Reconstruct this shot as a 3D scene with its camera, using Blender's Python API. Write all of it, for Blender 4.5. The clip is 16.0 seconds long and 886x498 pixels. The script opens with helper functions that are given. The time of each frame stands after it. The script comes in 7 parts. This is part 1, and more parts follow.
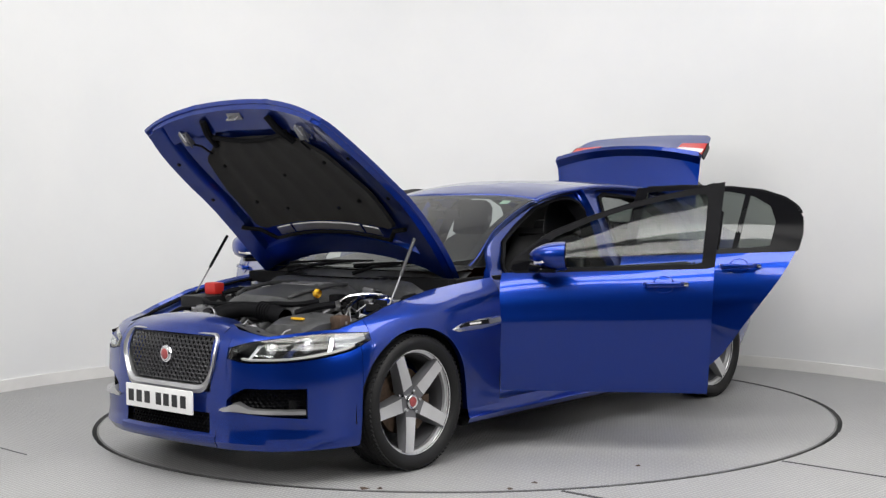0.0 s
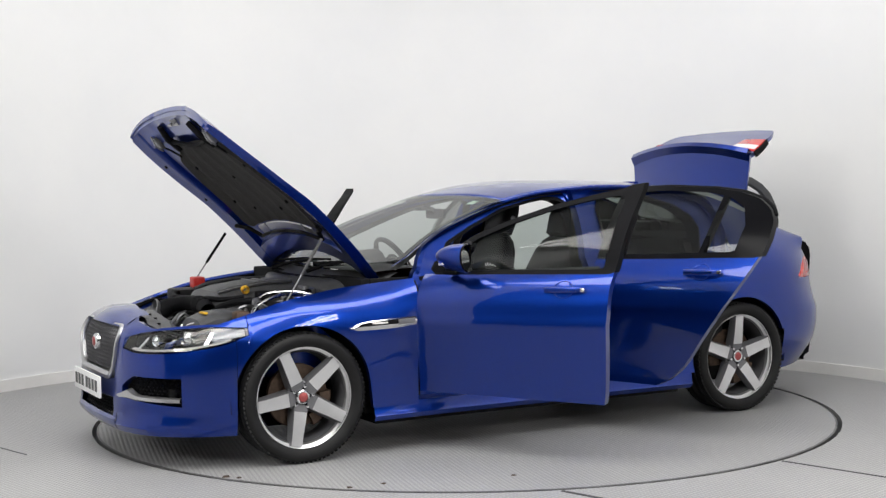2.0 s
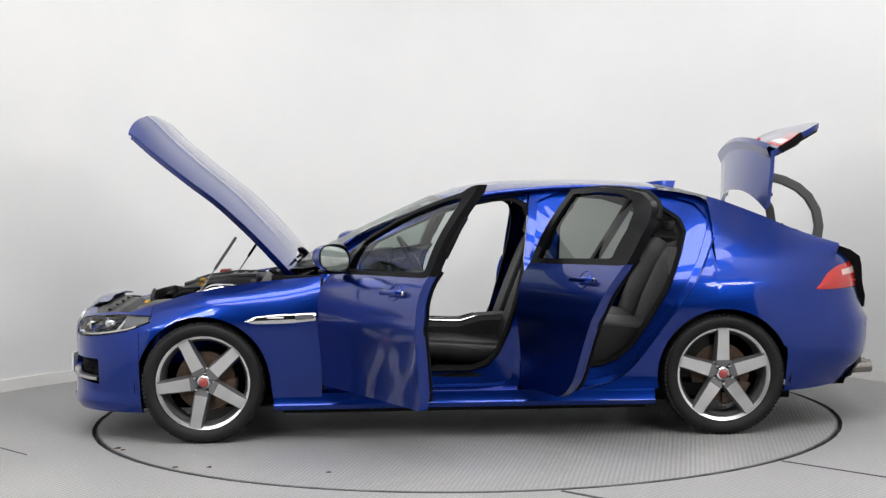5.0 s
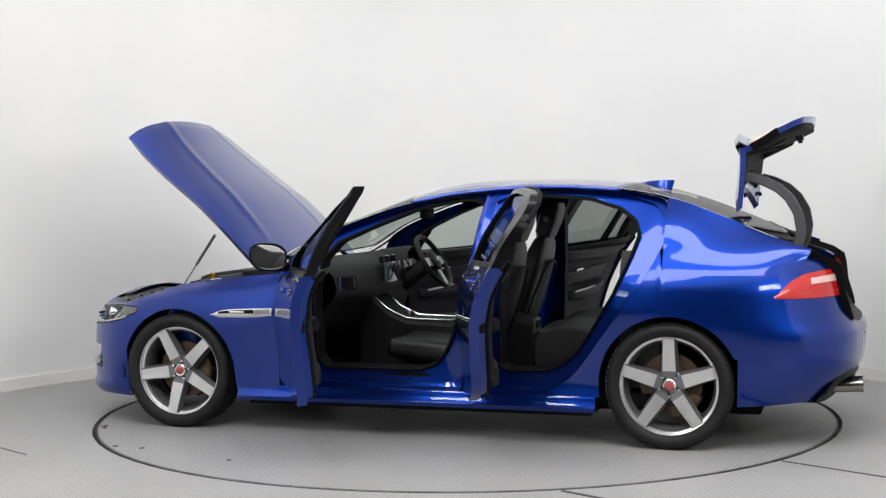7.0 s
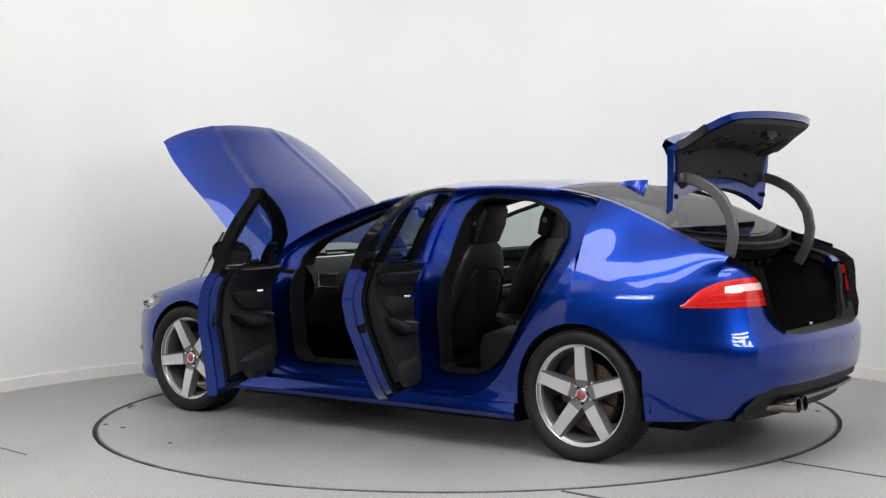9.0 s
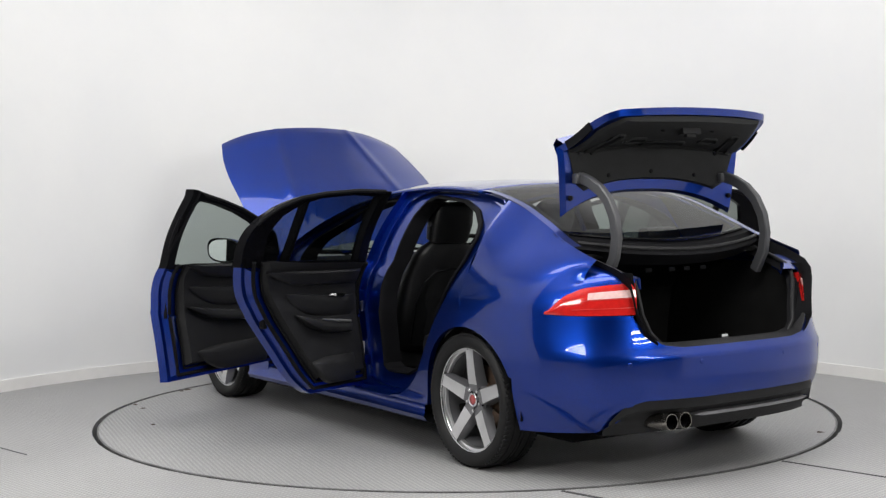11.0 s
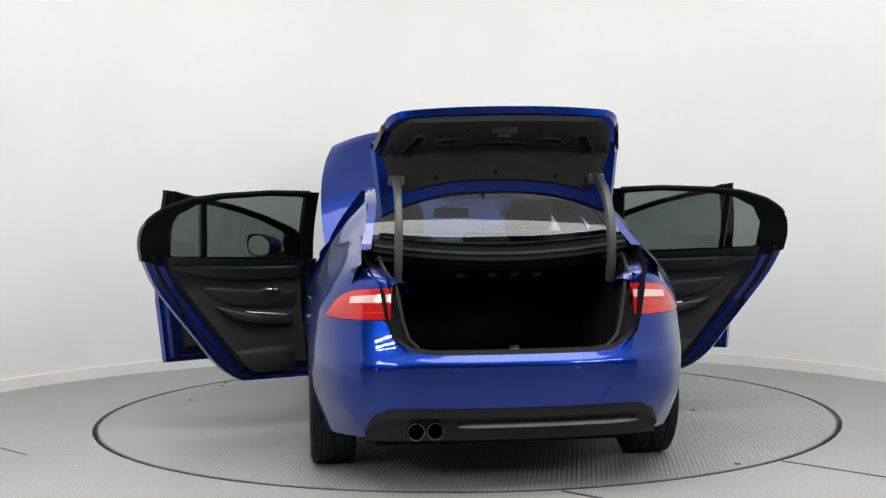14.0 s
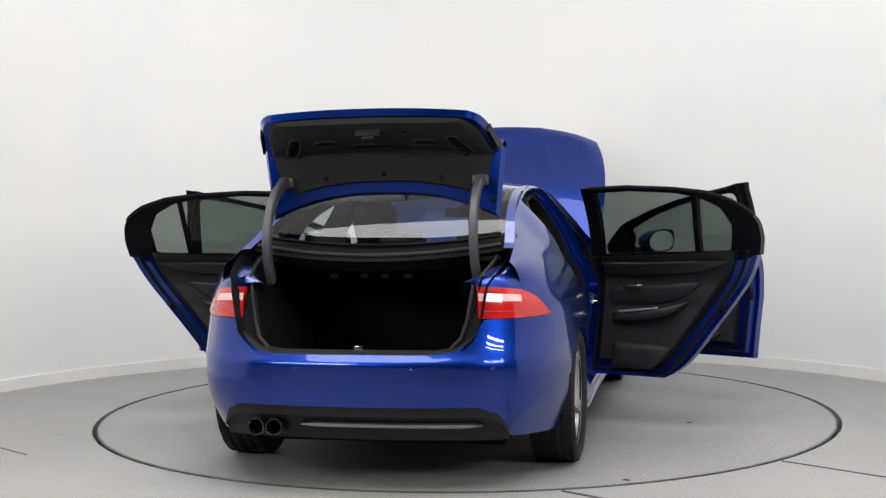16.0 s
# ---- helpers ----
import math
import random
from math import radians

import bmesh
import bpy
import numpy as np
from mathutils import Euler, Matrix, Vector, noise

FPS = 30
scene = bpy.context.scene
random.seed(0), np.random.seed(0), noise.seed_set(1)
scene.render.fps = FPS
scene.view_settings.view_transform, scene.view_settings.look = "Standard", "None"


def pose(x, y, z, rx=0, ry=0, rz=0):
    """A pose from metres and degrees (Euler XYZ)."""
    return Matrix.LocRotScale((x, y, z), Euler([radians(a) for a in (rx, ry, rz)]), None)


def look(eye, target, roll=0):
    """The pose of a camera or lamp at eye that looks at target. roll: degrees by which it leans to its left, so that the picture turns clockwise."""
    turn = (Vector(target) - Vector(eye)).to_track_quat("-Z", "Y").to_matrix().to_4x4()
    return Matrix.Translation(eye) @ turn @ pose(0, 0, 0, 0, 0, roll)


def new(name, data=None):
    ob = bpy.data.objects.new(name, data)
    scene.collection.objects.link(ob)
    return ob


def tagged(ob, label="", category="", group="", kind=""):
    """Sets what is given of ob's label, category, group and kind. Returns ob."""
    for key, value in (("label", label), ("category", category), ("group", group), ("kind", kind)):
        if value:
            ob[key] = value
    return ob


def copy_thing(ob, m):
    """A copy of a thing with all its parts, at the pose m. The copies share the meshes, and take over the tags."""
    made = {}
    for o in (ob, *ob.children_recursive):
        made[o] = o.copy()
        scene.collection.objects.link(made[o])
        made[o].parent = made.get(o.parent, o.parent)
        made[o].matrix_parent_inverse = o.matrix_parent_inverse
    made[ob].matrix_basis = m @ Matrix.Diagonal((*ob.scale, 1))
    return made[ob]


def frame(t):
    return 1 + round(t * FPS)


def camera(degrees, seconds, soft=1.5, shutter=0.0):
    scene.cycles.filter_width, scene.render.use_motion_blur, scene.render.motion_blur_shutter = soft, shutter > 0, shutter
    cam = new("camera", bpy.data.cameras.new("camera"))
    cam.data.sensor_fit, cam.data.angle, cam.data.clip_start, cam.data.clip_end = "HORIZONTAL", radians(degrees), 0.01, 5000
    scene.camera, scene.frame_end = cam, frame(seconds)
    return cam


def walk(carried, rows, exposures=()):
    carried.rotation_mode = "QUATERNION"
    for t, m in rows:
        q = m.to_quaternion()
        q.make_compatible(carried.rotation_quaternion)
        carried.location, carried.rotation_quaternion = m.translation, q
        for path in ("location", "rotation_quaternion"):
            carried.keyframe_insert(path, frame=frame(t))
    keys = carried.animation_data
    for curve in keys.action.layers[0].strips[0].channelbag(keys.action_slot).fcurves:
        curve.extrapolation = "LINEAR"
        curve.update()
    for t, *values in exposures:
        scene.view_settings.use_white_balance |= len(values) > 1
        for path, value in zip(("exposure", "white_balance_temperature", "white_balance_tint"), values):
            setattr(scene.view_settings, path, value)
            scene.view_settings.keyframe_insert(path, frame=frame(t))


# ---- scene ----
# The camera stands still on a tripod in front of the turntable.
cam = camera(37.29, 16.0, soft=1.35)
VIEW = Matrix.Translation((0, -8.034, 1.348)) @ pose(0, 0, 0, 0, 0, 0.884) @ pose(0, 0, 0, 90 - 2.511) @ pose(0, 0, 0, 0, 0, -0.78)
walk(cam, [(0.0, VIEW), (16.0, VIEW)])

# ---- light: a white studio with light panels overhead and beside the camera ----
world = bpy.data.worlds.new("studio_world")
world.use_nodes = True
scene.world = world
bg = world.node_tree.nodes["Background"]
bg.inputs[0].default_value = (0.9, 0.95, 1.0, 1)
bg.inputs[1].default_value = 0.25
scene.view_settings.exposure = 0.0


def soft_box(name, where, target, w, h, watts, tint=(1, 0.985, 0.96)):
    data = bpy.data.lights.new(name, "AREA")
    data.shape, data.size, data.size_y, data.energy, data.color = "RECTANGLE", w, h, watts, tint
    ob = new(name, data)
    ob.matrix_world = look(where, target)
    return ob


# long light panels under the ceiling: two between camera and turntable, one added to brighten the curved wall
for y, watts in ((-4.3, 146), (-2.6, 146), (0.6, 68)):
    soft_box("ceiling_panel", (0.0, y, 4.1), (0, y, 0), 5.6, 1.1, watts)
# two banks of three strip lights on stands beside the camera
for sx in (-1, 1):
    for k in range(3):
        soft_box("strip_light", (sx * 3.8, -6.1, 2.55 + 0.34 * k), (sx * 0.5, 0.5, 0.9), 2.2, 0.13, 36)


# ---- materials ----
def nodes_of(name):
    m = bpy.data.materials.new(name)
    m.use_nodes = True
    t = m.node_tree
    return m, t, t.nodes["Principled BSDF"]


def bump_into(t, b, height, strength, distance):
    n = t.nodes.new("ShaderNodeBump")
    n.inputs["Strength"].default_value, n.inputs["Distance"].default_value = strength, distance
    t.links.new(height, n.inputs["Height"])
    t.links.new(n.outputs[0], b.inputs["Normal"])
    return n


def noise_node(t, scale, detail=4, rough=0.6, coord="Object"):
    c = t.nodes.new("ShaderNodeTexCoord")
    n = t.nodes.new("ShaderNodeTexNoise")
    n.inputs["Scale"].default_value, n.inputs["Detail"].default_value, n.inputs["Roughness"].default_value = scale, detail, rough
    t.links.new(c.outputs[coord], n.inputs["Vector"])
    return n


def ramp_node(t, fac, stops):
    r = t.nodes.new("ShaderNodeValToRGB")
    e = r.color_ramp.elements
    while len(e) < len(stops):
        e.new(0.5)
    for el, (p, c) in zip(e, stops):
        el.position, el.color = p, (*c, 1)
    t.links.new(fac, r.inputs[0])
    return r


def mat(name, col, rough=0.5, metal=0.0, coat=0.0, vary=0.12, scale=9.0, grain=0.0, grain_scale=300.0, spec=0.5):
    """A plain material with broad tone variation, roughness variation and a fine grain."""
    m, t, b = nodes_of(name)
    b.inputs["Metallic"].default_value = metal
    b.inputs["Coat Weight"].default_value = coat
    b.inputs["Coat Roughness"].default_value = 0.03
    b.inputs["Specular IOR Level"].default_value = spec
    n = noise_node(t, scale)
    lo, hi = [c * (1 - vary) for c in col], [min(1, c * (1 + vary)) for c in col]
    r = ramp_node(t, n.outputs[0], [(0.3, lo), (0.7, hi)])
    t.links.new(r.outputs[0], b.inputs["Base Color"])
    mr = t.nodes.new("ShaderNodeMapRange")
    mr.inputs[3].default_value, mr.inputs[4].default_value = max(0.02, rough * 0.85), min(1, rough * 1.15)
    t.links.new(n.outputs[0], mr.inputs[0])
    t.links.new(mr.outputs[0], b.inputs["Roughness"])
    if grain:
        g = noise_node(t, grain_scale, 2)
        bump_into(t, b, g.outputs[0], grain, 0.002)
    return m


def paint_material():
    m, t, b = nodes_of("blue_metallic_paint")
    n = noise_node(t, 2200.0, 1)
    r = ramp_node(t, n.outputs[0], [(0.35, (0.0008, 0.013, 0.15)), (0.55, (0.0012, 0.030, 0.28)), (0.75, (0.004, 0.066, 0.44))])
    t.links.new(r.outputs[0], b.inputs["Base Color"])
    b.inputs["Metallic"].default_value = 0.93
    b.inputs["Roughness"].default_value = 0.33
    b.inputs["Coat Weight"].default_value = 1.0
    b.inputs["Coat Roughness"].default_value = 0.012
    b.inputs["Coat IOR"].default_value = 1.43
    w = noise_node(t, 3.0, 3)
    bump_into(t, b, w.outputs[0], 0.015, 0.02)
    return m


def glass_material(name, tint, alpha_like, rough=0.0):
    """Thin tinted glass: a clear-through layer mixed with a sharp reflection."""
    m = bpy.data.materials.new(name)
    m.use_nodes = True
    t = m.node_tree
    t.nodes.clear()
    out = t.nodes.new("ShaderNodeOutputMaterial")
    tr = t.nodes.new("ShaderNodeBsdfTransparent")
    tr.inputs[0].default_value = (*tint, 1)
    gl = t.nodes.new("ShaderNodeBsdfGlossy")
    gl.inputs["Roughness"].default_value = rough
    gl.inputs[0].default_value = (1, 1, 1, 1)
    lw = t.nodes.new("ShaderNodeLayerWeight")
    lw.inputs[0].default_value = 0.5
    pw = t.nodes.new("ShaderNodeMath")
    pw.operation = "POWER"
    pw.inputs[1].default_value = 3.5
    t.links.new(lw.outputs["Facing"], pw.inputs[0])
    fr = t.nodes.new("ShaderNodeMath")
    fr.operation = "MULTIPLY_ADD"
    fr.inputs[1].default_value, fr.inputs[2].default_value = 0.36, alpha_like
    t.links.new(pw.outputs[0], fr.inputs[0])
    mx = t.nodes.new("ShaderNodeMixShader")
    t.links.new(fr.outputs[0], mx.inputs[0])
    t.links.new(tr.outputs[0], mx.inputs[1])
    t.links.new(gl.outputs[0], mx.inputs[2])
    t.links.new(mx.outputs[0], out.inputs[0])
    return m


def floor_material(name, angle, base):
    """Grey rubber stud flooring: small raised bars in alternating directions, worn and scuffed."""
    m, t, b = nodes_of(name)
    c = t.nodes.new("ShaderNodeTexCoord")
    mp = t.nodes.new("ShaderNodeMapping")
    mp.inputs["Rotation"].default_value = (0, 0, radians(angle))
    t.links.new(c.outputs["Object"], mp.inputs[0])
    ck = t.nodes.new("ShaderNodeTexChecker")
    ck.inputs["Scale"].default_value = 42.0
    t.links.new(mp.outputs[0], ck.inputs["Vector"])
    wa = []
    for d in ("X", "Y"):
        w = t.nodes.new("ShaderNodeTexWave")
        w.wave_type, w.bands_direction = "BANDS", d
        w.inputs["Scale"].default_value = 13.4
        w.inputs["Distortion"].default_value = 0.0
        t.links.new(mp.outputs[0], w.inputs["Vector"])
        wa.append(w)
    mul = t.nodes.new("ShaderNodeMath")
    mul.operation = "MULTIPLY"
    t.links.new(wa[0].outputs["Fac"], mul.inputs[0])
    t.links.new(wa[1].outputs["Fac"], mul.inputs[1])
    broad = noise_node(t, 1.3, 6, 0.65)
    fine = noise_node(t, 60, 4, 0.7)
    add = t.nodes.new("ShaderNodeMath")
    add.operation = "MULTIPLY_ADD"
    t.links.new(fine.outputs[0], add.inputs[0])
    add.inputs[1].default_value = 0.35
    t.links.new(broad.outputs[0], add.inputs[2])
    r = ramp_node(t, add.outputs[0], [(0.35, [base * 0.78] * 3), (0.62, [base] * 3), (0.95, [base * 1.14] * 3)])
    mixc = t.nodes.new("ShaderNodeMix")
    mixc.data_type = "RGBA"
    mixc.inputs[0].default_value = 0.62
    # stud relief shaded in the base colour: gaps darker, tops lighter
    hr = ramp_node(t, mul.outputs[0], [(0.08, [base * 0.55] * 3), (0.5, [base * 1.15] * 3)])
    t.links.new(r.outputs[0], mixc.inputs[6])
    t.links.new(hr.outputs[0], mixc.inputs[7])
    t.links.new(mixc.outputs[2], b.inputs["Base Color"])
    b.inputs["Roughness"].default_value = 0.42
    bump_into(t, b, mul.outputs[0], 0.7, 0.005)
    return m


def wall_material():
    m, t, b = nodes_of("white_studio_paint")
    n = noise_node(t, 0.8, 5, 0.6)
    r = ramp_node(t, n.outputs[0], [(0.3, (0.78, 0.785, 0.79)), (0.7, (0.83, 0.83, 0.825))])
    t.links.new(r.outputs[0], b.inputs["Base Color"])
    b.inputs["Roughness"].default_value = 0.75
    g = noise_node(t, 120, 3)
    bump_into(t, b, g.outputs[0], 0.05, 0.002)
    return m


PAINT = paint_material()
DARKWALL = mat("dark_grey_wall", (0.025, 0.025, 0.027), 0.8, vary=0.1, scale=1.0)
WALL = wall_material()
FLOOR = floor_material("grey_stud_floor", 45, 0.34)
DISC = floor_material("grey_stud_turntable", 12, 0.325)
RUBBER = mat("tyre_rubber", (0.009, 0.009, 0.0095), 0.6, spec=0.25, vary=0.3, grain=0.15)
SEAL = mat("black_rubber_seal", (0.006, 0.006, 0.007), 0.6, vary=0.2, spec=0.06)
GLOSSBLACK = mat("gloss_black_trim", (0.004, 0.004, 0.005), 0.18, vary=0.1, spec=0.07)
PLASTIC = mat("black_grained_plastic", (0.010, 0.010, 0.011), 0.55, spec=0.28, vary=0.25, grain=0.25, grain_scale=500)
DARKPLASTIC = mat("dark_liner_plastic", (0.004, 0.004, 0.0045), 0.8, spec=0.15, vary=0.3, grain=0.2)
LEATHER = mat("black_leather", (0.009, 0.009, 0.010), 0.42, spec=0.35, vary=0.25, grain=0.3, grain_scale=350)
CARPET = mat("black_carpet", (0.006, 0.006, 0.006), 0.95, spec=0.1, vary=0.4, grain=0.6, grain_scale=700)
FELT = mat("charcoal_felt", (0.018, 0.017, 0.016), 0.95, vary=0.35, scale=14, grain=0.6, grain_scale=500)
CHROME = mat("satin_chrome", (0.72, 0.72, 0.73), 0.16, metal=1.0, vary=0.04)
SOOTCHROME = mat("tarnished_chrome", (0.30, 0.28, 0.26), 0.22, metal=1.0, vary=0.25, scale=40)
SATIN = mat("satin_silver", (0.46, 0.46, 0.47), 0.33, metal=0.9, vary=0.05)
ALLOY = mat("machined_alloy", (0.66, 0.66, 0.67), 0.30, metal=0.85, vary=0.06)
GREYALLOY = mat("grey_painted_alloy", (0.17, 0.17, 0.18), 0.38, metal=0.6, vary=0.1)
RUST = mat("rusty_brake_iron", (0.085, 0.055, 0.038), 0.6, metal=0.5, vary=0.4, scale=30)
DARKMESH = mat("dark_grey_mesh_lacquer", (0.06, 0.06, 0.065), 0.35, metal=0.5, vary=0.15)
STEEL = mat("grey_steel_tube", (0.22, 0.22, 0.23), 0.35, metal=0.7, vary=0.15)
GLASS = glass_material("clear_car_glass", (0.50, 0.56, 0.53), 0.03)
SCREENGLASS = glass_material("windscreen_glass", (0.50, 0.56, 0.53), 0.10)
REARGLASS = glass_material("tinted_rear_glass", (0.45, 0.48, 0.46), 0.035)
LINER = mat("charcoal_moulded_liner", (0.014, 0.0145, 0.015), 0.8, vary=0.3, scale=12, grain=0.4, grain_scale=400, spec=0.3)
HINGEGREY = mat("dark_grey_plastic_cover", (0.045, 0.046, 0.05), 0.45, vary=0.15)
ENGINE = mat("dusty_engine_plastic", (0.050, 0.051, 0.053), 0.42, vary=0.35, scale=18, grain=0.25)
TINT = glass_material("privacy_glass", (0.22, 0.245, 0.23), 0.04)
LENS = glass_material("clear_lens", (0.9, 0.92, 0.93), 0.05)
RED = mat("red_tail_lens", (0.48, 0.014, 0.012), 0.1, coat=0.7, vary=0.12, scale=40)
PINKLENS = mat("pale_pink_lens", (0.72, 0.48, 0.46), 0.15, coat=1.0, vary=0.12, scale=60)
WHITELENS = mat("frosted_white_lens", (0.75, 0.72, 0.70), 0.15, coat=1.0, vary=0.08, scale=60)
WHITE = mat("white_plate", (0.78, 0.78, 0.78), 0.35, vary=0.03)
BLACKINK = mat("black_ink", (0.01, 0.01, 0.012), 0.4, vary=0.1)
CAPRED = mat("dull_red_badge", (0.35, 0.07, 0.07), 0.3, metal=0.3, vary=0.3, scale=150)
REDPLASTIC = mat("red_plastic", (0.5, 0.02, 0.015), 0.4, vary=0.1)
YELLOW = mat("yellow_plastic", (0.72, 0.42, 0.02), 0.4, vary=0.1)
TAG = mat("pale_green_tag", (0.45, 0.62, 0.52), 0.4, vary=0.05)
MIRROR = mat("mirror_glass", (0.85, 0.86, 0.87), 0.02, metal=1.0, vary=0.01)
SCREEN = mat("dark_screen_glass", (0.05, 0.07, 0.10), 0.08, coat=1.0, vary=0.2)
DIRT = mat("brown_dirt", (0.06, 0.04, 0.028), 0.9, vary=0.4, scale=80)
SKIRT = mat("white_skirting", (0.80, 0.79, 0.77), 0.5, vary=0.05, scale=3)
SEAM = mat("dark_floor_seam", (0.035, 0.035, 0.037), 0.7, vary=0.3)
EDGE = mat("scuffed_steel_edge", (0.10, 0.10, 0.10), 0.45, metal=0.3, vary=0.5, scale=6)


def glow_material(name, col, power):
    m, t, b = nodes_of(name)
    b.inputs["Base Color"].default_value = (*col, 1)
    b.inputs["Emission Color"].default_value = (*col, 1)
    b.inputs["Emission Strength"].default_value = power
    return m


GLOW = glow_material("orange_footwell_lamp", (1.0, 0.30, 0.10), 9.0)


# ---- mesh helpers ----
def link_mesh(name, verts, faces, material, parent=None, smooth=True, label=""):
    me = bpy.data.meshes.new(name)
    me.from_pydata([tuple(v) for v in verts], [], faces)
    me.validate()
    bm = bmesh.new()
    bm.from_mesh(me)
    bmesh.ops.remove_doubles(bm, verts=bm.verts, dist=1e-5)
    bmesh.ops.recalc_face_normals(bm, faces=bm.faces)
    bm.to_mesh(me)
    bm.free()
    me.materials.append(material)
    if smooth:
        me.shade_smooth()
        me.set_sharp_from_angle(angle=radians(38))
    ob = new(name, me)
    if parent:
        ob.parent = parent
    if label:
        tagged(ob, label)
    return ob


class Mesh:
    """Collects pieces of one mesh."""

    def __init__(self):
        self.v, self.f = [], []

    def add(self, verts, faces):
        n = len(self.v)
        self.v += [tuple(p) for p in verts]
        self.f += [tuple(i + n for i in f) for f in faces]
        return self

    def grid(self, rows, close_u=False, close_v=False):
        """rows: a list of equally long lists of points."""
        h, w = len(rows), len(rows[0])
        faces = []
        for i in range(h if close_v else h - 1):
            for j in range(w if close_u else w - 1):
                faces.append((i * w + j, i * w + (j + 1) % w, (i + 1) % h * w + (j + 1) % w, (i + 1) % h * w + j))
        return self.add([p for r in rows for p in r], faces)

    def slab(self, outer, inner):
        """Two grids of one size, joined at their borders."""
        h, w = len(outer), len(outer[0])
        self.grid(outer)
        self.grid(inner)
        for a, b in ((outer[0], inner[0]), (outer[-1], inner[-1]), ([r[0] for r in outer], [r[0] for r in inner]), ([r[-1] for r in outer], [r[-1] for r in inner])):
            self.grid([a, b])
        return self

    def box(self, lo, hi, bevel=0.0, m=None):
        """A box with chamfered edges."""
        (x0, y0, z0), (x1, y1, z1) = lo, hi
        c = min(bevel, (x1 - x0) / 2.01, (y1 - y0) / 2.01, (z1 - z0) / 2.01)
        bm = bmesh.new()
        bmesh.ops.create_cube(bm, size=1)
        for v in bm.verts:
            v.co = Vector((x0 + (v.co.x + 0.5) * (x1 - x0), y0 + (v.co.y + 0.5) * (y1 - y0), z0 + (v.co.z + 0.5) * (z1 - z0)))
        if c > 0:
            bmesh.ops.bevel(bm, geom=bm.edges[:], offset=c, segments=2, affect="EDGES", profile=0.6)
        bm.verts.index_update()
        vs = [(m @ v.co) if m else v.co.copy() for v in bm.verts]
        fs = [tuple(v.index for v in f.verts) for f in bm.faces]
        bm.free()
        return self.add(vs, fs)

    def lathe(self, profile, m=None, n=48, closed=False):
        """profile: (radius, height) pairs turned about the local z axis."""
        rows = []
        for r, h in profile:
            row = [Vector((r * math.cos(2 * math.pi * k / n), r * math.sin(2 * math.pi * k / n), h)) for k in range(n)]
            rows.append([(m @ p) if m else p for p in row])
        return self.grid(rows, close_u=True, close_v=closed)

    def tube(self, path, r, n=8, caps=True):
        """A round bar along a list of points; r may be a list."""
        pts = [Vector(p) for p in path]
        rows = []
        for i, p in enumerate(pts):
            d = (pts[min(i + 1, len(pts) - 1)] - pts[max(i - 1, 0)]).normalized()
            side = d.cross(Vector((0, 0, 1)))
            if side.length < 0.1:
                side = d.cross(Vector((0, 1, 0)))
            side.normalize()
            up = side.cross(d)
            rr = r[i] if isinstance(r, (list, tuple)) else r
            rows.append([p + (side * math.cos(2 * math.pi * k / n) + up * math.sin(2 * math.pi * k / n)) * rr for k in range(n)])
        base = len(self.v)
        self.grid(rows, close_u=True)
        if caps:
            self.f.append(tuple(base + k for k in range(n)))
            self.f.append(tuple(base + (len(rows) - 1) * n + k for k in range(n)))
        return self

    def put(self, name, material, parent=None, smooth=True, label="", m=None):
        v = [m @ Vector(p) for p in self.v] if m else self.v
        return link_mesh(name, v, self.f, material, parent, smooth, label)


def curve_fn(points):
    """A smooth function through (x, value) pairs, held flat beyond the ends."""
    pts = sorted(points)
    xs = np.array([p[0] for p in pts], float)
    ys = np.array([p[1] for p in pts], float)
    h = np.diff(xs)
    d = np.diff(ys) / h
    tan = np.zeros(len(xs))
    tan[0], tan[-1] = d[0], d[-1]
    for i in range(1, len(xs) - 1):
        tan[i] = 0 if d[i - 1] * d[i] <= 0 else 2 * d[i - 1] * d[i] / (d[i - 1] + d[i])

    def f(x):
        if x <= xs[0]:
            return float(ys[0])
        if x >= xs[-1]:
            return float(ys[-1])
        i = int(np.searchsorted(xs, x)) - 1
        u = (x - xs[i]) / h[i]
        return float((2 * u**3 - 3 * u**2 + 1) * ys[i] + (u**3 - 2 * u**2 + u) * h[i] * tan[i] + (3 * u**2 - 2 * u**3) * ys[i + 1] + (u**3 - u**2) * h[i] * tan[i + 1])

    return f


def lin(a, b, n):
    return [a + (b - a) * i / (n - 1) for i in range(n)]


def mix(a, b, t):
    return a + (b - a) * t


def rounded(points, r, seg=5):
    """A closed 2D polygon with rounded corners."""
    out = []
    n = len(points)
    for i in range(n):
        p, a, b = Vector(points[i]), Vector(points[i - 1]), Vector(points[(i + 1) % n])
        da, db = (a - p), (b - p)
        k = min(r, da.length * 0.45, db.length * 0.45)
        s, e = p + da.normalized() * k, p + db.normalized() * k
        for j in range(seg + 1):
            u = j / seg
            out.append((1 - u) ** 2 * s + 2 * u * (1 - u) * p + u * u * e)
    return out


# ---- the studio ----
CYC = (-0.16, -0.85)
CYC_R = 3.55


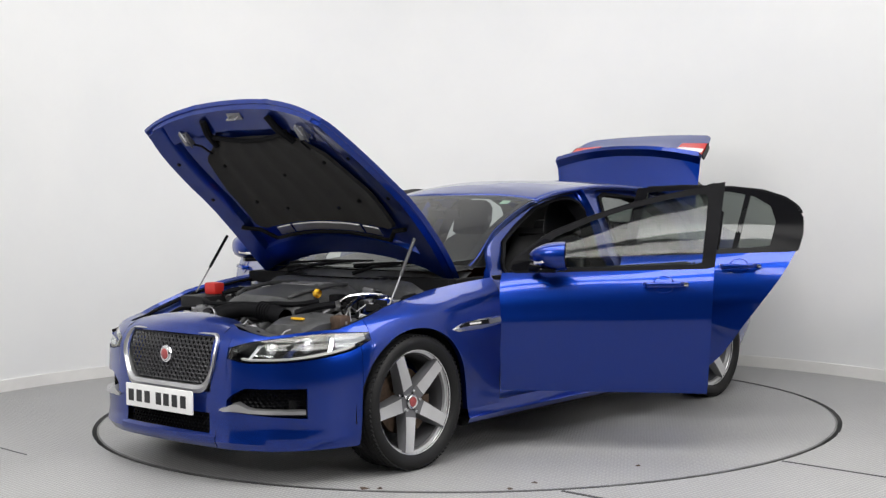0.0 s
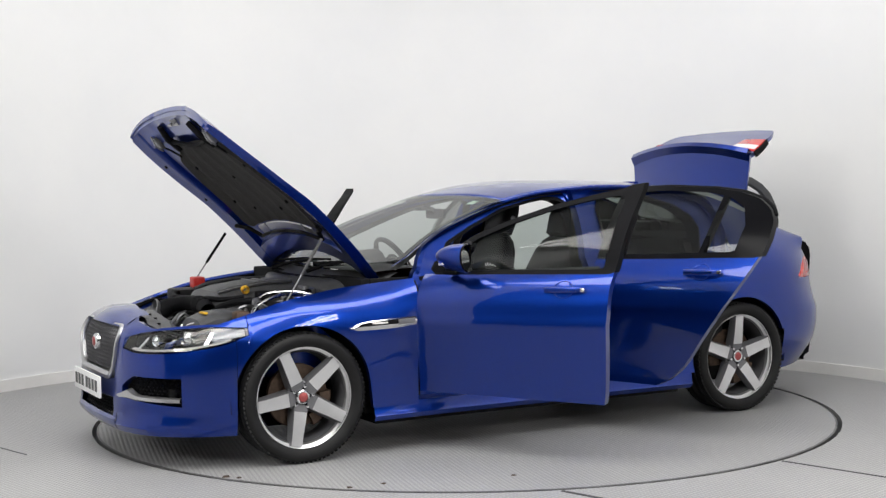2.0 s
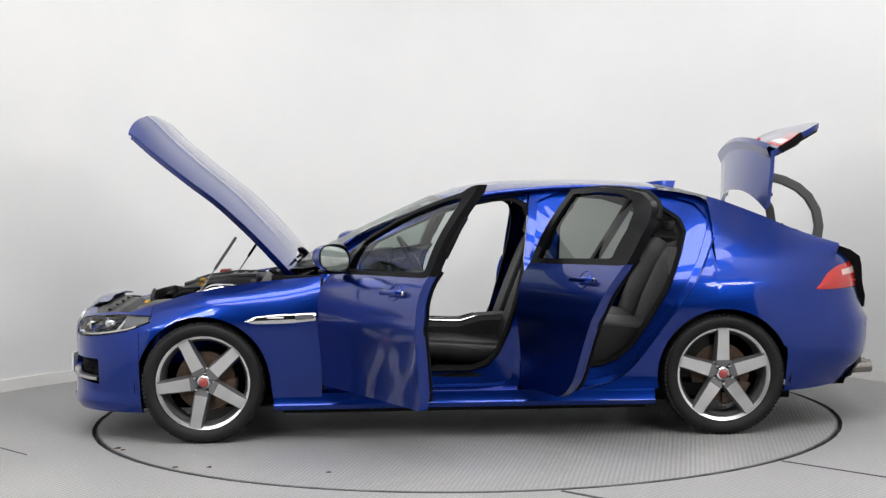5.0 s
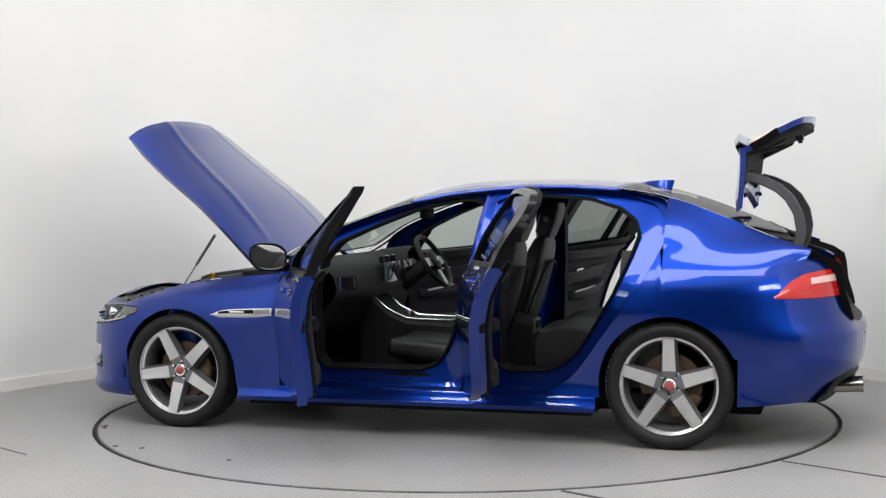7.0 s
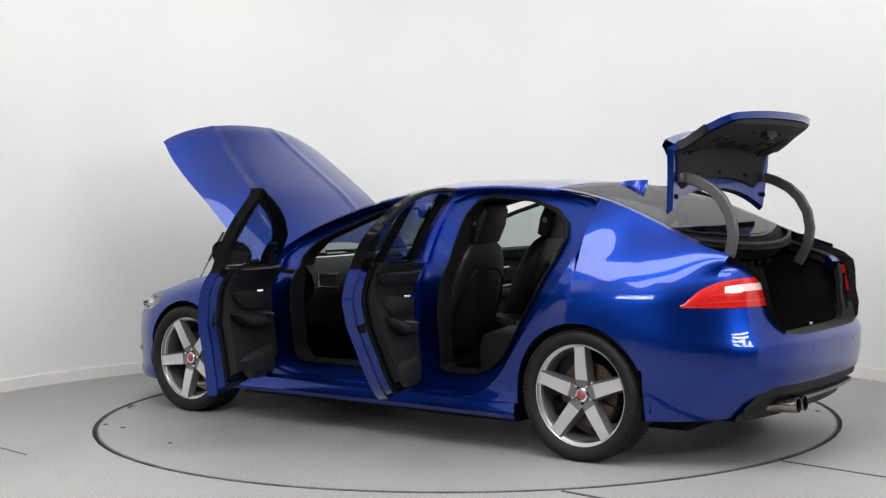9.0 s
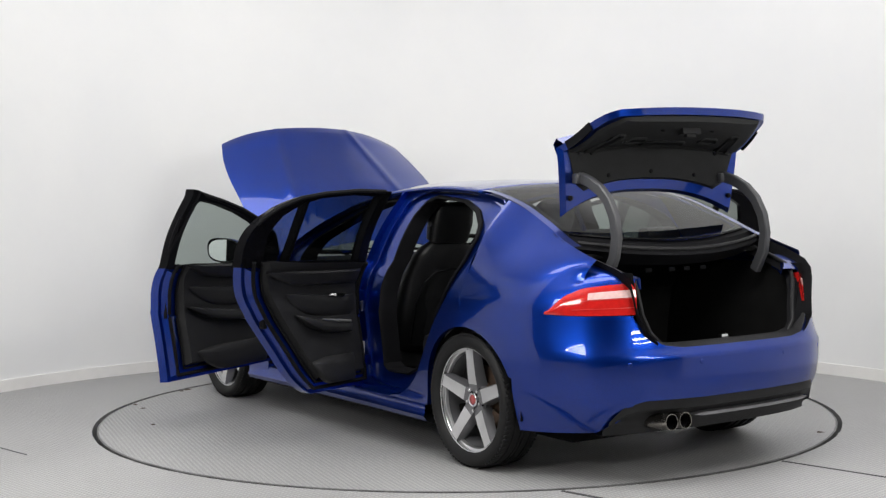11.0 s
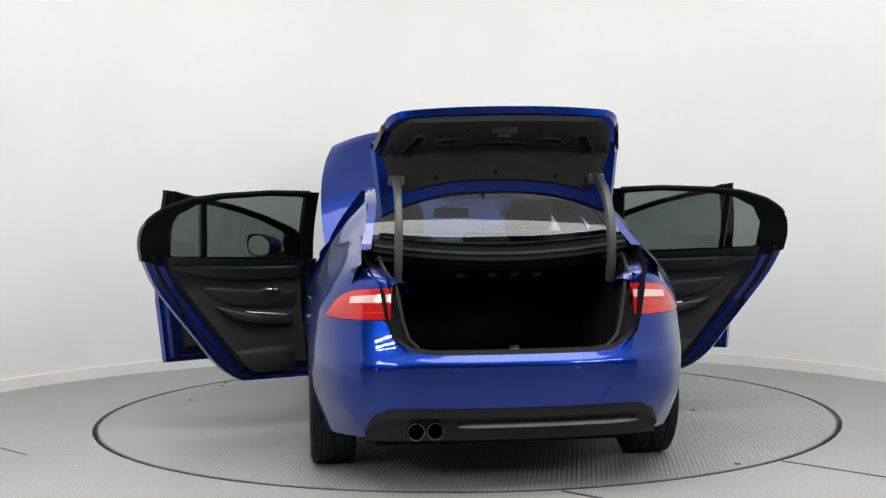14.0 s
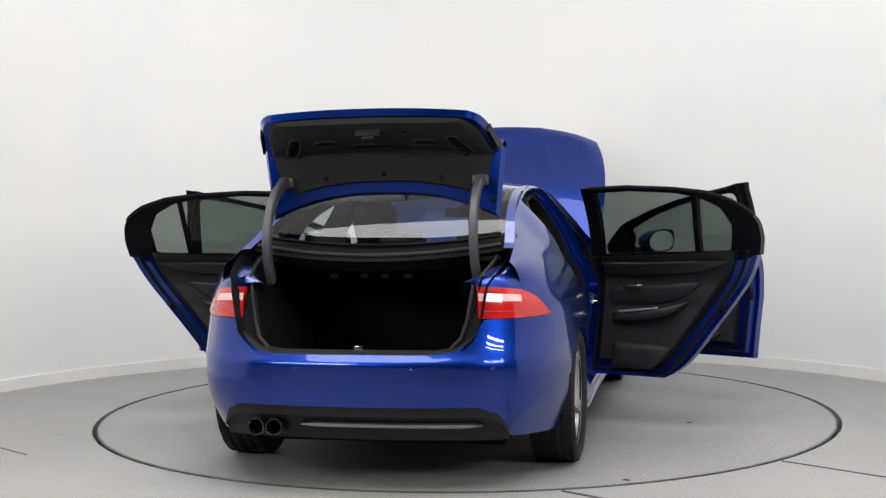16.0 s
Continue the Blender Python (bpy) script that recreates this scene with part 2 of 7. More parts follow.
def studio():
    fl = Mesh()
    # the floor leaves a round opening for the turntable
    n = 96
    ring = [(2.222 * math.cos(2 * math.pi * k / n), 2.222 * math.sin(2 * math.pi * k / n)) for k in range(n)]
    rows = [[(x, y, 0) for x, y in ring]]
    for q in (0.15, 0.5, 1.0):
        row = []
        for x, y in ring:
            k = 14 / max(abs(x), abs(y)) 
            row.append((mix(x, x * k, q), mix(y, y * k, q), 0))
        rows.append(row)
    fl.grid(rows, close_u=True)
    low = [[(x, y, 0) for x, y in ring], [(x, y, -0.12) for x, y in ring]]
    fl.grid(low, close_u=True)
    tagged(fl.put("floor", FLOOR, smooth=False), "grey studded rubber studio floor, scuffed", "floor", kind="structure")
    # curved white wall
    w = Mesh()
    a0, a1 = -38, 218
    def arc(r, z, n=90):
        return [(CYC[0] + r * math.cos(radians(a)), CYC[1] + r * math.sin(radians(a)), z) for a in lin(a0, a1, n)]
    w.slab([arc(CYC_R, z) for z in (0, 1.2, 2.4, 4.2)], [arc(CYC_R + 0.1, z) for z in (0, 1.2, 2.4, 4.2)])
    tagged(w.put("wall_curved", WALL), "curved white painted studio backdrop wall", "wall", kind="structure")
    s = Mesh()
    s.slab([arc(CYC_R - 0.012, z) for z in (0, 0.075, 0.082)], [arc(CYC_R - 0.001, z) for z in (0, 0.075, 0.082)])
    tagged(s.put("baseboard", SKIRT), "low white skirting strip along the curved wall", "skirting", kind="structure")
    # outer room, behind the camera
    for nm, lo, hi in (("wall_front", (-7, -11.2, 0), (7, -11, 4.2)), ("wall_left", (-7.2, -11.2, 0), (-7, 5, 4.2)), ("wall_right", (7, -11.2, 0), (7.2, 5, 4.2)), ("wall_back", (-7.2, 5, 0), (7.2, 5.2, 4.2))):
        tagged(Mesh().box(lo, hi).put(nm, DARKWALL, smooth=False), "plain dark grey studio wall", "wall", kind="structure")
    tagged(Mesh().box((-7.2, -11.2, 4.2), (7.2, 5.2, 4.35)).put("ceiling", WALL, smooth=False), "plain white studio ceiling", "ceiling", kind="structure")


studio()


def turntable():
    root = tagged(new("turntable"), "round grey studded vehicle turntable flush with the floor", "turntable")
    n = 96
    def circ(r, z):
        return [(r * math.cos(2 * math.pi * k / n), r * math.sin(2 * math.pi * k / n), z) for k in range(n)]
    rows = [circ(r, 0) for r in (0.01, 0.7, 1.4, 2.185)]
    Mesh().grid(rows, close_u=True).put("deck", DISC, root, smooth=False)
    Mesh().grid([circ(2.185, 0.0), circ(2.196, -0.002), circ(2.2, -0.1)], close_u=True).put("rim_edge", EDGE, root)
    # dirt trodden onto the deck
    random.seed(11)
    for x, y, r in ((1.90, 1.02, 0.028), (1.33, 1.56, 0.018), (-1.81, -1.11, 0.022), (-0.26, -1.36, 0.016), (1.50, 1.55, 0.02), (0.73, 1.73, 0.014), (1.86, 1.08, 0.016)):
        m = Mesh()
        n_ = 11
        out = [Vector((x + r * random.uniform(0.5, 1.2) * math.cos(2 * math.pi * k / n_), y + r * random.uniform(0.5, 1.2) * math.sin(2 * math.pi * k / n_), 0.0005)) for k in range(n_)]
        mid_ = [Vector((mix(p.x, x, 0.5), mix(p.y, y, 0.5), random.uniform(0.002, 0.006))) for p in out]
        m.grid([out, mid_, [Vector((x, y, 0.006))] * n_], close_u=True)
        m.put("dirt_clod", DIRT, root)
    return root


TURN = turntable()

# ---- the car: body surfaces ----
# Car space: x forward from the middle of the wheelbase, y to its left, z up.
CAR = tagged(new("car"), "blue saloon car with all doors, bonnet and boot open", "car")
AX, HUBZ, ARCH = 1.4175, 0.325, 0.366

PLAN = [(2.262, 0), (2.255, 0.22), (2.225, 0.45), (2.13, 0.66), (1.97, 0.80), (1.75, 0.88), (1.4175, 0.913), (1.0, 0.922), (0.5, 0.915), (0, 0.91),
        (-0.5, 0.91), (-1.0, 0.917), (-1.4175, 0.922), (-1.75, 0.897), (-2.0, 0.835), (-2.2, 0.725), (-2.325, 0.54), (-2.378, 0.28), (-2.39, 0)]


def dense_plan():
    pts = [(p[0], p[1]) for p in PLAN]
    pts = [(pts[1][0], -pts[1][1])] + pts + [(pts[-2][0], -pts[-2][1])]
    out = []
    for i in range(1, len(pts) - 2):
        p0, p1, p2, p3 = [Vector(p) for p in pts[i - 1:i + 3]]
        for k in range(24):
            u = k / 24
            out.append(0.5 * (2 * p1 + (p2 - p0) * u + (2 * p0 - 5 * p1 + 4 * p2 - p3) * u * u + (3 * p1 - p0 - 3 * p2 + p3) * u**3))
    out.append(Vector(PLAN[-1]))
    return out


DP = dense_plan()
SL = [0.0]
for a, b in zip(DP, DP[1:]):
    SL.append(SL[-1] + (b - a).length)
SMAX = SL[-1]
SXS, SYS = np.array([p.x for p in DP]), np.array([p.y for p in DP])


def outline(s):
    """Point and outward normal of the widest outline at arc length s from the nose."""
    e = 0.01
    x, y = np.interp(s, SL, SXS), np.interp(s, SL, SYS)
    x0, y0, x1, y1 = (np.interp(s - e, SL, SXS), np.interp(s - e, SL, SYS), np.interp(s + e, SL, SXS), np.interp(s + e, SL, SYS))
    t = Vector((x1 - x0, y1 - y0))
    if s < e or s > SMAX - e:
        t = Vector((0, 1 if s < e else -1))
    t.normalize()
    n = Vector((t.y, -t.x))
    return Vector((x, y)), n


def s_at(x):
    return float(np.interp(-x, -SXS, SL))


def s_at_y(y, front=True):
    """Arc length where the front (or rear) end reaches half width y."""
    rng = [i for i in range(len(DP)) if (DP[i].x > 1.3 if front else DP[i].x < -1.6)]
    ys = [DP[i].y for i in rng]
    ss = [SL[i] for i in rng]
    return float(np.interp(y, ys, ss)) if front else float(np.interp(-y, [-v for v in ys], ss))


# inset of the surface from the widest outline, by height
STATIONS = [
    (0.0, [(0.15, 0.05), (0.20, 0.008), (0.222, 0.006), (0.235, 0.022), (0.33, 0.020), (0.45, 0.03), (0.59, 0.038), (0.68, 0.055), (0.73, 0.085), (0.755, 0.13), (0.77, 0.2)]),
    (s_at_y(0.5), [(0.15, 0.045), (0.20, 0.008), (0.222, 0.006), (0.24, 0.018), (0.33, 0.018), (0.45, 0.025), (0.59, 0.03), (0.66, 0.06), (0.70, 0.10), (0.73, 0.16), (0.75, 0.22)]),
    (s_at(1.98), [(0.15, 0.05), (0.20, 0.018), (0.222, 0.015), (0.245, 0.022), (0.33, 0.018), (0.45, 0.012), (0.58, 0.02), (0.65, 0.05), (0.69, 0.085), (0.72, 0.13), (0.76, 0.2)]),
    (s_at(1.70), [(0.15, 0.05), (0.22, 0.025), (0.33, 0.012), (0.5, 0.0), (0.62, 0.006), (0.68, 0.03), (0.73, 0.065), (0.76, 0.10), (0.80, 0.16)]),
    (s_at(1.40), [(0.2, 0.035), (0.33, 0.022), (0.5, 0.008), (0.66, 0.0), (0.74, 0.016), (0.79, 0.05), (0.825, 0.095), (0.86, 0.155)]),
    (s_at(1.0), [(0.15, 0.05), (0.24, 0.03), (0.33, 0.03), (0.5, 0.014), (0.64, 0.0), (0.74, 0.012), (0.81, 0.04), (0.86, 0.09), (0.89, 0.14)]),
    (s_at(0.7), [(0.15, 0.055), (0.24, 0.035), (0.33, 0.036), (0.5, 0.024), (0.66, 0.004), (0.685, 0.002), (0.695, 0.006), (0.77, 0.012), (0.83, 0.028), (0.88, 0.055), (0.93, 0.105), (0.97, 0.15)]),
    (s_at(-0.3), [(0.15, 0.05), (0.24, 0.03), (0.33, 0.038), (0.5, 0.026), (0.68, 0.004), (0.705, 0.002), (0.715, 0.006), (0.80, 0.012), (0.86, 0.026), (0.91, 0.048), (0.96, 0.085), (1.0, 0.12)]),
    (s_at(-1.0), [(0.15, 0.05), (0.24, 0.02), (0.33, 0.03), (0.5, 0.017), (0.68, 0.002), (0.72, 0.0), (0.73, 0.004), (0.82, 0.012), (0.88, 0.030), (0.94, 0.058), (0.99, 0.09), (1.05, 0.13)]),
    (s_at(-1.42), [(0.15, 0.05), (0.33, 0.015), (0.5, 0.0), (0.7, 0.0), (0.82, 0.012), (0.89, 0.036), (0.96, 0.07), (1.02, 0.105), (1.08, 0.145)]),
    (s_at(-1.85), [(0.2, 0.08), (0.3, 0.04), (0.45, 0.005), (0.6, 0.0), (0.74, 0.012), (0.82, 0.02), (0.90, 0.045), (0.96, 0.08), (1.01, 0.125), (1.05, 0.17)]),
    (s_at(-2.2), [(0.2, 0.14), (0.3, 0.07), (0.42, 0.012), (0.52, 0.0), (0.597, 0.0), (0.606, 0.006), (0.70, 0.032), (0.80, 0.05), (0.90, 0.072), (0.96, 0.10), (1.0, 0.16)]),
    (SMAX, [(0.2, 0.16), (0.3, 0.08), (0.40, 0.02), (0.50, 0.003), (0.597, 0.0), (0.606, 0.008), (0.66, 0.042), (0.80, 0.09), (0.90, 0.105), (0.97, 0.12), (1.0, 0.15)]),
]
STF = [(s, curve_fn(p)) for s, p in STATIONS]


def inset(s, z):
    s = min(max(s, 0), SMAX)
    n = len(STF)
    i = 0
    while i < n - 2 and s > STF[i + 1][0]:
        i += 1
    k = [max(0, i - 1), i, i + 1, min(n - 1, i + 2)]
    p = [STF[j][0] for j in k]
    v = [STF[j][1](z) for j in k]
    h = p[2] - p[1]
    u = (s - p[1]) / h
    t0 = 0.0 if i == 0 else (v[2] - v[0]) / (p[2] - p[0]) * h
    t1 = 0.0 if i == n - 2 else (v[3] - v[1]) / (p[3] - p[1]) * h
    return (2 * u**3 - 3 * u**2 + 1) * v[1] + (u**3 - 2 * u**2 + u) * t0 + (3 * u**2 - 2 * u**3) * v[2] + (u**3 - u**2) * t1


def body(s, z, depth=0.0):
    """Point of the body side at arc length s and height z, depth metres below the skin."""
    p, n = outline(s)
    q = p - n * (inset(s, z) + depth)
    return Vector((q.x, q.y, z))


# heights of the lines along the car
EDGE_Z = curve_fn([(0.70, 0.905), (0.87, 0.888), (1.17, 0.862), (1.47, 0.815), (1.68, 0.757), (1.94, 0.688), (2.03, 0.668), (2.2, 0.64)])
BELT_Z = curve_fn([(0.80, 0.915), (0.5, 0.928), (0, 0.95), (-0.5, 0.972), (-1.0, 0.992), (-1.4, 1.02)])
RAIL_Z = curve_fn([(1.05, 0.88), (0.80, 0.985), (0.534, 1.135), (0.30, 1.225), (0.114, 1.283), (-0.258, 1.348), (-0.682, 1.372), (-1.122, 1.350), (-1.396, 1.298), (-1.693, 1.19), (-1.864, 1.115), (-1.995, 1.068), (-2.237, 0.993)])
RAIL_Y = curve_fn([(1.05, 0.80), (0.80, 0.755), (0.534, 0.675), (0.114, 0.605), (-0.258, 0.58), (-0.8, 0.572), (-1.2, 0.585), (-1.5, 0.605), (-1.75, 0.635), (-1.95, 0.66), (-2.2, 0.67)])
CROWN_Z = curve_fn([(1.05, 0.925), (0.90, 0.985), (0.5, 1.175), (0.25, 1.285), (0.10, 1.345), (-0.05, 1.385), (-0.3, 1.410), (-0.6, 1.412), (-0.9, 1.404), (-1.15, 1.380), (-1.4, 1.318), (-1.7, 1.205), (-1.93, 1.105), (-2.0, 1.08), (-2.3, 1.03)])


def top(x, a):
    """Point of the roof, screens and pillars: a runs from -1 to 1 between the rails."""
    return Vector((x, RAIL_Y(x) * a, mix(CROWN_Z(x), RAIL_Z(x), abs(a) ** 2.4)))


def side(x, z, depth=0.0):
    """Point of the left flank at x and z, doors and windows included."""
    zb = BELT_Z(x)
    if z <= zb:
        return body(s_at(x), z, depth)
    low = body(s_at(x), zb)
    zr = max(RAIL_Z(x), zb + 0.02)
    u = min(1.0, (z - zb) / (zr - zb))
    y = mix(low.y, RAIL_Y(x) + 0.012, u) + 0.03 * math.sin(math.pi * u) * (1 - 0.2 * u)
    return Vector((x, y - depth, z))


def nose(y, z, d=0.0):
    p = body(s_at_y(abs(y)), z, d)
    return flip(p) if y < 0 else p


def flip(p):
    return Vector((p[0], -p[1], p[2]))


def both(name, mesh, material, parent, label="", smooth=True, thick=0.0):
    """A part and its mirror image on the other side of the car."""
    obs = []
    for k in (0, 1):
        m = Mesh()
        m.v = [flip(p) if k else p for p in mesh.v]
        m.f = mesh.f
        ob = m.put(name, material, parent, smooth, label)
        if thick:
            sheet(ob, thick)
        obs.append(ob)
    return obs


def sheet(ob, t):
    md = ob.modifiers.new("thickness", "SOLIDIFY")
    md.thickness, md.offset = t, -1
    # sheets are turned so that they thicken towards the inside of the car
    me = ob.data
    c = Vector((0, 0, 0.55))
    score = 0.0
    for p in me.polygons:
        d = Vector(p.center) - Vector((max(-1.2, min(1.2, p.center.x)), 0, 0.55))
        score += p.normal.dot(d) * p.area
    if score < 0:
        me.flip_normals()
    return ob


def arch_z(x, r=ARCH):
    for c in (AX, -AX):
        if abs(x - c) < r:
            return HUBZ + math.sqrt(r * r - (x - c) ** 2)
    return 0.0


# front wing: from the door gap to the bumper
def front_wing():
    m = Mesh()
    rows = []
    xs = lin(0.775, 1.04, 10) + lin(1.056, 1.70, 38) + lin(1.702, 1.763, 5)
    for x in xs:
        s = s_at(x)
        lo = max(0.245, arch_z(x))
        hi = EDGE_Z(x) if x <= 1.701 else HLO(s) - 0.003
        rows.append([body(s, mix(lo, hi, j / 16)) for j in range(17)])
    # folded flange at the bonnet gap and round the wheel arch
    m.grid(rows)
    tops = [r[-1] for r in rows if r[-1].x <= 1.701]
    m.grid([tops, [q + Vector((0, -0.022, -0.012)) for q in tops], [q + Vector((0, -0.03, -0.06)) for q in tops]])
    m.grid([[r[0] for r in rows], [r[0] + Vector((0, -0.03, 0.002)) for r in rows]])
    r0 = rows[0]
    m.grid([r0, [p + Vector((0.006, -0.05, 0)) for p in r0]])
    both("front_wing", m, PAINT, CAR)
    # black strip standing in for the shade in the gap behind the wing
    g = Mesh()
    col = [body(s_at(0.772), z) for z in lin(0.285, 0.885, 14)]
    g.slab([[p + Vector((0, -0.006, 0)) for p in col], [p + Vector((0.002, -0.055, 0)) for p in col]], [[p + Vector((-0.012, -0.010, 0)) for p in col], [p + Vector((-0.012, -0.055, 0)) for p in col]])
    both("wing_gap_shade", g, SEAL, CAR)


HLO = curve_fn([(s_at_y(0.43), 0.592), (s_at_y(0.55), 0.574), (s_at_y(0.70), 0.578), (s_at(1.85), 0.612), (s_at(1.70), 0.662)])
HHI = curve_fn([(s_at_y(0.43), 0.634), (s_at_y(0.55), 0.664), (s_at_y(0.70), 0.682), (s_at(1.85), 0.696), (s_at(1.70), 0.692)])
S_H0, S_H1 = s_at_y(0.43), s_at(1.70)


def front_bumper():
    # side pieces, with the lower intake left open
    m = Mesh()
    s_end = s_at(1.765)
    g0, g1 = s_at_y(0.26), s_at_y(0.40)
    i0, i1 = s_at_y(0.43), s_at_y(0.77)
    ss = sorted(set([round(v, 4) for v in lin(s_at_y(0.365), s_end, 60)] + [round(i0, 4), round(i1, 4)]))
    up, low = [], []
    for s in ss:
        x = outline(s)[0].x
        hi = HLO(s) - 0.004 if s > S_H0 else mix(0.735, 0.718, max(0, (s - s_at_y(0.365)) / (S_H0 - s_at_y(0.365))))
        lo = 0.165 if x > 1.80 else 0.165
        mid_lo, mid_hi = 0.32, 0.46
        inside = i0 - 1e-4 <= s <= i1 + 1e-4
        k = (s - i0) / (i1 - i0)
        mid_hi = mix(0.395, 0.455, min(1, max(0, k * 4)) ** 0.7)
        mid_lo = mix(0.345, 0.315, min(1, max(0, k)))
        col = [mix(mid_hi, hi, j / 8) for j in range(9)]
        up.append([body(s, z) for z in col])
        low.append([body(s, mix(lo, mid_lo, j / 5)) for j in range(6)])
    m.grid(up)
    m.grid(low)
    # bridge where there is no intake
    pre = [(u[0], l[-1]) for u, l, s in zip(up, low, ss) if s <= i0 + 1e-3]
    post = [(u[0], l[-1]) for u, l, s in zip(up, low, ss) if s >= i1 - 1e-3]
    for run in (pre, post):
        if len(run) > 1:
            m.grid([[mixv(b, a, q) for q in (0, 0.33, 0.66, 1)] for a, b in run])
    # intake's inner walls
    inn = [(u[0], l[-1], s) for u, l, s in zip(up, low, ss) if i0 - 1e-3 <= s <= i1 + 1e-3]
    for k in (0, 1):
        m.grid([[q[k] for q in inn], [q[k] - Vector((*outline(q[2])[1], 0)) * 0.05 for q in inn]])
    for q in (inn[0], inn[-1]):
        nn = Vector((*outline(q[2])[1], 0)) * 0.05
        m.grid([[q[0], q[1]], [q[0] - nn, q[1] - nn]])
    m.grid([[r[0] for r in low], [r[0] + Vector((-0.03, -0.05, 0.0)) for r in low]])
    end = [body(s_end, z) for z in lin(0.165, HLO(s_end), 8)]
    m.grid([end, [p + Vector((0, -0.04, 0)) for p in end]])
    both("front_bumper", m, PAINT, CAR)
    # middle: strip over the grille, and the lip below
    c = Mesh()
    ss2 = lin(0, s_at_y(0.365), 16)
    rows = [[body(s, z) for z in lin(0.688 - 0.008 * (s / ss2[-1]) ** 2, mix(0.768, 0.735, (s / ss2[-1]) ** 2), 10)] for s in ss2]
    full = [[flip(p) for p in r] for r in rows[:0:-1]] + rows
    c.grid(full)
    c.grid([[r[-1] for r in full], [r[-1] + Vector((-0.05, 0, 0.002)) for r in full]])
    c.put("nose_panel", PAINT, CAR)
    c = Mesh()
    rows = [[body(s, z) for z in lin(0.165, 0.235, 6)] for s in ss2]
    full = [[flip(p) for p in r] for r in rows[:0:-1]] + rows
    c.grid(full)
    c.grid([[r[0] for r in full], [r[0] + Vector((-0.06, 0, 0.0)) for r in full]])
    c.put("front_lip", PAINT, CAR)
    c = Mesh()
    rows = [[body(s, z) for z in lin(0.33, 0.425, 6)] for s in ss2]
    full = [[flip(p) for p in r] for r in rows[:0:-1]] + rows
    c.grid(full)
    c.put("bumper_bar", PAINT, CAR)
    # sides of the lower middle intake
    m = Mesh()
    ssx = lin(s_at_y(0.325), s_at_y(0.365), 4)
    m.grid([[body(s, z) for z in lin(0.2, 0.735, 18)] for s in ssx])
    both("bumper_cheek", m, PAINT, CAR)
    # mesh of bars behind the intakes, splitter blades
    for (y0, y1, z0, z1, dep, nm) in ((0.44, 0.76, 0.33, 0.45, 0.035, "side_intake_mesh"),):
        bm_ = honeycomb(lambda y, z: body(s_at_y(abs(y)), z, dep), y0, y1, z0, z1, 0.026, 0.0035)
        both(nm, bm_, GLOSSBLACK, CAR, "black honeycomb intake mesh")
        back = Mesh()
        back.grid([[body(s, z, 0.052) for z in (0.31, 0.46)] for s in lin(i0, i1, 10)])
        both("intake_backing", back, DARKPLASTIC, CAR)
    b = Mesh()
    rows = []
    for k, s in enumerate(lin(s_at_y(0.395), s_at_y(0.765), 18)):
        u = k / 17
        zc = mix(0.352, 0.345, u) + 0.014 * math.exp(-((u - 0.22) / 0.10) ** 2)
        h = 0.013 + 0.014 * math.exp(-((u - 0.22) / 0.10) ** 2) if k else 0.004
        rows.append([body(s, zc - h, 0.02), body(s, zc - h * 0.6, -0.012), body(s, zc + h * 0.7, -0.010), body(s, zc + h, 0.02)])
    b.grid(rows)
    both("bumper_blade", b, SATIN, CAR, "satin silver blade across the side intake")


def mixv(a, b, t):
    return a + (b - a) * t


def honeycomb(place, y0, y1, z0, z1, size, r, inside=None):
    """Open hexagonal lattice laid on a surface place(y, z)."""
    m = Mesh()
    dx, dz = size, size * 0.62
    j = 0
    z = z0
    done = set()
    while z < z1:
        y = y0 + (dx / 2 if j % 2 else 0)
        while y < y1:
            pts = [(y + dx / 3 * cx, z + dz * 0.66 * cz) for cx, cz in ((1, 0.45), (0, 1), (-1, 0.45), (-1, -0.45), (0, -1), (1, -0.45))]
            for k in range(6):
                a, b = pts[k], pts[(k + 1) % 6]
                if min(a[0], b[0]) < y0 - 0.01 or max(a[0], b[0]) > y1 + 0.01 or min(a[1], b[1]) < z0 - 0.01 or max(a[1], b[1]) > z1 + 0.01:
                    continue
                if inside and not (inside(*a) and inside(*b)):
                    continue
                key = tuple(sorted(((round(a[0], 3), round(a[1], 3)), (round(b[0], 3), round(b[1], 3)))))
                if key in done:
                    continue
                done.add(key)
                m.tube([place(*a), place(*b)], r, 4, caps=False)
            y += dx
        z += dz
        j += 1
    return m


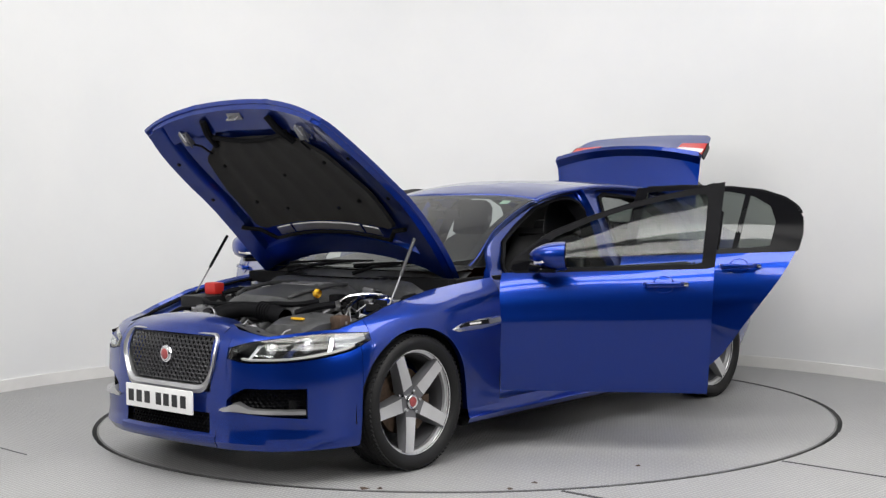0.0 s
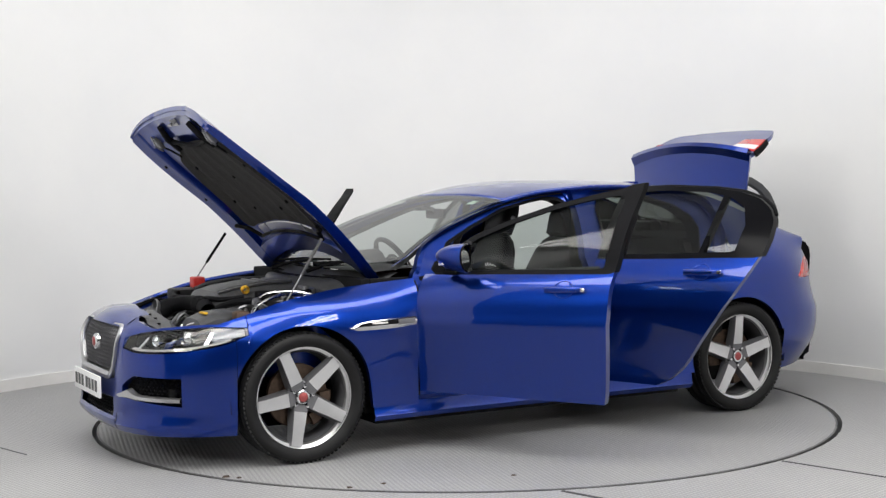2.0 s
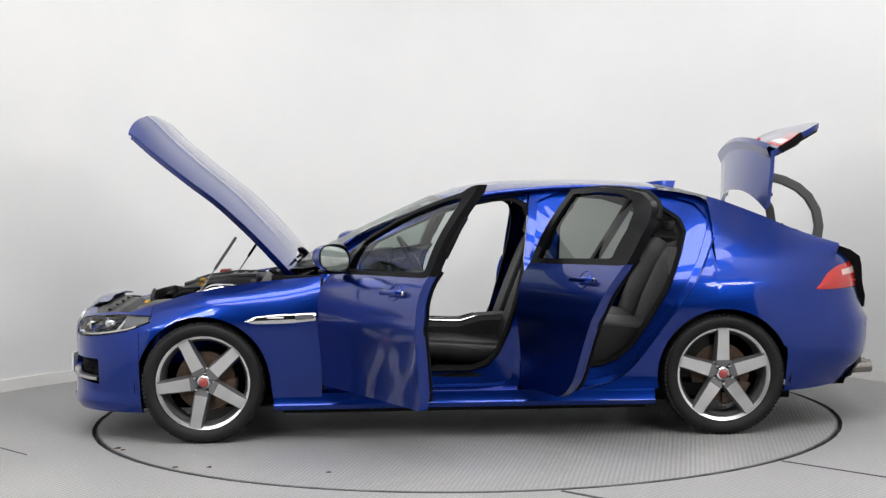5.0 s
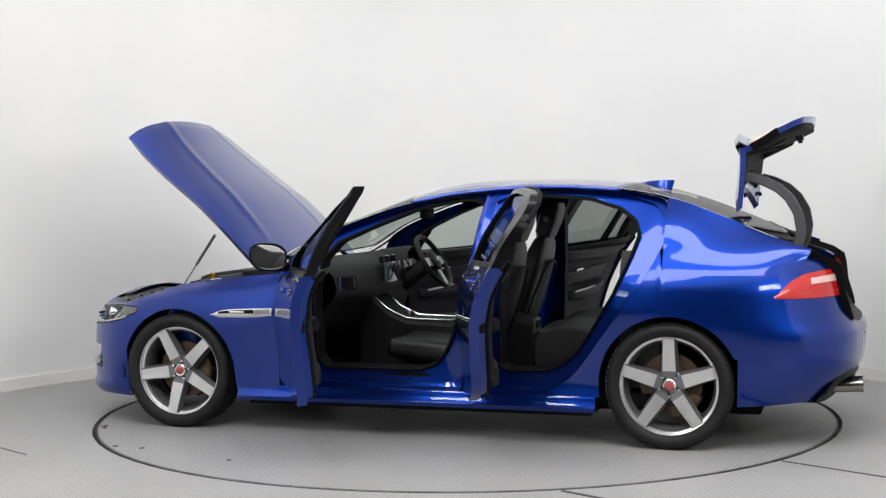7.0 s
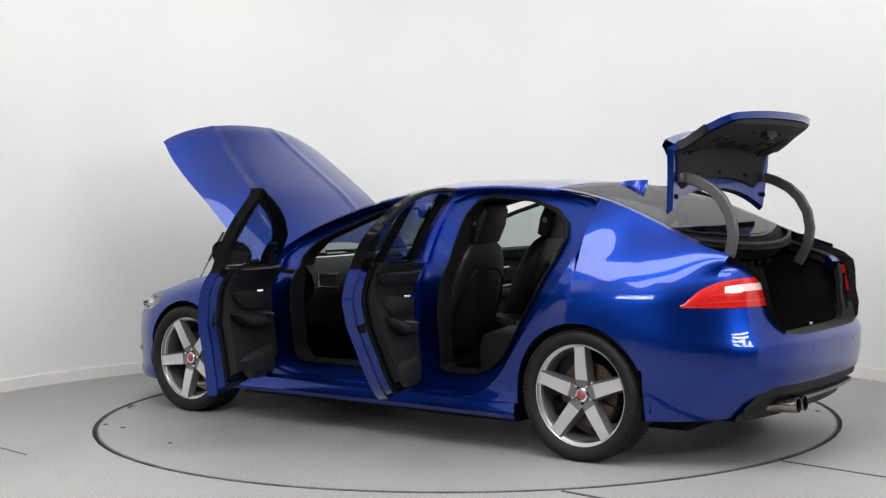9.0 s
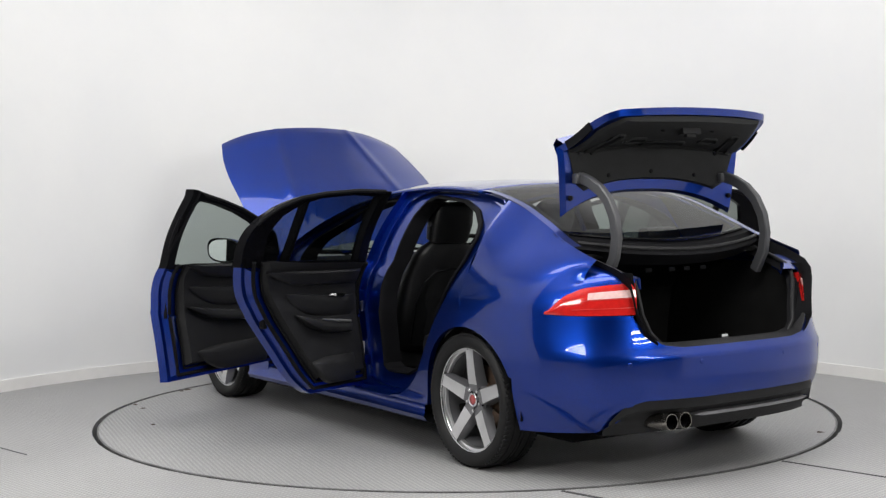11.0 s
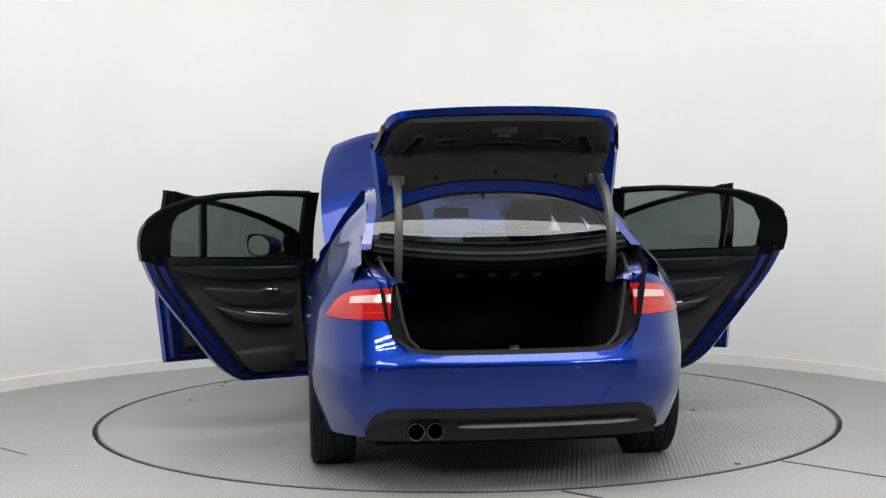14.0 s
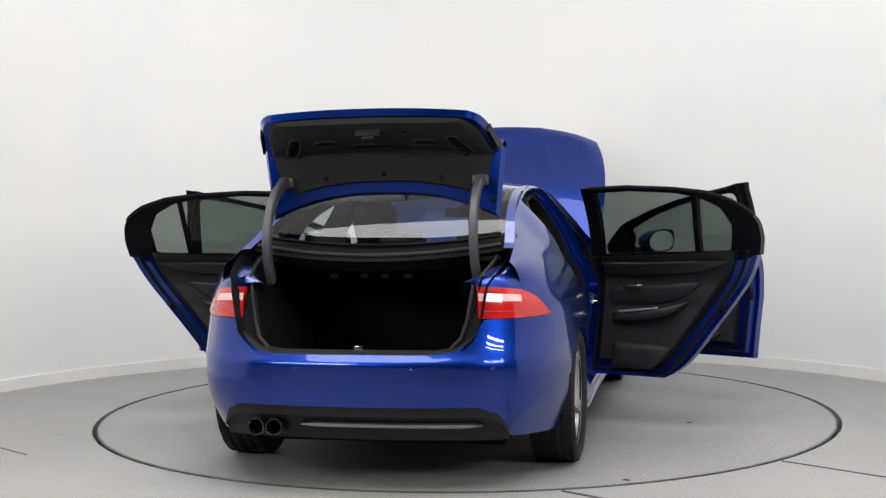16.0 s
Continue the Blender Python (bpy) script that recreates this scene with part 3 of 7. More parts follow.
def grille():
    """Upright grille with a broad silver frame, and the lower intake."""
    lower = honeycomb(lambda y, z: nose(y, z, 0.03), -0.32, 0.32, 0.235, 0.33, 0.026, 0.0035)
    lower.put("lower_intake_mesh", GLOSSBLACK, CAR, label="black honeycomb lower intake mesh")
    back = Mesh()
    back.grid([[nose(y, z, 0.06) for z in (0.2, 0.45, 0.72)] for y in lin(-0.36, 0.36, 13)])
    back.put("grille_backing", DARKPLASTIC, CAR)
    # frame: an outer and an inner rounded outline
    outer = rounded([(-0.358, 0.698), (0.358, 0.698), (0.366, 0.58), (0.300, 0.416), (-0.300, 0.416), (-0.366, 0.58)], 0.06, 7)
    inner = rounded([(-0.345, 0.689), (0.345, 0.689), (0.349, 0.585), (0.282, 0.452), (-0.282, 0.452), (-0.349, 0.585)], 0.055, 7)

    def on(p, d):
        return nose(p[0], p[1], d)
    m = Mesh()
    midl = [(a * 0.5 + b * 0.5) for a, b in zip(outer, inner)]
    m.grid([[on(p, 0.012) for p in outer], [on(p, -0.012) for p in outer], [on(p, -0.016) for p in midl], [on(p, -0.004) for p in inner], [on(p, 0.03) for p in inner]], close_u=True)
    frame_ob = m.put("grille", SATIN, CAR, label="satin silver grille surround with black honeycomb mesh")
    poly = [(p[0], p[1]) for p in inner]

    def inside(y, z):
        c = False
        for i in range(len(poly)):
            (x1, y1), (x2, y2) = poly[i], poly[i - 1]
            if (y1 > z) != (y2 > z) and y < (x2 - x1) * (z - y1) / (y2 - y1) + x1:
                c = not c
        return c
    honeycomb(lambda y, z: nose(y, z, 0.015), -0.35, 0.35, 0.455, 0.70, 0.031, 0.0036, inside).put("grille_mesh", DARKMESH, frame_ob)
    e = Mesh()
    base = pose(body(0, 0.585).x - 0.004, 0, 0.585, 0, 90, 0)
    e.lathe([(0.001, 0.02), (0.03, 0.018), (0.036, 0.012), (0.040, 0.012), (0.043, 0.004), (0.043, -0.01)], base, 28)
    e.put("badge", CHROME, frame_ob)
    Mesh().lathe([(0.001, 0.024), (0.022, 0.022), (0.028, 0.017)], base, 24).put("badge_centre", CAPRED, frame_ob)


def number_plate():
    p = Mesh()
    x = body(0, 0.36, -0.03).x
    p.box((x, -0.26, 0.318), (x + 0.012, 0.26, 0.43), 0.004)
    pl = p.put("number_plate", WHITE, CAR, label="white number plate with black character bars")
    for y in (0.195, 0.13, 0.065, 0.005, -0.085, -0.15, -0.215):
        Mesh().box((x + 0.0118, y - 0.021, 0.345), (x + 0.0135, y + 0.021, 0.403), 0.0).put("plate_bar", BLACKINK, pl, smooth=False)


def headlight():
    m = Mesh()
    ss = lin(S_H0, S_H1, 40)
    rows = [[body(s, mix(HLO(s), HHI(s), j / 8), 0.004) for j in range(9)] for s in ss]
    m.grid(rows)
    lens = both("headlight", m, LENS, CAR, "clear headlight with chrome projector lamps")
    for k, ln in enumerate(lens):
        f = flip if k else (lambda p: Vector(p))
        def add(mesh, nm, material, label=""):
            mesh.v = [f(p) for p in mesh.v]
            mesh.put(nm, material, ln, label=label)
        b = Mesh()
        b.slab([[body(s, mix(HLO(s), HHI(s), j / 3), 0.075) for j in range(4)] for s in ss], [[body(s, mix(HLO(s), HHI(s), j / 3), 0.085) for j in range(4)] for s in ss])
        b.grid([[body(s, HLO(s), 0.006) for s in ss], [body(s, HLO(s), 0.08) for s in ss]])
        b.grid([[body(s, HHI(s), 0.006) for s in ss], [body(s, HHI(s), 0.08) for s in ss]])
        add(b, "lamp_housing", GLOSSBLACK)
        c = Mesh()
        c.grid([[body(s, HLO(s) + 0.005, 0.012), body(s, HLO(s) + 0.013, 0.008), body(s, HLO(s) + 0.015, 0.03)] for s in lin(mix(S_H0, S_H1, 0.1), mix(S_H0, S_H1, 0.88), 24)])
        add(c, "running_light", WHITELENS)
        c = Mesh()
        c.grid([[body(s, mix(HLO(s), HHI(s), 0.2), 0.02), body(s, mix(HLO(s), HHI(s), 0.92), 0.018)] for s in lin(mix(S_H0, S_H1, 0.76), mix(S_H0, S_H1, 0.97), 10)])
        add(c, "indicator", GREYALLOY)
        for u, r in ((0.30, 0.026), (0.56, 0.032)):
            s = mix(S_H0, S_H1, u)
            p = body(s, mix(HLO(s), HHI(s), 0.55), 0.035)
            n = Vector((*outline(s)[1], 0))
            n = (n + Vector((0.9, 0, 0))).normalized()
            mt = Matrix.Translation(p) @ n.to_track_quat("Z", "Y").to_matrix().to_4x4()
            l = Mesh().lathe([(0.001, 0.016), (r * 0.5, 0.012), (r * 0.8, 0.002), (r * 0.82, -0.004), (r * 1.05, 0.006), (r * 1.12, 0.004), (r * 1.05, -0.03)], mt, 24)
            add(l, "projector", CHROME)
        for u in (0.14, 0.42, 0.69):
            s = mix(S_H0, S_H1, u)
            d = Mesh()
            d.slab([[body(s, HLO(s) + 0.01, 0.02), body(s + 0.05, HHI(s) - 0.006, 0.035)], [body(s + 0.02, HLO(s) + 0.01, 0.02), body(s + 0.075, HHI(s) - 0.006, 0.035)]],
                   [[body(s, HLO(s) + 0.01, 0.06), body(s + 0.05, HHI(s) - 0.006, 0.07)], [body(s + 0.02, HLO(s) + 0.01, 0.06), body(s + 0.075, HHI(s) - 0.006, 0.07)]])
            add(d, "reflector", CHROME)


def sill():
    m = Mesh()
    xs = lin(1.035, -1.035, 40)
    prof = [(0.165, 0.03), (0.175, -0.012), (0.20, -0.018), (0.215, -0.004), (0.245, 0.0), (0.262, 0.004), (0.268, 0.035), (0.29, 0.06)]
    m.grid([[body(s_at(x), z, d) for z, d in prof] for x in xs])
    both("sill", m, PAINT, CAR)


# rear quarter: outer edge of the rear door, shoulder, arch, and round to the bumper
RD_REAR = curve_fn([(0.262, -0.66), (0.272, -0.73), (0.30, -0.81), (0.34, -0.875), (0.40, -0.94), (0.47, -0.995), (0.547, -1.05), (0.70, -1.165), (0.852, -1.275), (0.98, -1.345), (1.139, -1.415), (1.2, -1.43)])


SHOULDER_Z = curve_fn([(-1.2, 0.90), (-1.9, 0.90), (-2.15, 0.93)])


def flank_top(x, u):
    """Surface from the shoulder (u 0) to the roof rail (u 1) behind the rear door, leaving the flank and meeting the roof smoothly."""
    s, z0 = s_at(x), SHOULDER_Z(x)
    p0 = body(s, z0)
    t0 = (body(s, z0 + 0.01) - body(s, z0 - 0.01)).normalized()
    p1 = Vector((x, RAIL_Y(x), max(RAIL_Z(x), z0 + 0.03)))
    t1 = mixv(Vector((0, -0.62, 0.78)), Vector((0, -0.86, 0.51)), min(1.0, max(0.0, (-1.7 - x) / 0.35)))
    n = (p1 - p0).length
    h = [2 * u**3 - 3 * u**2 + 1, (u**3 - 2 * u**2 + u) * n, 3 * u**2 - 2 * u**3, (u**3 - u**2) * n]
    q = p0 * h[0] + t0 * h[1] + p1 * h[2] + t1 * h[3]
    k = min(1.0, max(0.0, (-1.37 - x) / 0.25))
    q.y = mix(side(x, q.z).y, q.y, k * k * (3 - 2 * k))
    return q


def quarter():
    # from the door edge to the bumper seam, in rows of height
    m = Mesh()
    rows = []
    for z in lin(0.262, 1.03, 40):
        xf = RD_REAR(z)
        # behind: the wheel arch, then the bumper seam
        dz = z - HUBZ
        if abs(dz) < ARCH and -AX + math.sqrt(ARCH**2 - dz**2) > -1.40 and z < HUBZ + ARCH:
            xr = -AX + math.sqrt(ARCH**2 - dz**2)
            rows.append([side(mix(xf, xr, j / 24), min(z, BELT_Z(mix(xf, xr, j / 24)))) for j in range(25)])
    m.grid(rows)
    m.grid([[r[-1] for r in rows], [r[-1] + Vector((0, -0.03, 0)) for r in rows]])
    rows = []
    z1 = HUBZ + ARCH
    for k, x in enumerate(lin(-1.025, -2.15, 60)):
        # above the arch: columns up to the shoulder
        lo = max(z1 - 0.35, arch_z(x)) if abs(x + AX) < ARCH else 0.5
        if x < -AX:
            lo = max(arch_z(x), seam_z(x))
        hi = SHOULDER_Z(x)
        if x > RD_REAR(1.03):
            # forward of the door edge nothing stands above it
            zz = [z for z in lin(0.3, 1.03, 200) if RD_REAR(z) >= x]
            hi = max(zz) if zz else lo
            lo = min(lo, hi)
        rows.append([side(x, mix(lo, hi, j / 20)) if x > -1.385 else body(s_at(x), mix(lo, hi, j / 20)) for j in range(21)])
    rows = [r for r in rows if r[0].x <= -1.055]
    m.grid(rows)
    m.grid([[r[0] for r in rows], [r[0] + Vector((0, -0.03, 0)) for r in rows]])
    # shoulder up to the rear pillar and the roof rail
    m.grid([[flank_top(x, u) for u in lin(0, 1, 17)] for x in lin(-1.385, -2.12, 40)])
    both("rear_quarter", m, PAINT, CAR)


def seam_z(x):
    """Lower edge of the quarter panel: the bumper seam rising from the arch to the tail lamp."""
    return float(np.interp(-x, [1.74, 1.772, 1.95, 2.15], [0.40, 0.486, 0.775, 0.80]))


TAIL_LO = curve_fn([(s_at(-1.96), 0.782), (s_at(-2.1), 0.781), (s_at_y(0.545, False), 0.785), (s_at_y(0.5, False), 0.785)])
TAIL_HI = curve_fn([(s_at(-1.96), 0.795), (s_at(-2.05), 0.872), (s_at(-2.15), 0.908), (s_at_y(0.545, False), 0.925), (s_at_y(0.5, False), 0.925)])
S_T0, S_T1 = s_at(-1.95), s_at_y(0.575, False)


def rear_end():
    m = Mesh()
    # corner above and beside the lamp
    rows = []
    for s in lin(s_at(-2.10), S_T1, 12):
        rows.append([body(s, z) for z in lin(TAIL_HI(s), mix(1.0, TAIL_HI(S_T1) + 0.014, ((s - s_at(-2.10)) / (S_T1 - s_at(-2.10))) ** 1.5), 7)])
    m.grid(rows)
    top_r = [r[-1] for r in rows]
    m.grid([top_r, [p + Vector((0.012, -0.03, 0.006)) for p in top_r], [p + Vector((0.03, -0.062, 0.004)) for p in top_r], [p + Vector((0.04, -0.075, -0.05)) for p in top_r]])
    both("rear_corner", m, PAINT, CAR)
    # bumper below the lamps and below the boot opening
    b = Mesh()
    ss = lin(s_at(-1.768), SMAX, 56)
    rows = []
    s_open = s_at_y(0.60, False)
    for s in ss:
        x, y = outline(s)[0]
        hi = seam_z(x) if x > -1.95 else TAIL_LO(s) - 0.003
        if s > s_open:
            hi = float(np.interp(y, [0.36, 0.46, 0.545, 0.60], [0.632, 0.645, 0.70, 0.782]))
        lo = float(np.interp(y, [0.0, 0.55, 0.60, 0.66, 0.75, 0.9], [0.40, 0.40, 0.385, 0.30, 0.245, 0.225]))
        rows.append([body(s, mix(lo, hi, j / 18)) for j in range(19)])
    full = rows + [[flip(p) for p in r] for r in rows[-2::-1]]
    b.grid(full)
    b.grid([[r[0] for r in full], [r[0] * 0.965 + Vector((0, 0, 0.01)) for r in full]])
    bmp = b.put("rear_bumper", PAINT, CAR, label="blue rear bumper with parking sensors")
    for y in (0.62, 0.27, -0.27, -0.62):
        s = s_at_y(abs(y), False)
        p = body(s, 0.565, 0.0)
        n = Vector((*outline(s)[1], 0))
        if y < 0:
            p, n = flip(p), flip(n)
        mt = Matrix.Translation(p) @ n.to_track_quat("Z", "Y").to_matrix().to_4x4()
        Mesh().lathe([(0.001, 0.002), (0.009, 0.002), (0.011, 0.0), (0.011, -0.01)], mt, 16).put("parking_sensor", PAINT, bmp)
    # sill trim of the boot opening
    t = Mesh()
    lip = [r[-1] for r in full if abs(r[-1].y) < 0.56]
    t.grid([[p for p in lip], [p + Vector((0.03, 0, 0.012)) for p in lip], [p + Vector((0.10, 0, 0.012)) for p in lip], [p + Vector((0.11, 0, -0.05)) for p in lip]])
    t.put("boot_sill", PLASTIC, CAR, label="black boot sill trim")
    # diffuser
    d = Mesh()
    rows = []
    for y in lin(-0.665, 0.665, 40):
        s = s_at_y(min(abs(y), 0.66), False)
        u = abs(y) / 0.665
        zt = float(np.interp(abs(y), [0, 0.55, 0.62, 0.67], [0.405, 0.405, 0.38, 0.29]))
        zb = 0.235
        pr = []
        for z, dd in ((zt, 0.012), (mix(zt, zb, 0.3), 0.0), (mix(zt, zb, 0.5), 0.03), (mix(zt, zb, 0.75), 0.035), (zb, 0.02)):
            q = body(s, z, dd)
            pr.append(Vector((q.x, y, z)))
        pr.append(pr[-1] + Vector((0.12, 0, 0.0)))
        rows.append(pr)
    d.grid(rows)
    dif = d.put("diffuser", PLASTIC, CAR, label="black plastic rear diffuser with grey blade")
    bl = Mesh()
    rows = []
    for y in lin(-0.56, 0.26, 30):
        s = s_at_y(abs(y), False)
        q = body(s, 0.30, 0.0)
        w = 0.012 * min(1, 12 * (0.5 - abs((y + 0.15) / 0.82)) + 0.15)
        rows.append([Vector((q.x + 0.02, y, 0.312 + w)), Vector((q.x - 0.02, y, 0.312 + w * 0.6)), Vector((q.x - 0.02, y, 0.312 - w * 0.6)), Vector((q.x + 0.02, y, 0.312 - w))])
    bl.grid(rows)
    bl.put("diffuser_blade", STEEL, dif)
    for y in (0.452, 0.368):
        e = Mesh()
        mt = pose(-2.372, y, 0.305, 0, 94, 0)
        e.lathe([(0.034, 0.16), (0.036, 0.05), (0.0375, 0.004), (0.0375, 0.0), (0.0345, 0.0), (0.033, 0.02), (0.031, 0.13), (0.001, 0.135)], mt, 32)
        ex = e.put("exhaust_tailpipe", SOOTCHROME, CAR, label="round chrome exhaust tailpipe, sooty inside")
        Mesh().lathe([(0.0325, 0.02), (0.0305, 0.12), (0.001, 0.125)], mt, 24).put("soot_lining", SEAL, ex)


def tail_lamps():
    ss = lin(S_T0, S_T1, 28)
    m = Mesh()
    m.grid([[body(s, mix(TAIL_LO(s), TAIL_HI(s), u), -0.004 * math.sin(math.pi * u) - 0.001) for u in lin(0, 1, 9)] for s in ss])
    for u in (0, 1):
        m.grid([[body(s, mix(TAIL_LO(s), TAIL_HI(s), u), -0.001) for s in ss], [body(s, mix(TAIL_LO(s), TAIL_HI(s), u), 0.03) for s in ss]])
    e = [body(S_T1, mix(TAIL_LO(S_T1), TAIL_HI(S_T1), u), -0.001) for u in lin(0, 1, 9)]
    m.grid([e, [p + Vector((0.06, 0, 0)) for p in e]])
    lamps = both("tail_lamp", m, RED, CAR, "red tail lamp with a clear upper band")
    w = Mesh()
    w.grid([[body(s, mix(TAIL_LO(s), TAIL_HI(s), u), -0.007) for u in (0.56, 0.64, 0.74, 0.80)] for s in lin(mix(S_T0, S_T1, 0.46), S_T1 - 0.004, 20)])
    g = Mesh()
    for u in (0.22, 0.52):
        g.grid([[body(s, mix(TAIL_LO(s), TAIL_HI(s), u + q), -0.0065) for q in (0, 0.025)] for s in lin(mix(S_T0, S_T1, 0.3), S_T1 - 0.004, 20)])
    for k, lp in enumerate(lamps):
        for nm, me, mt in (("clear_band", w, PINKLENS), ("lamp_rib", g, REDPLASTIC)):
            q = Mesh()
            q.v = [flip(p) if k else p for p in me.v]
            q.f = me.f
            q.put(nm, mt, lp)


def roof_and_screens():
    # roof skin between the screens
    m = Mesh()
    rows = []
    for k in range(31):
        u = k / 30
        row = []
        for a in lin(-1, 1, 33):
            x = mix(0.165 - 0.09 * a * a, -1.135 + 0.02 * a * a, u)
            row.append(top(x, a))
        rows.append(row)
    m.grid(rows)
    r = m.put("roof", PAINT, CAR)
    sheet(r, 0.02)
    w = Mesh()
    rows = [[top(mix(1.02 - 0.22 * a * a, 0.165 - 0.09 * a * a, u), a * 0.985) + Vector((0, 0, 0.003)) for a in lin(-1, 1, 29)] for u in lin(0, 1, 17)]
    w.grid(rows)
    ws = w.put("windscreen", SCREENGLASS, CAR, label="clear windscreen with black edge band")
    ws.visible_shadow = False
    tg = Mesh()
    def glass_at(u, a):
        return top(mix(1.02 - 0.22 * a * a, 0.165 - 0.09 * a * a, u), a * 0.985) + Vector((0, 0, 0.0))
    tg.slab([[glass_at(u, a) for a in (0.74, 0.82)] for u in (0.86, 0.92)], [[glass_at(u, a) - Vector((0, 0, 0.002)) for a in (0.74, 0.82)] for u in (0.86, 0.92)])
    tg.put("screen_tag", TAG, ws)
    bnd = Mesh()
    out, inn = [], []
    for u, a in [(0, q) for q in lin(-1, 1, 25)] + [(q, 1) for q in lin(0, 1, 13)] + [(1, q) for q in lin(1, -1, 25)] + [(q, -1) for q in lin(1, 0, 13)]:
        def at(u, a):
            return top(mix(1.02 - 0.22 * a * a, 0.165 - 0.09 * a * a, u), a * 0.985) + Vector((0, 0, -0.002))
        out.append(at(u, a))
        inn.append(at(mix(u, 0.5, 0.09), a * 0.93))
    bnd.grid([out, inn], close_u=True)
    bnd.put("screen_band", GLOSSBLACK, ws)
    g = Mesh()
    def rat(u, a):
        return top(mix(-1.14 + 0.02 * a * a, -1.96 + 0.16 * a * a, u), a * 0.93) + Vector((0, 0, 0.002))
    g.grid([[rat(u, a) for a in lin(-1, 1, 29)] for u in lin(0, 1, 17)])
    rg = g.put("rear_window", REARGLASS, CAR, label="dark tinted rear window")
    rg.visible_shadow = False
    out, inn = [], []
    for u, a in [(0, q) for q in lin(-1, 1, 25)] + [(q, 1) for q in lin(0, 1, 13)] + [(1, q) for q in lin(1, -1, 25)] + [(q, -1) for q in lin(1, 0, 13)]:
        out.append(rat(u, a) - Vector((0, 0, 0.005)))
        inn.append(rat(mix(u, 0.5, 0.07), a * 0.94) - Vector((0, 0, 0.005)))
    Mesh().grid([out, inn], close_u=True).put("window_band", GLOSSBLACK, rg)
    # pillars beside the screens
    p = Mesh()
    p.grid([[top(x, a) for a in (0.93 if x < -1.1 else 0.985, 1.0)] for x in lin(0.86, -1.95, 60)])
    both("pillar_strip", p, PAINT, CAR)
    # shark fin aerial
    f = Mesh()
    rows = []
    for u in lin(0, 1, 14):
        x = mix(-1.13, -1.315, u)
        h = 0.058 * u ** 0.75
        z0 = CROWN_Z(x) - 0.006
        wd = 0.028 * (0.25 + 0.75 * math.sin(math.pi * min(1, u * 0.8 + 0.12)))
        rows.append([Vector((x, wd, z0)), Vector((x - 0.012 * u, wd * 0.45, z0 + h * 0.6)), Vector((x - 0.018 * u, 0.004, z0 + h)), Vector((x - 0.018 * u, -0.004, z0 + h)), Vector((x - 0.012 * u, -wd * 0.45, z0 + h * 0.6)), Vector((x, -wd, z0))])
    f.grid(rows)
    f.add(rows[-1], [(0, 1, 2, 3, 4, 5)])
    f.put("roof_aerial", PAINT, CAR, label="blue shark fin roof aerial")


front_wing()
front_bumper()
grille()
number_plate()
headlight()
sill()
quarter()
rear_end()
tail_lamps()
roof_and_screens()
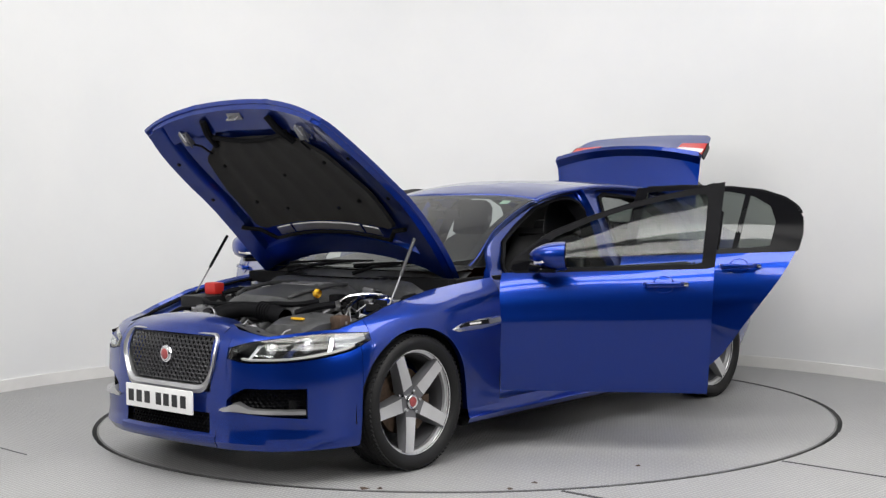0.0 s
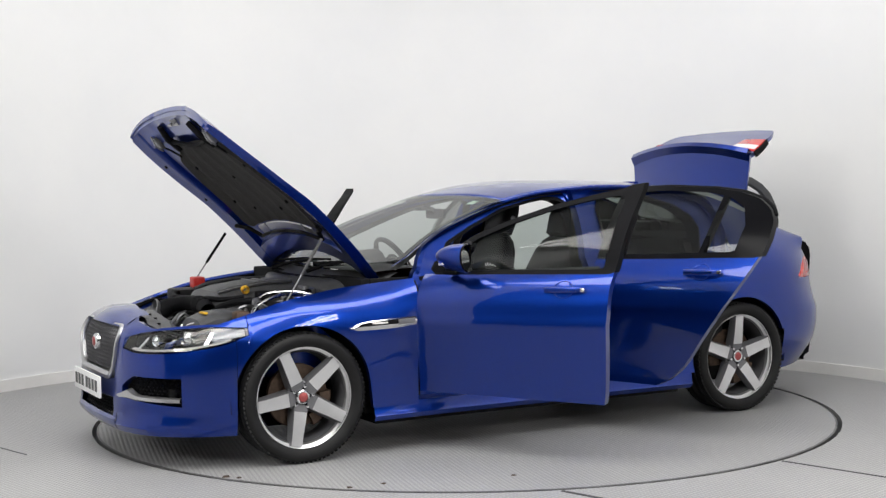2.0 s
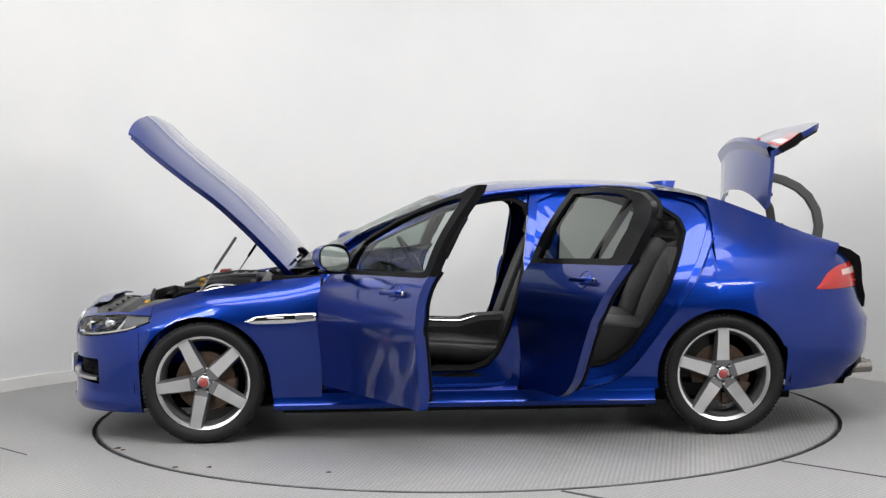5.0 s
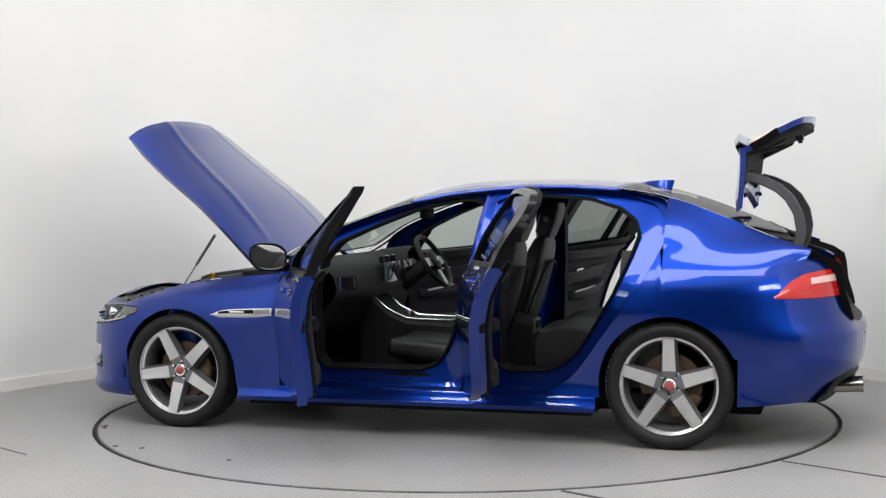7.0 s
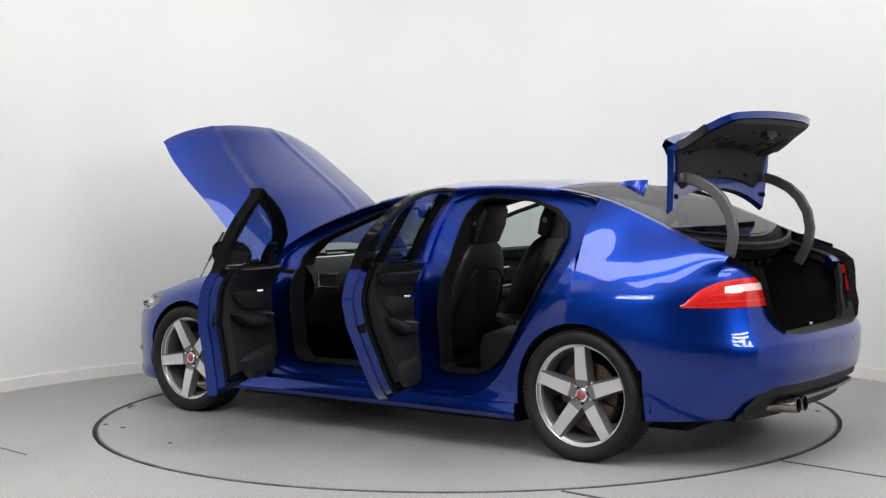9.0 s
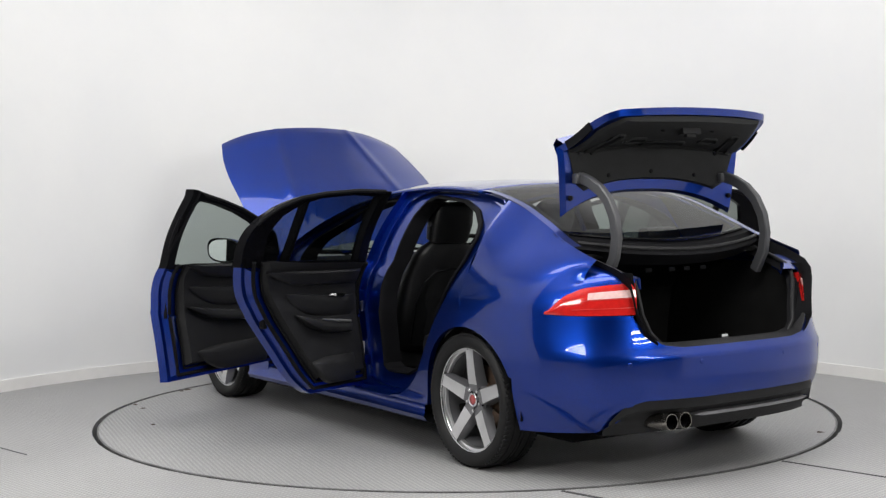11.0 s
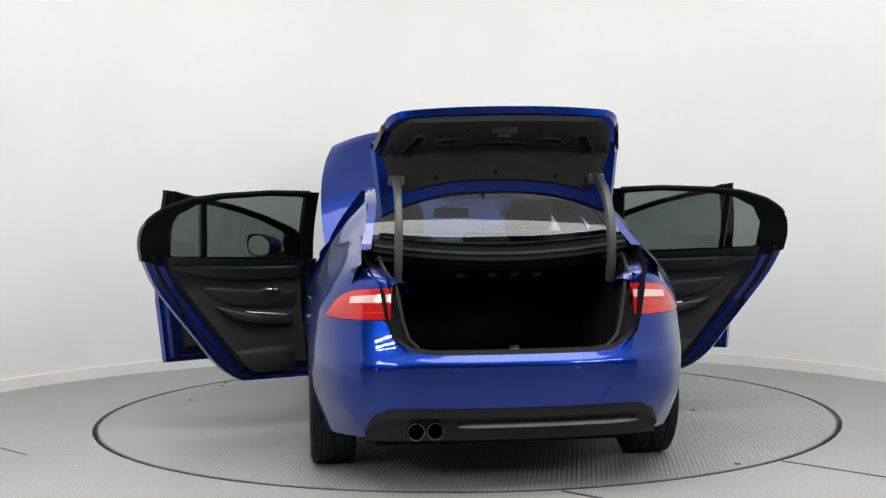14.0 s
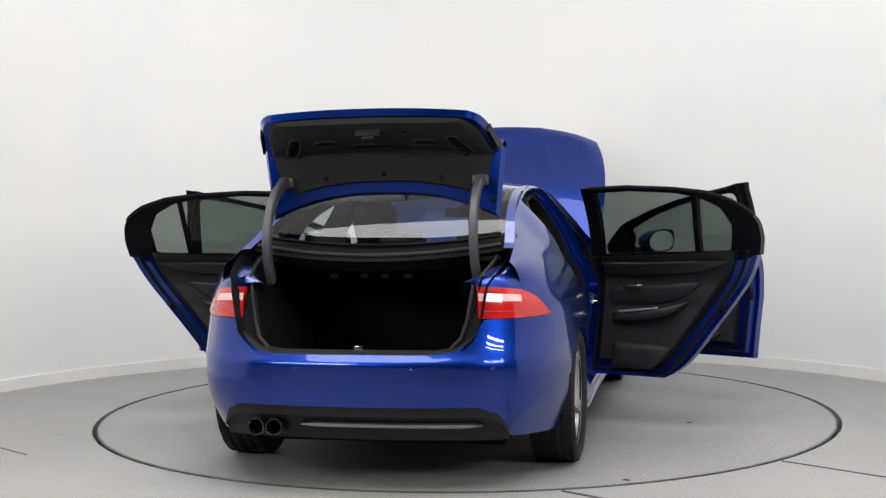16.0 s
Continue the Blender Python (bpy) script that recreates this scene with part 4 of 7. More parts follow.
# ---- wheels ----
def wheel_master():
    """A wheel about its own z axis, the outer face up."""
    root = Mesh()
    # rim barrel and lip
    root.lathe([(0.250, 0.086), (0.256, 0.088), (0.258, 0.080), (0.253, 0.070), (0.240, 0.066), (0.232, 0.04), (0.224, -0.02), (0.226, -0.08), (0.245, -0.1)], None, 72)
    root.lathe([(0.257, 0.075), (0.257, -0.1)], None, 72)
    wh = root.put("wheel", ALLOY, None, label="five spoke machined alloy wheel with black tyre")
    b = Mesh().lathe([(0.2315, 0.055), (0.222, 0.02), (0.2215, -0.05), (0.224, -0.08)], None, 72)
    b.put("rim_barrel", GREYALLOY, wh)
    t = Mesh()
    half = [(0.252, 0.078), (0.256, 0.092), (0.268, 0.104), (0.285, 0.111), (0.300, 0.112), (0.312, 0.107), (0.321, 0.096), (0.326, 0.080), (0.3275, 0.058),
            (0.3215, 0.055), (0.3215, 0.048), (0.3290, 0.045), (0.3295, 0.016), (0.3225, 0.013), (0.3225, 0.006), (0.3297, 0.003)]
    prof = half + [(r, -h) for r, h in half[::-1]]
    t.lathe(prof, None, 96)
    for k in range(84):
        for sgn in (1, -1):
            a = 2 * math.pi * (k + (0.25 if sgn < 0 else 0)) / 84
            mt = Matrix.Rotation(a, 4, "Z") @ Matrix.Translation((0.3245, 0, sgn * 0.083)) @ Matrix.Rotation(radians(25 * sgn), 4, "X")
            t.box((-0.004, -0.0075, -0.017), (0.0035, 0.0075, 0.017), 0.0, mt)
    t.put("tyre", RUBBER, wh, label="black rubber tyre")
    for k in range(5):
        mt = Matrix.Rotation(2 * math.pi * k / 5, 4, "Z")
        s = Mesh()
        rows = []
        for r, w, h, dep in ((0.040, 0.036, 0.060, 0.045), (0.075, 0.036, 0.066, 0.055), (0.13, 0.034, 0.074, 0.05), (0.20, 0.031, 0.081, 0.045), (0.246, 0.031, 0.085, 0.03)):
            rows.append([Vector((r, -w * 1.32, h - dep)), Vector((r, -w * 1.02, h - 0.004)), Vector((r, -w * 0.98, h)), Vector((r, w * 0.98, h)), Vector((r, w * 1.02, h - 0.004)), Vector((r, w * 1.32, h - dep))])
        s.grid([[mt @ p for p in r] for r in rows])
        s.put("spoke_side", GREYALLOY, wh)
        f = Mesh()
        n = len(rows)
        left = [r[2] + Vector((0, 0.001, 0.0015)) for r in rows[1:]]
        right = [r[3] + Vector((0, -0.001, 0.0015)) for r in rows[1:]]
        mid = [(a + b) / 2 + Vector((0, 0, -0.0045)) for a, b in zip(left, right)]
        mid2 = [mixv(a, b, 0.38) + Vector((0, 0, -0.001)) for a, b in zip(left, right)]
        f.grid([[mt @ p for p in q] for q in (left, mid2, [mixv(a, b, 0.62) + Vector((0, 0, -0.001)) for a, b in zip(left, right)], right)])
        f.put("spoke", ALLOY, wh)
        nut = Mesh()
        mn = Matrix.Rotation(2 * math.pi * (k + 0.5) / 5, 4, "Z") @ Matrix.Translation((0.054, 0, 0.03))
        # black disc under the nut paints the shade of its recess
        Mesh().lathe([(0.0165, 0.015), (0.0165, 0.0275), (0.009, 0.0285)], mn, 20).put("nut_recess_shade", SEAL, wh)
        nut.lathe([(0.0105, 0.0), (0.0105, 0.035), (0.008, 0.040), (0.001, 0.041)], mn, 6)
        nut.put("wheel_nut", CHROME, wh)
    h = Mesh().lathe([(0.082, 0.010), (0.080, 0.044), (0.070, 0.050), (0.040, 0.056), (0.036, 0.058)], None, 40)
    h.put("hub", GREYALLOY, wh)
    Mesh().lathe([(0.036, 0.055), (0.036, 0.069), (0.032, 0.072), (0.0245, 0.0705)], None, 32).put("cap_ring", CHROME, wh)
    Mesh().lathe([(0.025, 0.070), (0.018, 0.0735), (0.001, 0.0745)], None, 32).put("centre_cap", CAPRED, wh)
    d = Mesh().lathe([(0.07, 0.0), (0.085, 0.02), (0.09, -0.005), (0.160, -0.005), (0.162, -0.009), (0.162, -0.03), (0.09, -0.032)], None, 64)
    d.put("brake_disc", RUST, wh, label="rusty iron brake disc")
    c = Mesh()
    rows = []
    for a in lin(-34, 34, 12):
        ca, sa = math.cos(radians(a)), math.sin(radians(a))
        rows.append([Vector((r * ca, r * sa, z)) for r, z in ((0.105, 0.0), (0.11, 0.022), (0.165, 0.024), (0.176, 0.012), (0.176, -0.05), (0.105, -0.05))])
    c.grid(rows)
    for r in (rows[0], rows[-1]):
        c.add(r, [(0, 1, 2, 3, 4, 5)])
    c.put("brake_caliper", RUST, wh)
    return wh


def wheels():
    w = wheel_master()
    first = True
    for x, y, spin in ((AX, 0.797, 61), (-AX, 0.797, 36), (AX, -0.797, 20), (-AX, -0.797, 30)):
        # the wheel's z axis points outwards
        turn = pose(0, 0, 0, -90 if y > 0 else 90, 0, 0)
        m = Matrix.Translation((x, y, HUBZ + 0.004)) @ turn @ pose(0, 0, 0, 0, 0, 90 + spin)
        if first:
            o = w
            o.matrix_basis = m
            o.parent = CAR
            first = False
        else:
            o = copy_thing(w, m)
            o.parent = CAR
    # wheel housings
    for c in (AX, -AX):
        h = Mesh()
        rows = []
        for a in lin(-8, 188, 26):
            r = ARCH + 0.012
            rows.append([Vector((c + r * math.cos(radians(a)), y, HUBZ + r * math.sin(radians(a)))) for y in (0.86, 0.80, 0.70, 0.60, 0.52)])
        h.grid(rows)
        h.add([r[-1] for r in rows], [tuple(range(len(rows)))])
        both("wheel_housing", h, DARKPLASTIC, CAR, "black plastic wheel arch liner")


wheels()


# ---- loops of door openings ----
def along(points, n, centre):
    """n points of a closed polygon at even angles round a centre."""
    c = Vector(centre)
    pts = [Vector(p) for p in points]
    out = []
    for k in range(n):
        a = 2 * math.pi * k / n
        d = Vector((math.cos(a), math.sin(a)))
        best = None
        for i in range(len(pts)):
            p, q = pts[i - 1] - c, pts[i] - c
            e = q - p
            den = d.x * e.y - d.y * e.x
            if abs(den) < 1e-12:
                continue
            t = (p.x * e.y - p.y * e.x) / den
            u = (p.x * d.y - p.y * d.x) / den
            if t > 0 and -1e-9 <= u <= 1 + 1e-9 and (best is None or t > best):
                best = t
        out.append(c + d * best)
    return out


def rail_pts(x0, x1, n, dz):
    return [(x, RAIL_Z(x) + dz) for x in lin(x0, x1, n)]


FRONT_GAP = [(0.775, 0.262), (0.775, 0.90), (0.72, 0.99)] + rail_pts(0.66, -0.37, 14, -0.010) + [(-0.385, 1.345), (-0.335, 0.97), (-0.30, 0.30), (-0.285, 0.262)]
FRONT_OPEN = [(0.52, 0.365), (0.57, 0.42), (0.575, 0.80), (0.56, 0.97), (0.48, 1.07), (0.30, 1.152), (0.07, 1.243), (-0.10, 1.282), (-0.22, 1.302), (-0.31, 1.302), (-0.365, 1.27), (-0.388, 1.19), (-0.37, 1.04), (-0.31, 0.793), (-0.245, 0.577), (-0.19, 0.46), (-0.13, 0.395), (-0.04, 0.365)]
REAR_GAP = [(-0.30, 0.262), (-0.335, 0.97), (-0.39, 1.345)] + rail_pts(-0.40, -1.36, 14, -0.010) + [(RD_REAR(z), z) for z in (1.21, 1.139, 1.06, 0.98, 0.852, 0.70, 0.62, 0.547, 0.47, 0.38, 0.30, 0.262)]
REAR_OPEN = [(-0.50, 0.40), (-0.51, 0.80), (-0.555, 1.22), (-0.60, 1.30), (-0.68, 1.322), (-0.96, 1.298), (-1.13, 1.245), (-1.22, 1.18), (-1.245, 1.11), (-1.22, 1.03), (-1.125, 0.803), (-1.00, 0.593), (-0.92, 0.48), (-0.84, 0.415), (-0.75, 0.38), (-0.54, 0.375)]


def jambs():
    for gap, opening, c in ((FRONT_GAP, FRONT_OPEN, (0.12, 0.82)), (REAR_GAP, REAR_OPEN, (-0.78, 0.82))):
        n = 160
        g, o = along(gap, n, c), along(opening, n, c)
        m = Mesh()
        step = [g[k] * 0.72 + o[k] * 0.28 for k in range(n)]
        m.grid([[side(p.x, p.y, 0.004) for p in g], [side(p.x, p.y, 0.045) for p in g], [side(p.x, p.y, 0.052) for p in step],
                [side(p.x, p.y, 0.072) for p in step], [side(p.x, p.y, 0.085) for p in o]], close_u=True)
        both("door_jamb", m, PAINT, CAR)
        s = Mesh()
        s.grid([[side(mix(p.x, c[0], q), mix(p.y, c[1], q), d) for p in o] for q, d in ((-0.012, 0.083), (-0.016, 0.068), (0.004, 0.060), (0.022, 0.066), (0.028, 0.10), (0.03, 0.17))], close_u=True)
        both("door_seal", s, SEAL, CAR, "black rubber door seal")
    # striker plates and label on the middle pillar
    for x, z in ((-0.345, 0.72), (-1.20, 0.70)):
        k = Mesh()
        p = side(x, z, 0.03)
        k.box((p.x - 0.012, p.y - 0.03, z - 0.03), (p.x + 0.012, p.y, z + 0.03), 0.004)
        k.tube([p + Vector((0.01, 0, 0.016)), p + Vector((0.01, 0.022, 0.016)), p + Vector((0.01, 0.022, -0.016)), p + Vector((0.01, 0, -0.016))], 0.004)
        both("door_striker", k, CHROME, CAR)
    lb = Mesh()
    p = side(-0.325, 0.50, 0.040)
    lb.box((-0.342, p.y - 0.003, 0.43), (-0.312, p.y + 0.006, 0.52), 0.001)
    lb.put("pillar_label", WHITELENS, CAR)


jambs()


# ---- doors, hung on their hinges and open ----
def row_sheet(xf, xr, z0, ztop, depth, na=26, nb=26, shrink=0.0):
    rows = []
    for j in range(nb):
        b = j / (nb - 1)
        row = []
        for i in range(na):
            a = i / (na - 1)
            xn = mix(xf(0.8), xr(0.9), a)
            sf, sr, sb, st = shrink if isinstance(shrink, tuple) else (shrink,) * 4
            z = mix(z0 + sb, ztop(xn) - st, b)
            zz = max(z, z0 + sb)
            x = mix(xf(zz) - sf, xr(zz) + sr, a)
            row.append(side(x, z, depth(a, b) if callable(depth) else depth))
        rows.append(row)
    return rows


def inset_poly(poly, c, k):
    return [(mix(p[0], c[0], k), mix(p[1], c[1], k)) for p in poly]


def door(kind, right):
    fr = kind == "front_door"
    hinge = Vector((0.775, 0.885, 0)) if fr else Vector((-0.305, 0.872, 0))
    angle = -61.2 if fr else -67.5
    if fr:
        xf = lambda z: 0.766
        xr = curve_fn([(0.268, -0.262), (0.31, -0.285), (0.5, -0.30), (0.95, -0.325)])
        frame_out = [(0.735, 0.915), (0.715, 0.985), (0.534, 1.118), (0.30, 1.208), (0.114, 1.266), (-0.1, 1.315), (-0.258, 1.345), (-0.366, 1.388), (-0.380, 1.388), (-0.325, 0.94)]
        frame_in = [(0.575, 0.938), (0.515, 1.092), (0.30, 1.184), (0.114, 1.243), (-0.1, 1.293), (-0.24, 1.315), (-0.295, 1.312), (-0.285, 1.20), (-0.262, 0.962)]
        c = (0.08, 1.08)
    else:
        xf = curve_fn([(0.268, -0.312), (0.95, -0.345)])
        xr = lambda z: RD_REAR(z) + 0.020
        frame_out = [(-0.345, 0.955), (-0.398, 1.352), (-0.682, 1.360), (-0.95, 1.348), (-1.122, 1.328), (-1.25, 1.287), (-1.325, 1.235), (-1.366, 1.17), (-1.366, 1.08), (-1.340, 0.985)]
        frame_in = [(-0.415, 0.982), (-0.463, 1.326), (-0.682, 1.336), (-0.95, 1.322), (-1.08, 1.296), (-1.18, 1.24), (-1.215, 1.15), (-1.185, 1.012)]
        c = (-0.85, 1.15)
    belt = lambda x: BELT_Z(x)
    z_low = 0.310 if fr else 0.285

    def loc(p):
        q = Vector(p) - hinge
        return flip(q) if right else q

    base = Vector((hinge.x, -hinge.y if right else hinge.y, 0))
    m4 = Matrix.Translation(base) @ pose(0, 0, 0, 0, 0, -angle if right else angle)
    skin = Mesh()
    skin.slab(row_sheet(xf, xr, z_low, belt, 0.0), row_sheet(xf, xr, z_low, belt, lambda a, b: 0.05, shrink=0.004))
    skin.v = [loc(p) for p in skin.v]
    word = "open blue front door with black window frame" if fr else "open blue rear door with black window frame"
    ob = skin.put(kind, PAINT, CAR, label=word)
    ob.matrix_basis = m4

    def sub(mesh, nm, material, label="", smooth=True):
        mesh.v = [loc(p) for p in mesh.v]
        return mesh.put(nm, material, ob, smooth, label)

    # inner shell, stepped twice towards the cabin
    sh = Mesh()
    sh.slab(row_sheet(xf, xr, z_low, belt, 0.048, shrink=0.03), row_sheet(xf, xr, z_low, belt, 0.085, shrink=0.045))
    sub(sh, "inner_shell", PAINT)
    # rubber seal near the edge
    edge = row_sheet(xf, xr, z_low, belt, 0.090, shrink=(0.035, 0.05, 0.04, 0.0))
    loop = [r[0] for r in edge[::-1]] + edge[0] + [r[-1] for r in edge]
    sl = Mesh()
    sl.tube(loop, 0.011, 6)
    sub(sl, "edge_seal", SEAL)
    # trim card
    tc = Mesh()
    dep = lambda a, b: 0.125 - 0.02 * math.exp(-((b - 0.86) / 0.2) ** 2)
    tc.slab(row_sheet(xf, xr, z_low, belt, 0.085, shrink=(0.07, 0.12, 0.085, 0.0)), row_sheet(xf, xr, z_low, belt, dep, shrink=(0.085, 0.14, 0.105, -0.005)))
    rim_ = row_sheet(xf, xr, z_low, belt, 0.092, shrink=(0.062, 0.105, 0.072, 0.0))
    sl2 = Mesh()
    sl2.tube([r[0] for r in rim_[::-1]] + rim_[0] + [r[-1] for r in rim_], 0.007, 6)
    sub(sl2, "card_seal", SEAL)
    sub(tc, "trim_card", PLASTIC, "black door trim card")
    # upper leather roll, arm rest, pocket
    def band(z0, z1, d0, d1, x0, x1, nm, material, slope=0.0):
        bm_ = Mesh()
        rows = []
        for k, x in enumerate(lin(x0, x1, 16)):
            u = k / 15
            e = 0.35 + 0.65 * math.sin(math.pi * min(1, max(0, u * 1.0))) ** 0.4
            za, zb = z0 + slope * u * u, z1 + slope * u * u
            pinch = 0.5 * (zb - za) * max(0.0, (u - 0.6) / 0.4) ** 2
            za += 1.5 * pinch
            zb -= 0.3 * pinch
            rows.append([side(x, mix(za, zb, 0.5 - 0.5 * math.cos(math.pi * w)), mix(d0, mix(d0, d1, e), min(1.0, 1.15 * math.sin(math.pi * w) ** 0.6))) for w in lin(0, 1, 9)])
        bm_.grid(rows)
        sub(bm_, nm, material)
    xa, xb = (0.62, -0.20) if fr else (-0.43, -1.20)
    band(0.86, 0.94, 0.10, 0.145, xa, xb + (0 if fr else 0.02), "top_roll", LEATHER, 0.03)
    band(0.60, 0.665, 0.115, 0.185, xa - 0.05, xb + (0.04 if fr else 0.27), "arm_rest", LEATHER, 0.07)
    band(0.34, 0.49, 0.115, 0.16, xa - 0.05, xb + (0.10 if fr else 0.38), "door_pocket", PLASTIC)
    band(0.69, 0.80, 0.118, 0.135, xa - 0.02, xb + (0.06 if fr else 0.20), "trim_insert", LEATHER, 0.05)
    hx = 0.40 if fr else -0.55
    ih = Mesh()
    ih.tube([side(hx, 0.80, 0.13), side(hx - 0.02, 0.805, 0.152), side(hx - 0.09, 0.81, 0.152), side(hx - 0.11, 0.81, 0.13)], [0.006, 0.009, 0.009, 0.006])
    sub(ih, "inner_handle", CHROME, "chrome inner door handle")
    gr = Mesh()
    gr.tube([side(xa - 0.10, 0.66, 0.17), side(xa - 0.22, 0.675, 0.185), side(xa - 0.34, 0.69, 0.18)], [0.008, 0.008, 0.004])
    sub(gr, "trim_strip", SATIN)
    # outer handle with its cup
    ox, oz = (-0.075, 0.862) if fr else (-1.02, 0.905)
    cup = Mesh()
    rows = []
    for r, d in ((0.046, -0.0015), (0.04, -0.001), (0.030, 0.006), (0.001, 0.012)):
        rows.append([side(ox + r * 1.15 * math.cos(a), oz + r * 0.85 * math.sin(a), d if d < 0 else -0.0018 + 0) for a in lin(0, 2 * math.pi, 25)[:-1]])
    cup.grid(rows, close_u=True)
    e_ = [side(ox + 0.052 * math.cos(a), oz + 0.041 * math.sin(a), -0.001) for a in lin(0, 2 * math.pi, 29)]
    cup.tube(e_, 0.0035, 6)
    sub(cup, "handle_cup", PAINT)
    hd = Mesh()
    path = [side(ox + 0.105, oz, 0.004), side(ox + 0.085, oz, -0.030), side(ox, oz + 0.002, -0.036), side(ox - 0.085, oz + 0.003, -0.032), side(ox - 0.112, oz + 0.003, 0.004)]
    rows = []
    for k, p in enumerate(path):
        w = (0.010, 0.014, 0.014, 0.014, 0.011)[k]
        rows.append([p + Vector((0, 0.006, 0)) + Vector((0, 0.008 * math.sin(a), w * math.cos(a))) for a in lin(0, 2 * math.pi, 13)[:-1]])
    hd.grid(rows, close_u=True)
    hd.add(rows[0], [tuple(range(12))]).add(rows[-1], [tuple(range(12))])
    sub(hd, "door_handle", PAINT, "blue body-coloured door handle")
    kp = Mesh()
    p = side(ox - 0.112, oz + 0.003, -0.012)
    kp.box((p.x - 0.012, p.y - 0.01, p.z - 0.010), (p.x + 0.012, p.y + 0.012, p.z + 0.010), 0.004)
    sub(kp, "handle_end", CHROME)
    # window frame and glass
    n = 120
    fo, fi = along(frame_out, n, c), along(frame_in, n, c)
    f = Mesh()
    f.grid([[side(p.x, p.y, 0.0) for p in fo], [side(p.x, p.y, -0.001) for p in fi], [side(p.x, p.y, 0.012) for p in fi], [side(p.x, p.y, 0.05) for p in fi], [side(p.x, p.y, 0.055) for p in fo]], close_u=True, close_v=True)
    sub(f, "window_frame", GLOSSBLACK if not fr else SEAL, "black window frame")
    top_edge = Mesh()
    hi = [p for p in fo if p.y > belt(p.x) + 0.05]
    hi.sort(key=lambda p: -p.x)
    if fr:
        te = [side(p.x, p.y - 0.002, 0.05) for p in hi if p.x > -0.36]
    else:
        te = [side(p.x, p.y - 0.002, 0.05) for p in hi if -1.36 < p.x < -0.41]
    top_edge.tube(te, 0.012, 6)
    sub(top_edge, "frame_seal", SEAL)
    g = Mesh()
    rows = [[side(mix(p.x, c[0], q), mix(p.y, c[1], q), 0.016) for p in fi] for q in (0, 0.25, 0.5, 0.75, 1.0)]
    g.grid(rows, close_u=True)
    gl = sub(g, "window_glass", GLASS if fr else TINT, "closed side window glass")
    gl.visible_shadow = False
    if fr:
        sailp = along([(0.72, 0.925), (0.70, 0.985), (0.545, 1.10), (0.505, 1.075), (0.56, 0.94)], 30, (0.62, 0.98))
        sm = Mesh()
        sm.slab([[side(p.x, p.y, -0.003) for p in sailp], [side(mix(p.x, 0.62, 0.95), mix(p.y, 0.98, 0.95), -0.004) for p in sailp]], [[side(p.x, p.y, 0.05) for p in sailp], [side(mix(p.x, 0.62, 0.95), mix(p.y, 0.98, 0.95), 0.05) for p in sailp]])
        sub(sm, "mirror_sail", GLOSSBLACK)
        # door mirror
        mc = Vector((0.515, 0.955, 1.012))
        sh_ = Mesh()
        rows = []
        for u in lin(0, 1, 12):
            x = mc.x + 0.085 - 0.160 * u
            k = math.sqrt(max(0.0, 1 - (1 - u) ** 2.4)) * 0.98 + 0.02
            rows.append([Vector((x - 0.02 * math.sin(a) ** 2, mc.y + 0.104 * k * math.copysign(abs(math.cos(a)) ** 0.75, math.cos(a)), mc.z + 0.074 * k * math.copysign(abs(math.sin(a)) ** 0.8, math.sin(a)) + 0.01 * math.cos(a))) for a in lin(0, 2 * math.pi, 29)[:-1]])
        rows = [[Vector((p.x - 0.32 * (j / 11) * (p.y - mc.y), p.y, p.z)) for p in r] for j, r in enumerate(rows)]
        sh_.grid(rows, close_u=True)
        mir = sub(sh_, "door_mirror", PAINT, "blue door mirror with black lower shell")
        rim_ = Mesh()
        last = rows[-1]
        ctr = sum((Vector(p) for p in last), Vector()) / len(last)
        rim_.grid([last, [mixv(p, ctr, 0.06) + Vector((-0.008, 0, 0)) for p in last], [mixv(p, ctr, 0.12) + Vector((0.004, 0, 0)) for p in last]], close_u=True)
        sub(rim_, "mirror_rim", GLOSSBLACK)
        mg = Mesh()
        gp = [mixv(p, ctr, 0.10) for p in last]
        gp = [Vector((ctr.x + 0.006 - 0.32 * (p.y - ctr.y) + 0.10 * (p.z - ctr.z), p.y, p.z)) for p in gp]
        mg.grid([gp, [mixv(p, Vector((ctr.x + 0.006, ctr.y, ctr.z)), 0.97) for p in gp]], close_u=True)
        sub(mg, "mirror_glass", MIRROR, smooth=False)
        arm = Mesh()
        arm.tube([(0.60, 0.85, 0.945), (0.56, 0.88, 0.945), (0.52, 0.92, 0.955)], [0.03, 0.026, 0.024], 10)
        arm.box((mc.x - 0.06, mc.y - 0.085, mc.z - 0.084), (mc.x + 0.03, mc.y + 0.05, mc.z - 0.058), 0.012)
        sub(arm, "mirror_arm", GLOSSBLACK)
        ind = Mesh()
        ind.tube([(mc.x + 0.055, mc.y - 0.02, mc.z - 0.028), (mc.x + 0.045, mc.y + 0.04, mc.z - 0.03), (mc.x + 0.0, mc.y + 0.080, mc.z - 0.024)], [0.006, 0.011, 0.008], 8)
        sub(ind, "mirror_indicator", WHITELENS)
    else:
        db = Mesh()
        a, b = Vector((-0.975, 1.0)), Vector((-1.035, 1.318))
        db.slab([[side(a.x, a.y, -0.002), side(b.x, b.y, -0.002)], [side(a.x - 0.03, a.y, -0.002), side(b.x - 0.03, b.y, -0.002)]], [[side(a.x, a.y, 0.04), side(b.x, b.y, 0.04)], [side(a.x - 0.03, a.y, 0.04), side(b.x - 0.03, b.y, 0.04)]])
        sub(db, "window_divider", GLOSSBLACK)
    lk = Mesh()
    lz = 0.71
    lx = xr(lz) + 0.045
    p = side(lx, lz, 0.05)
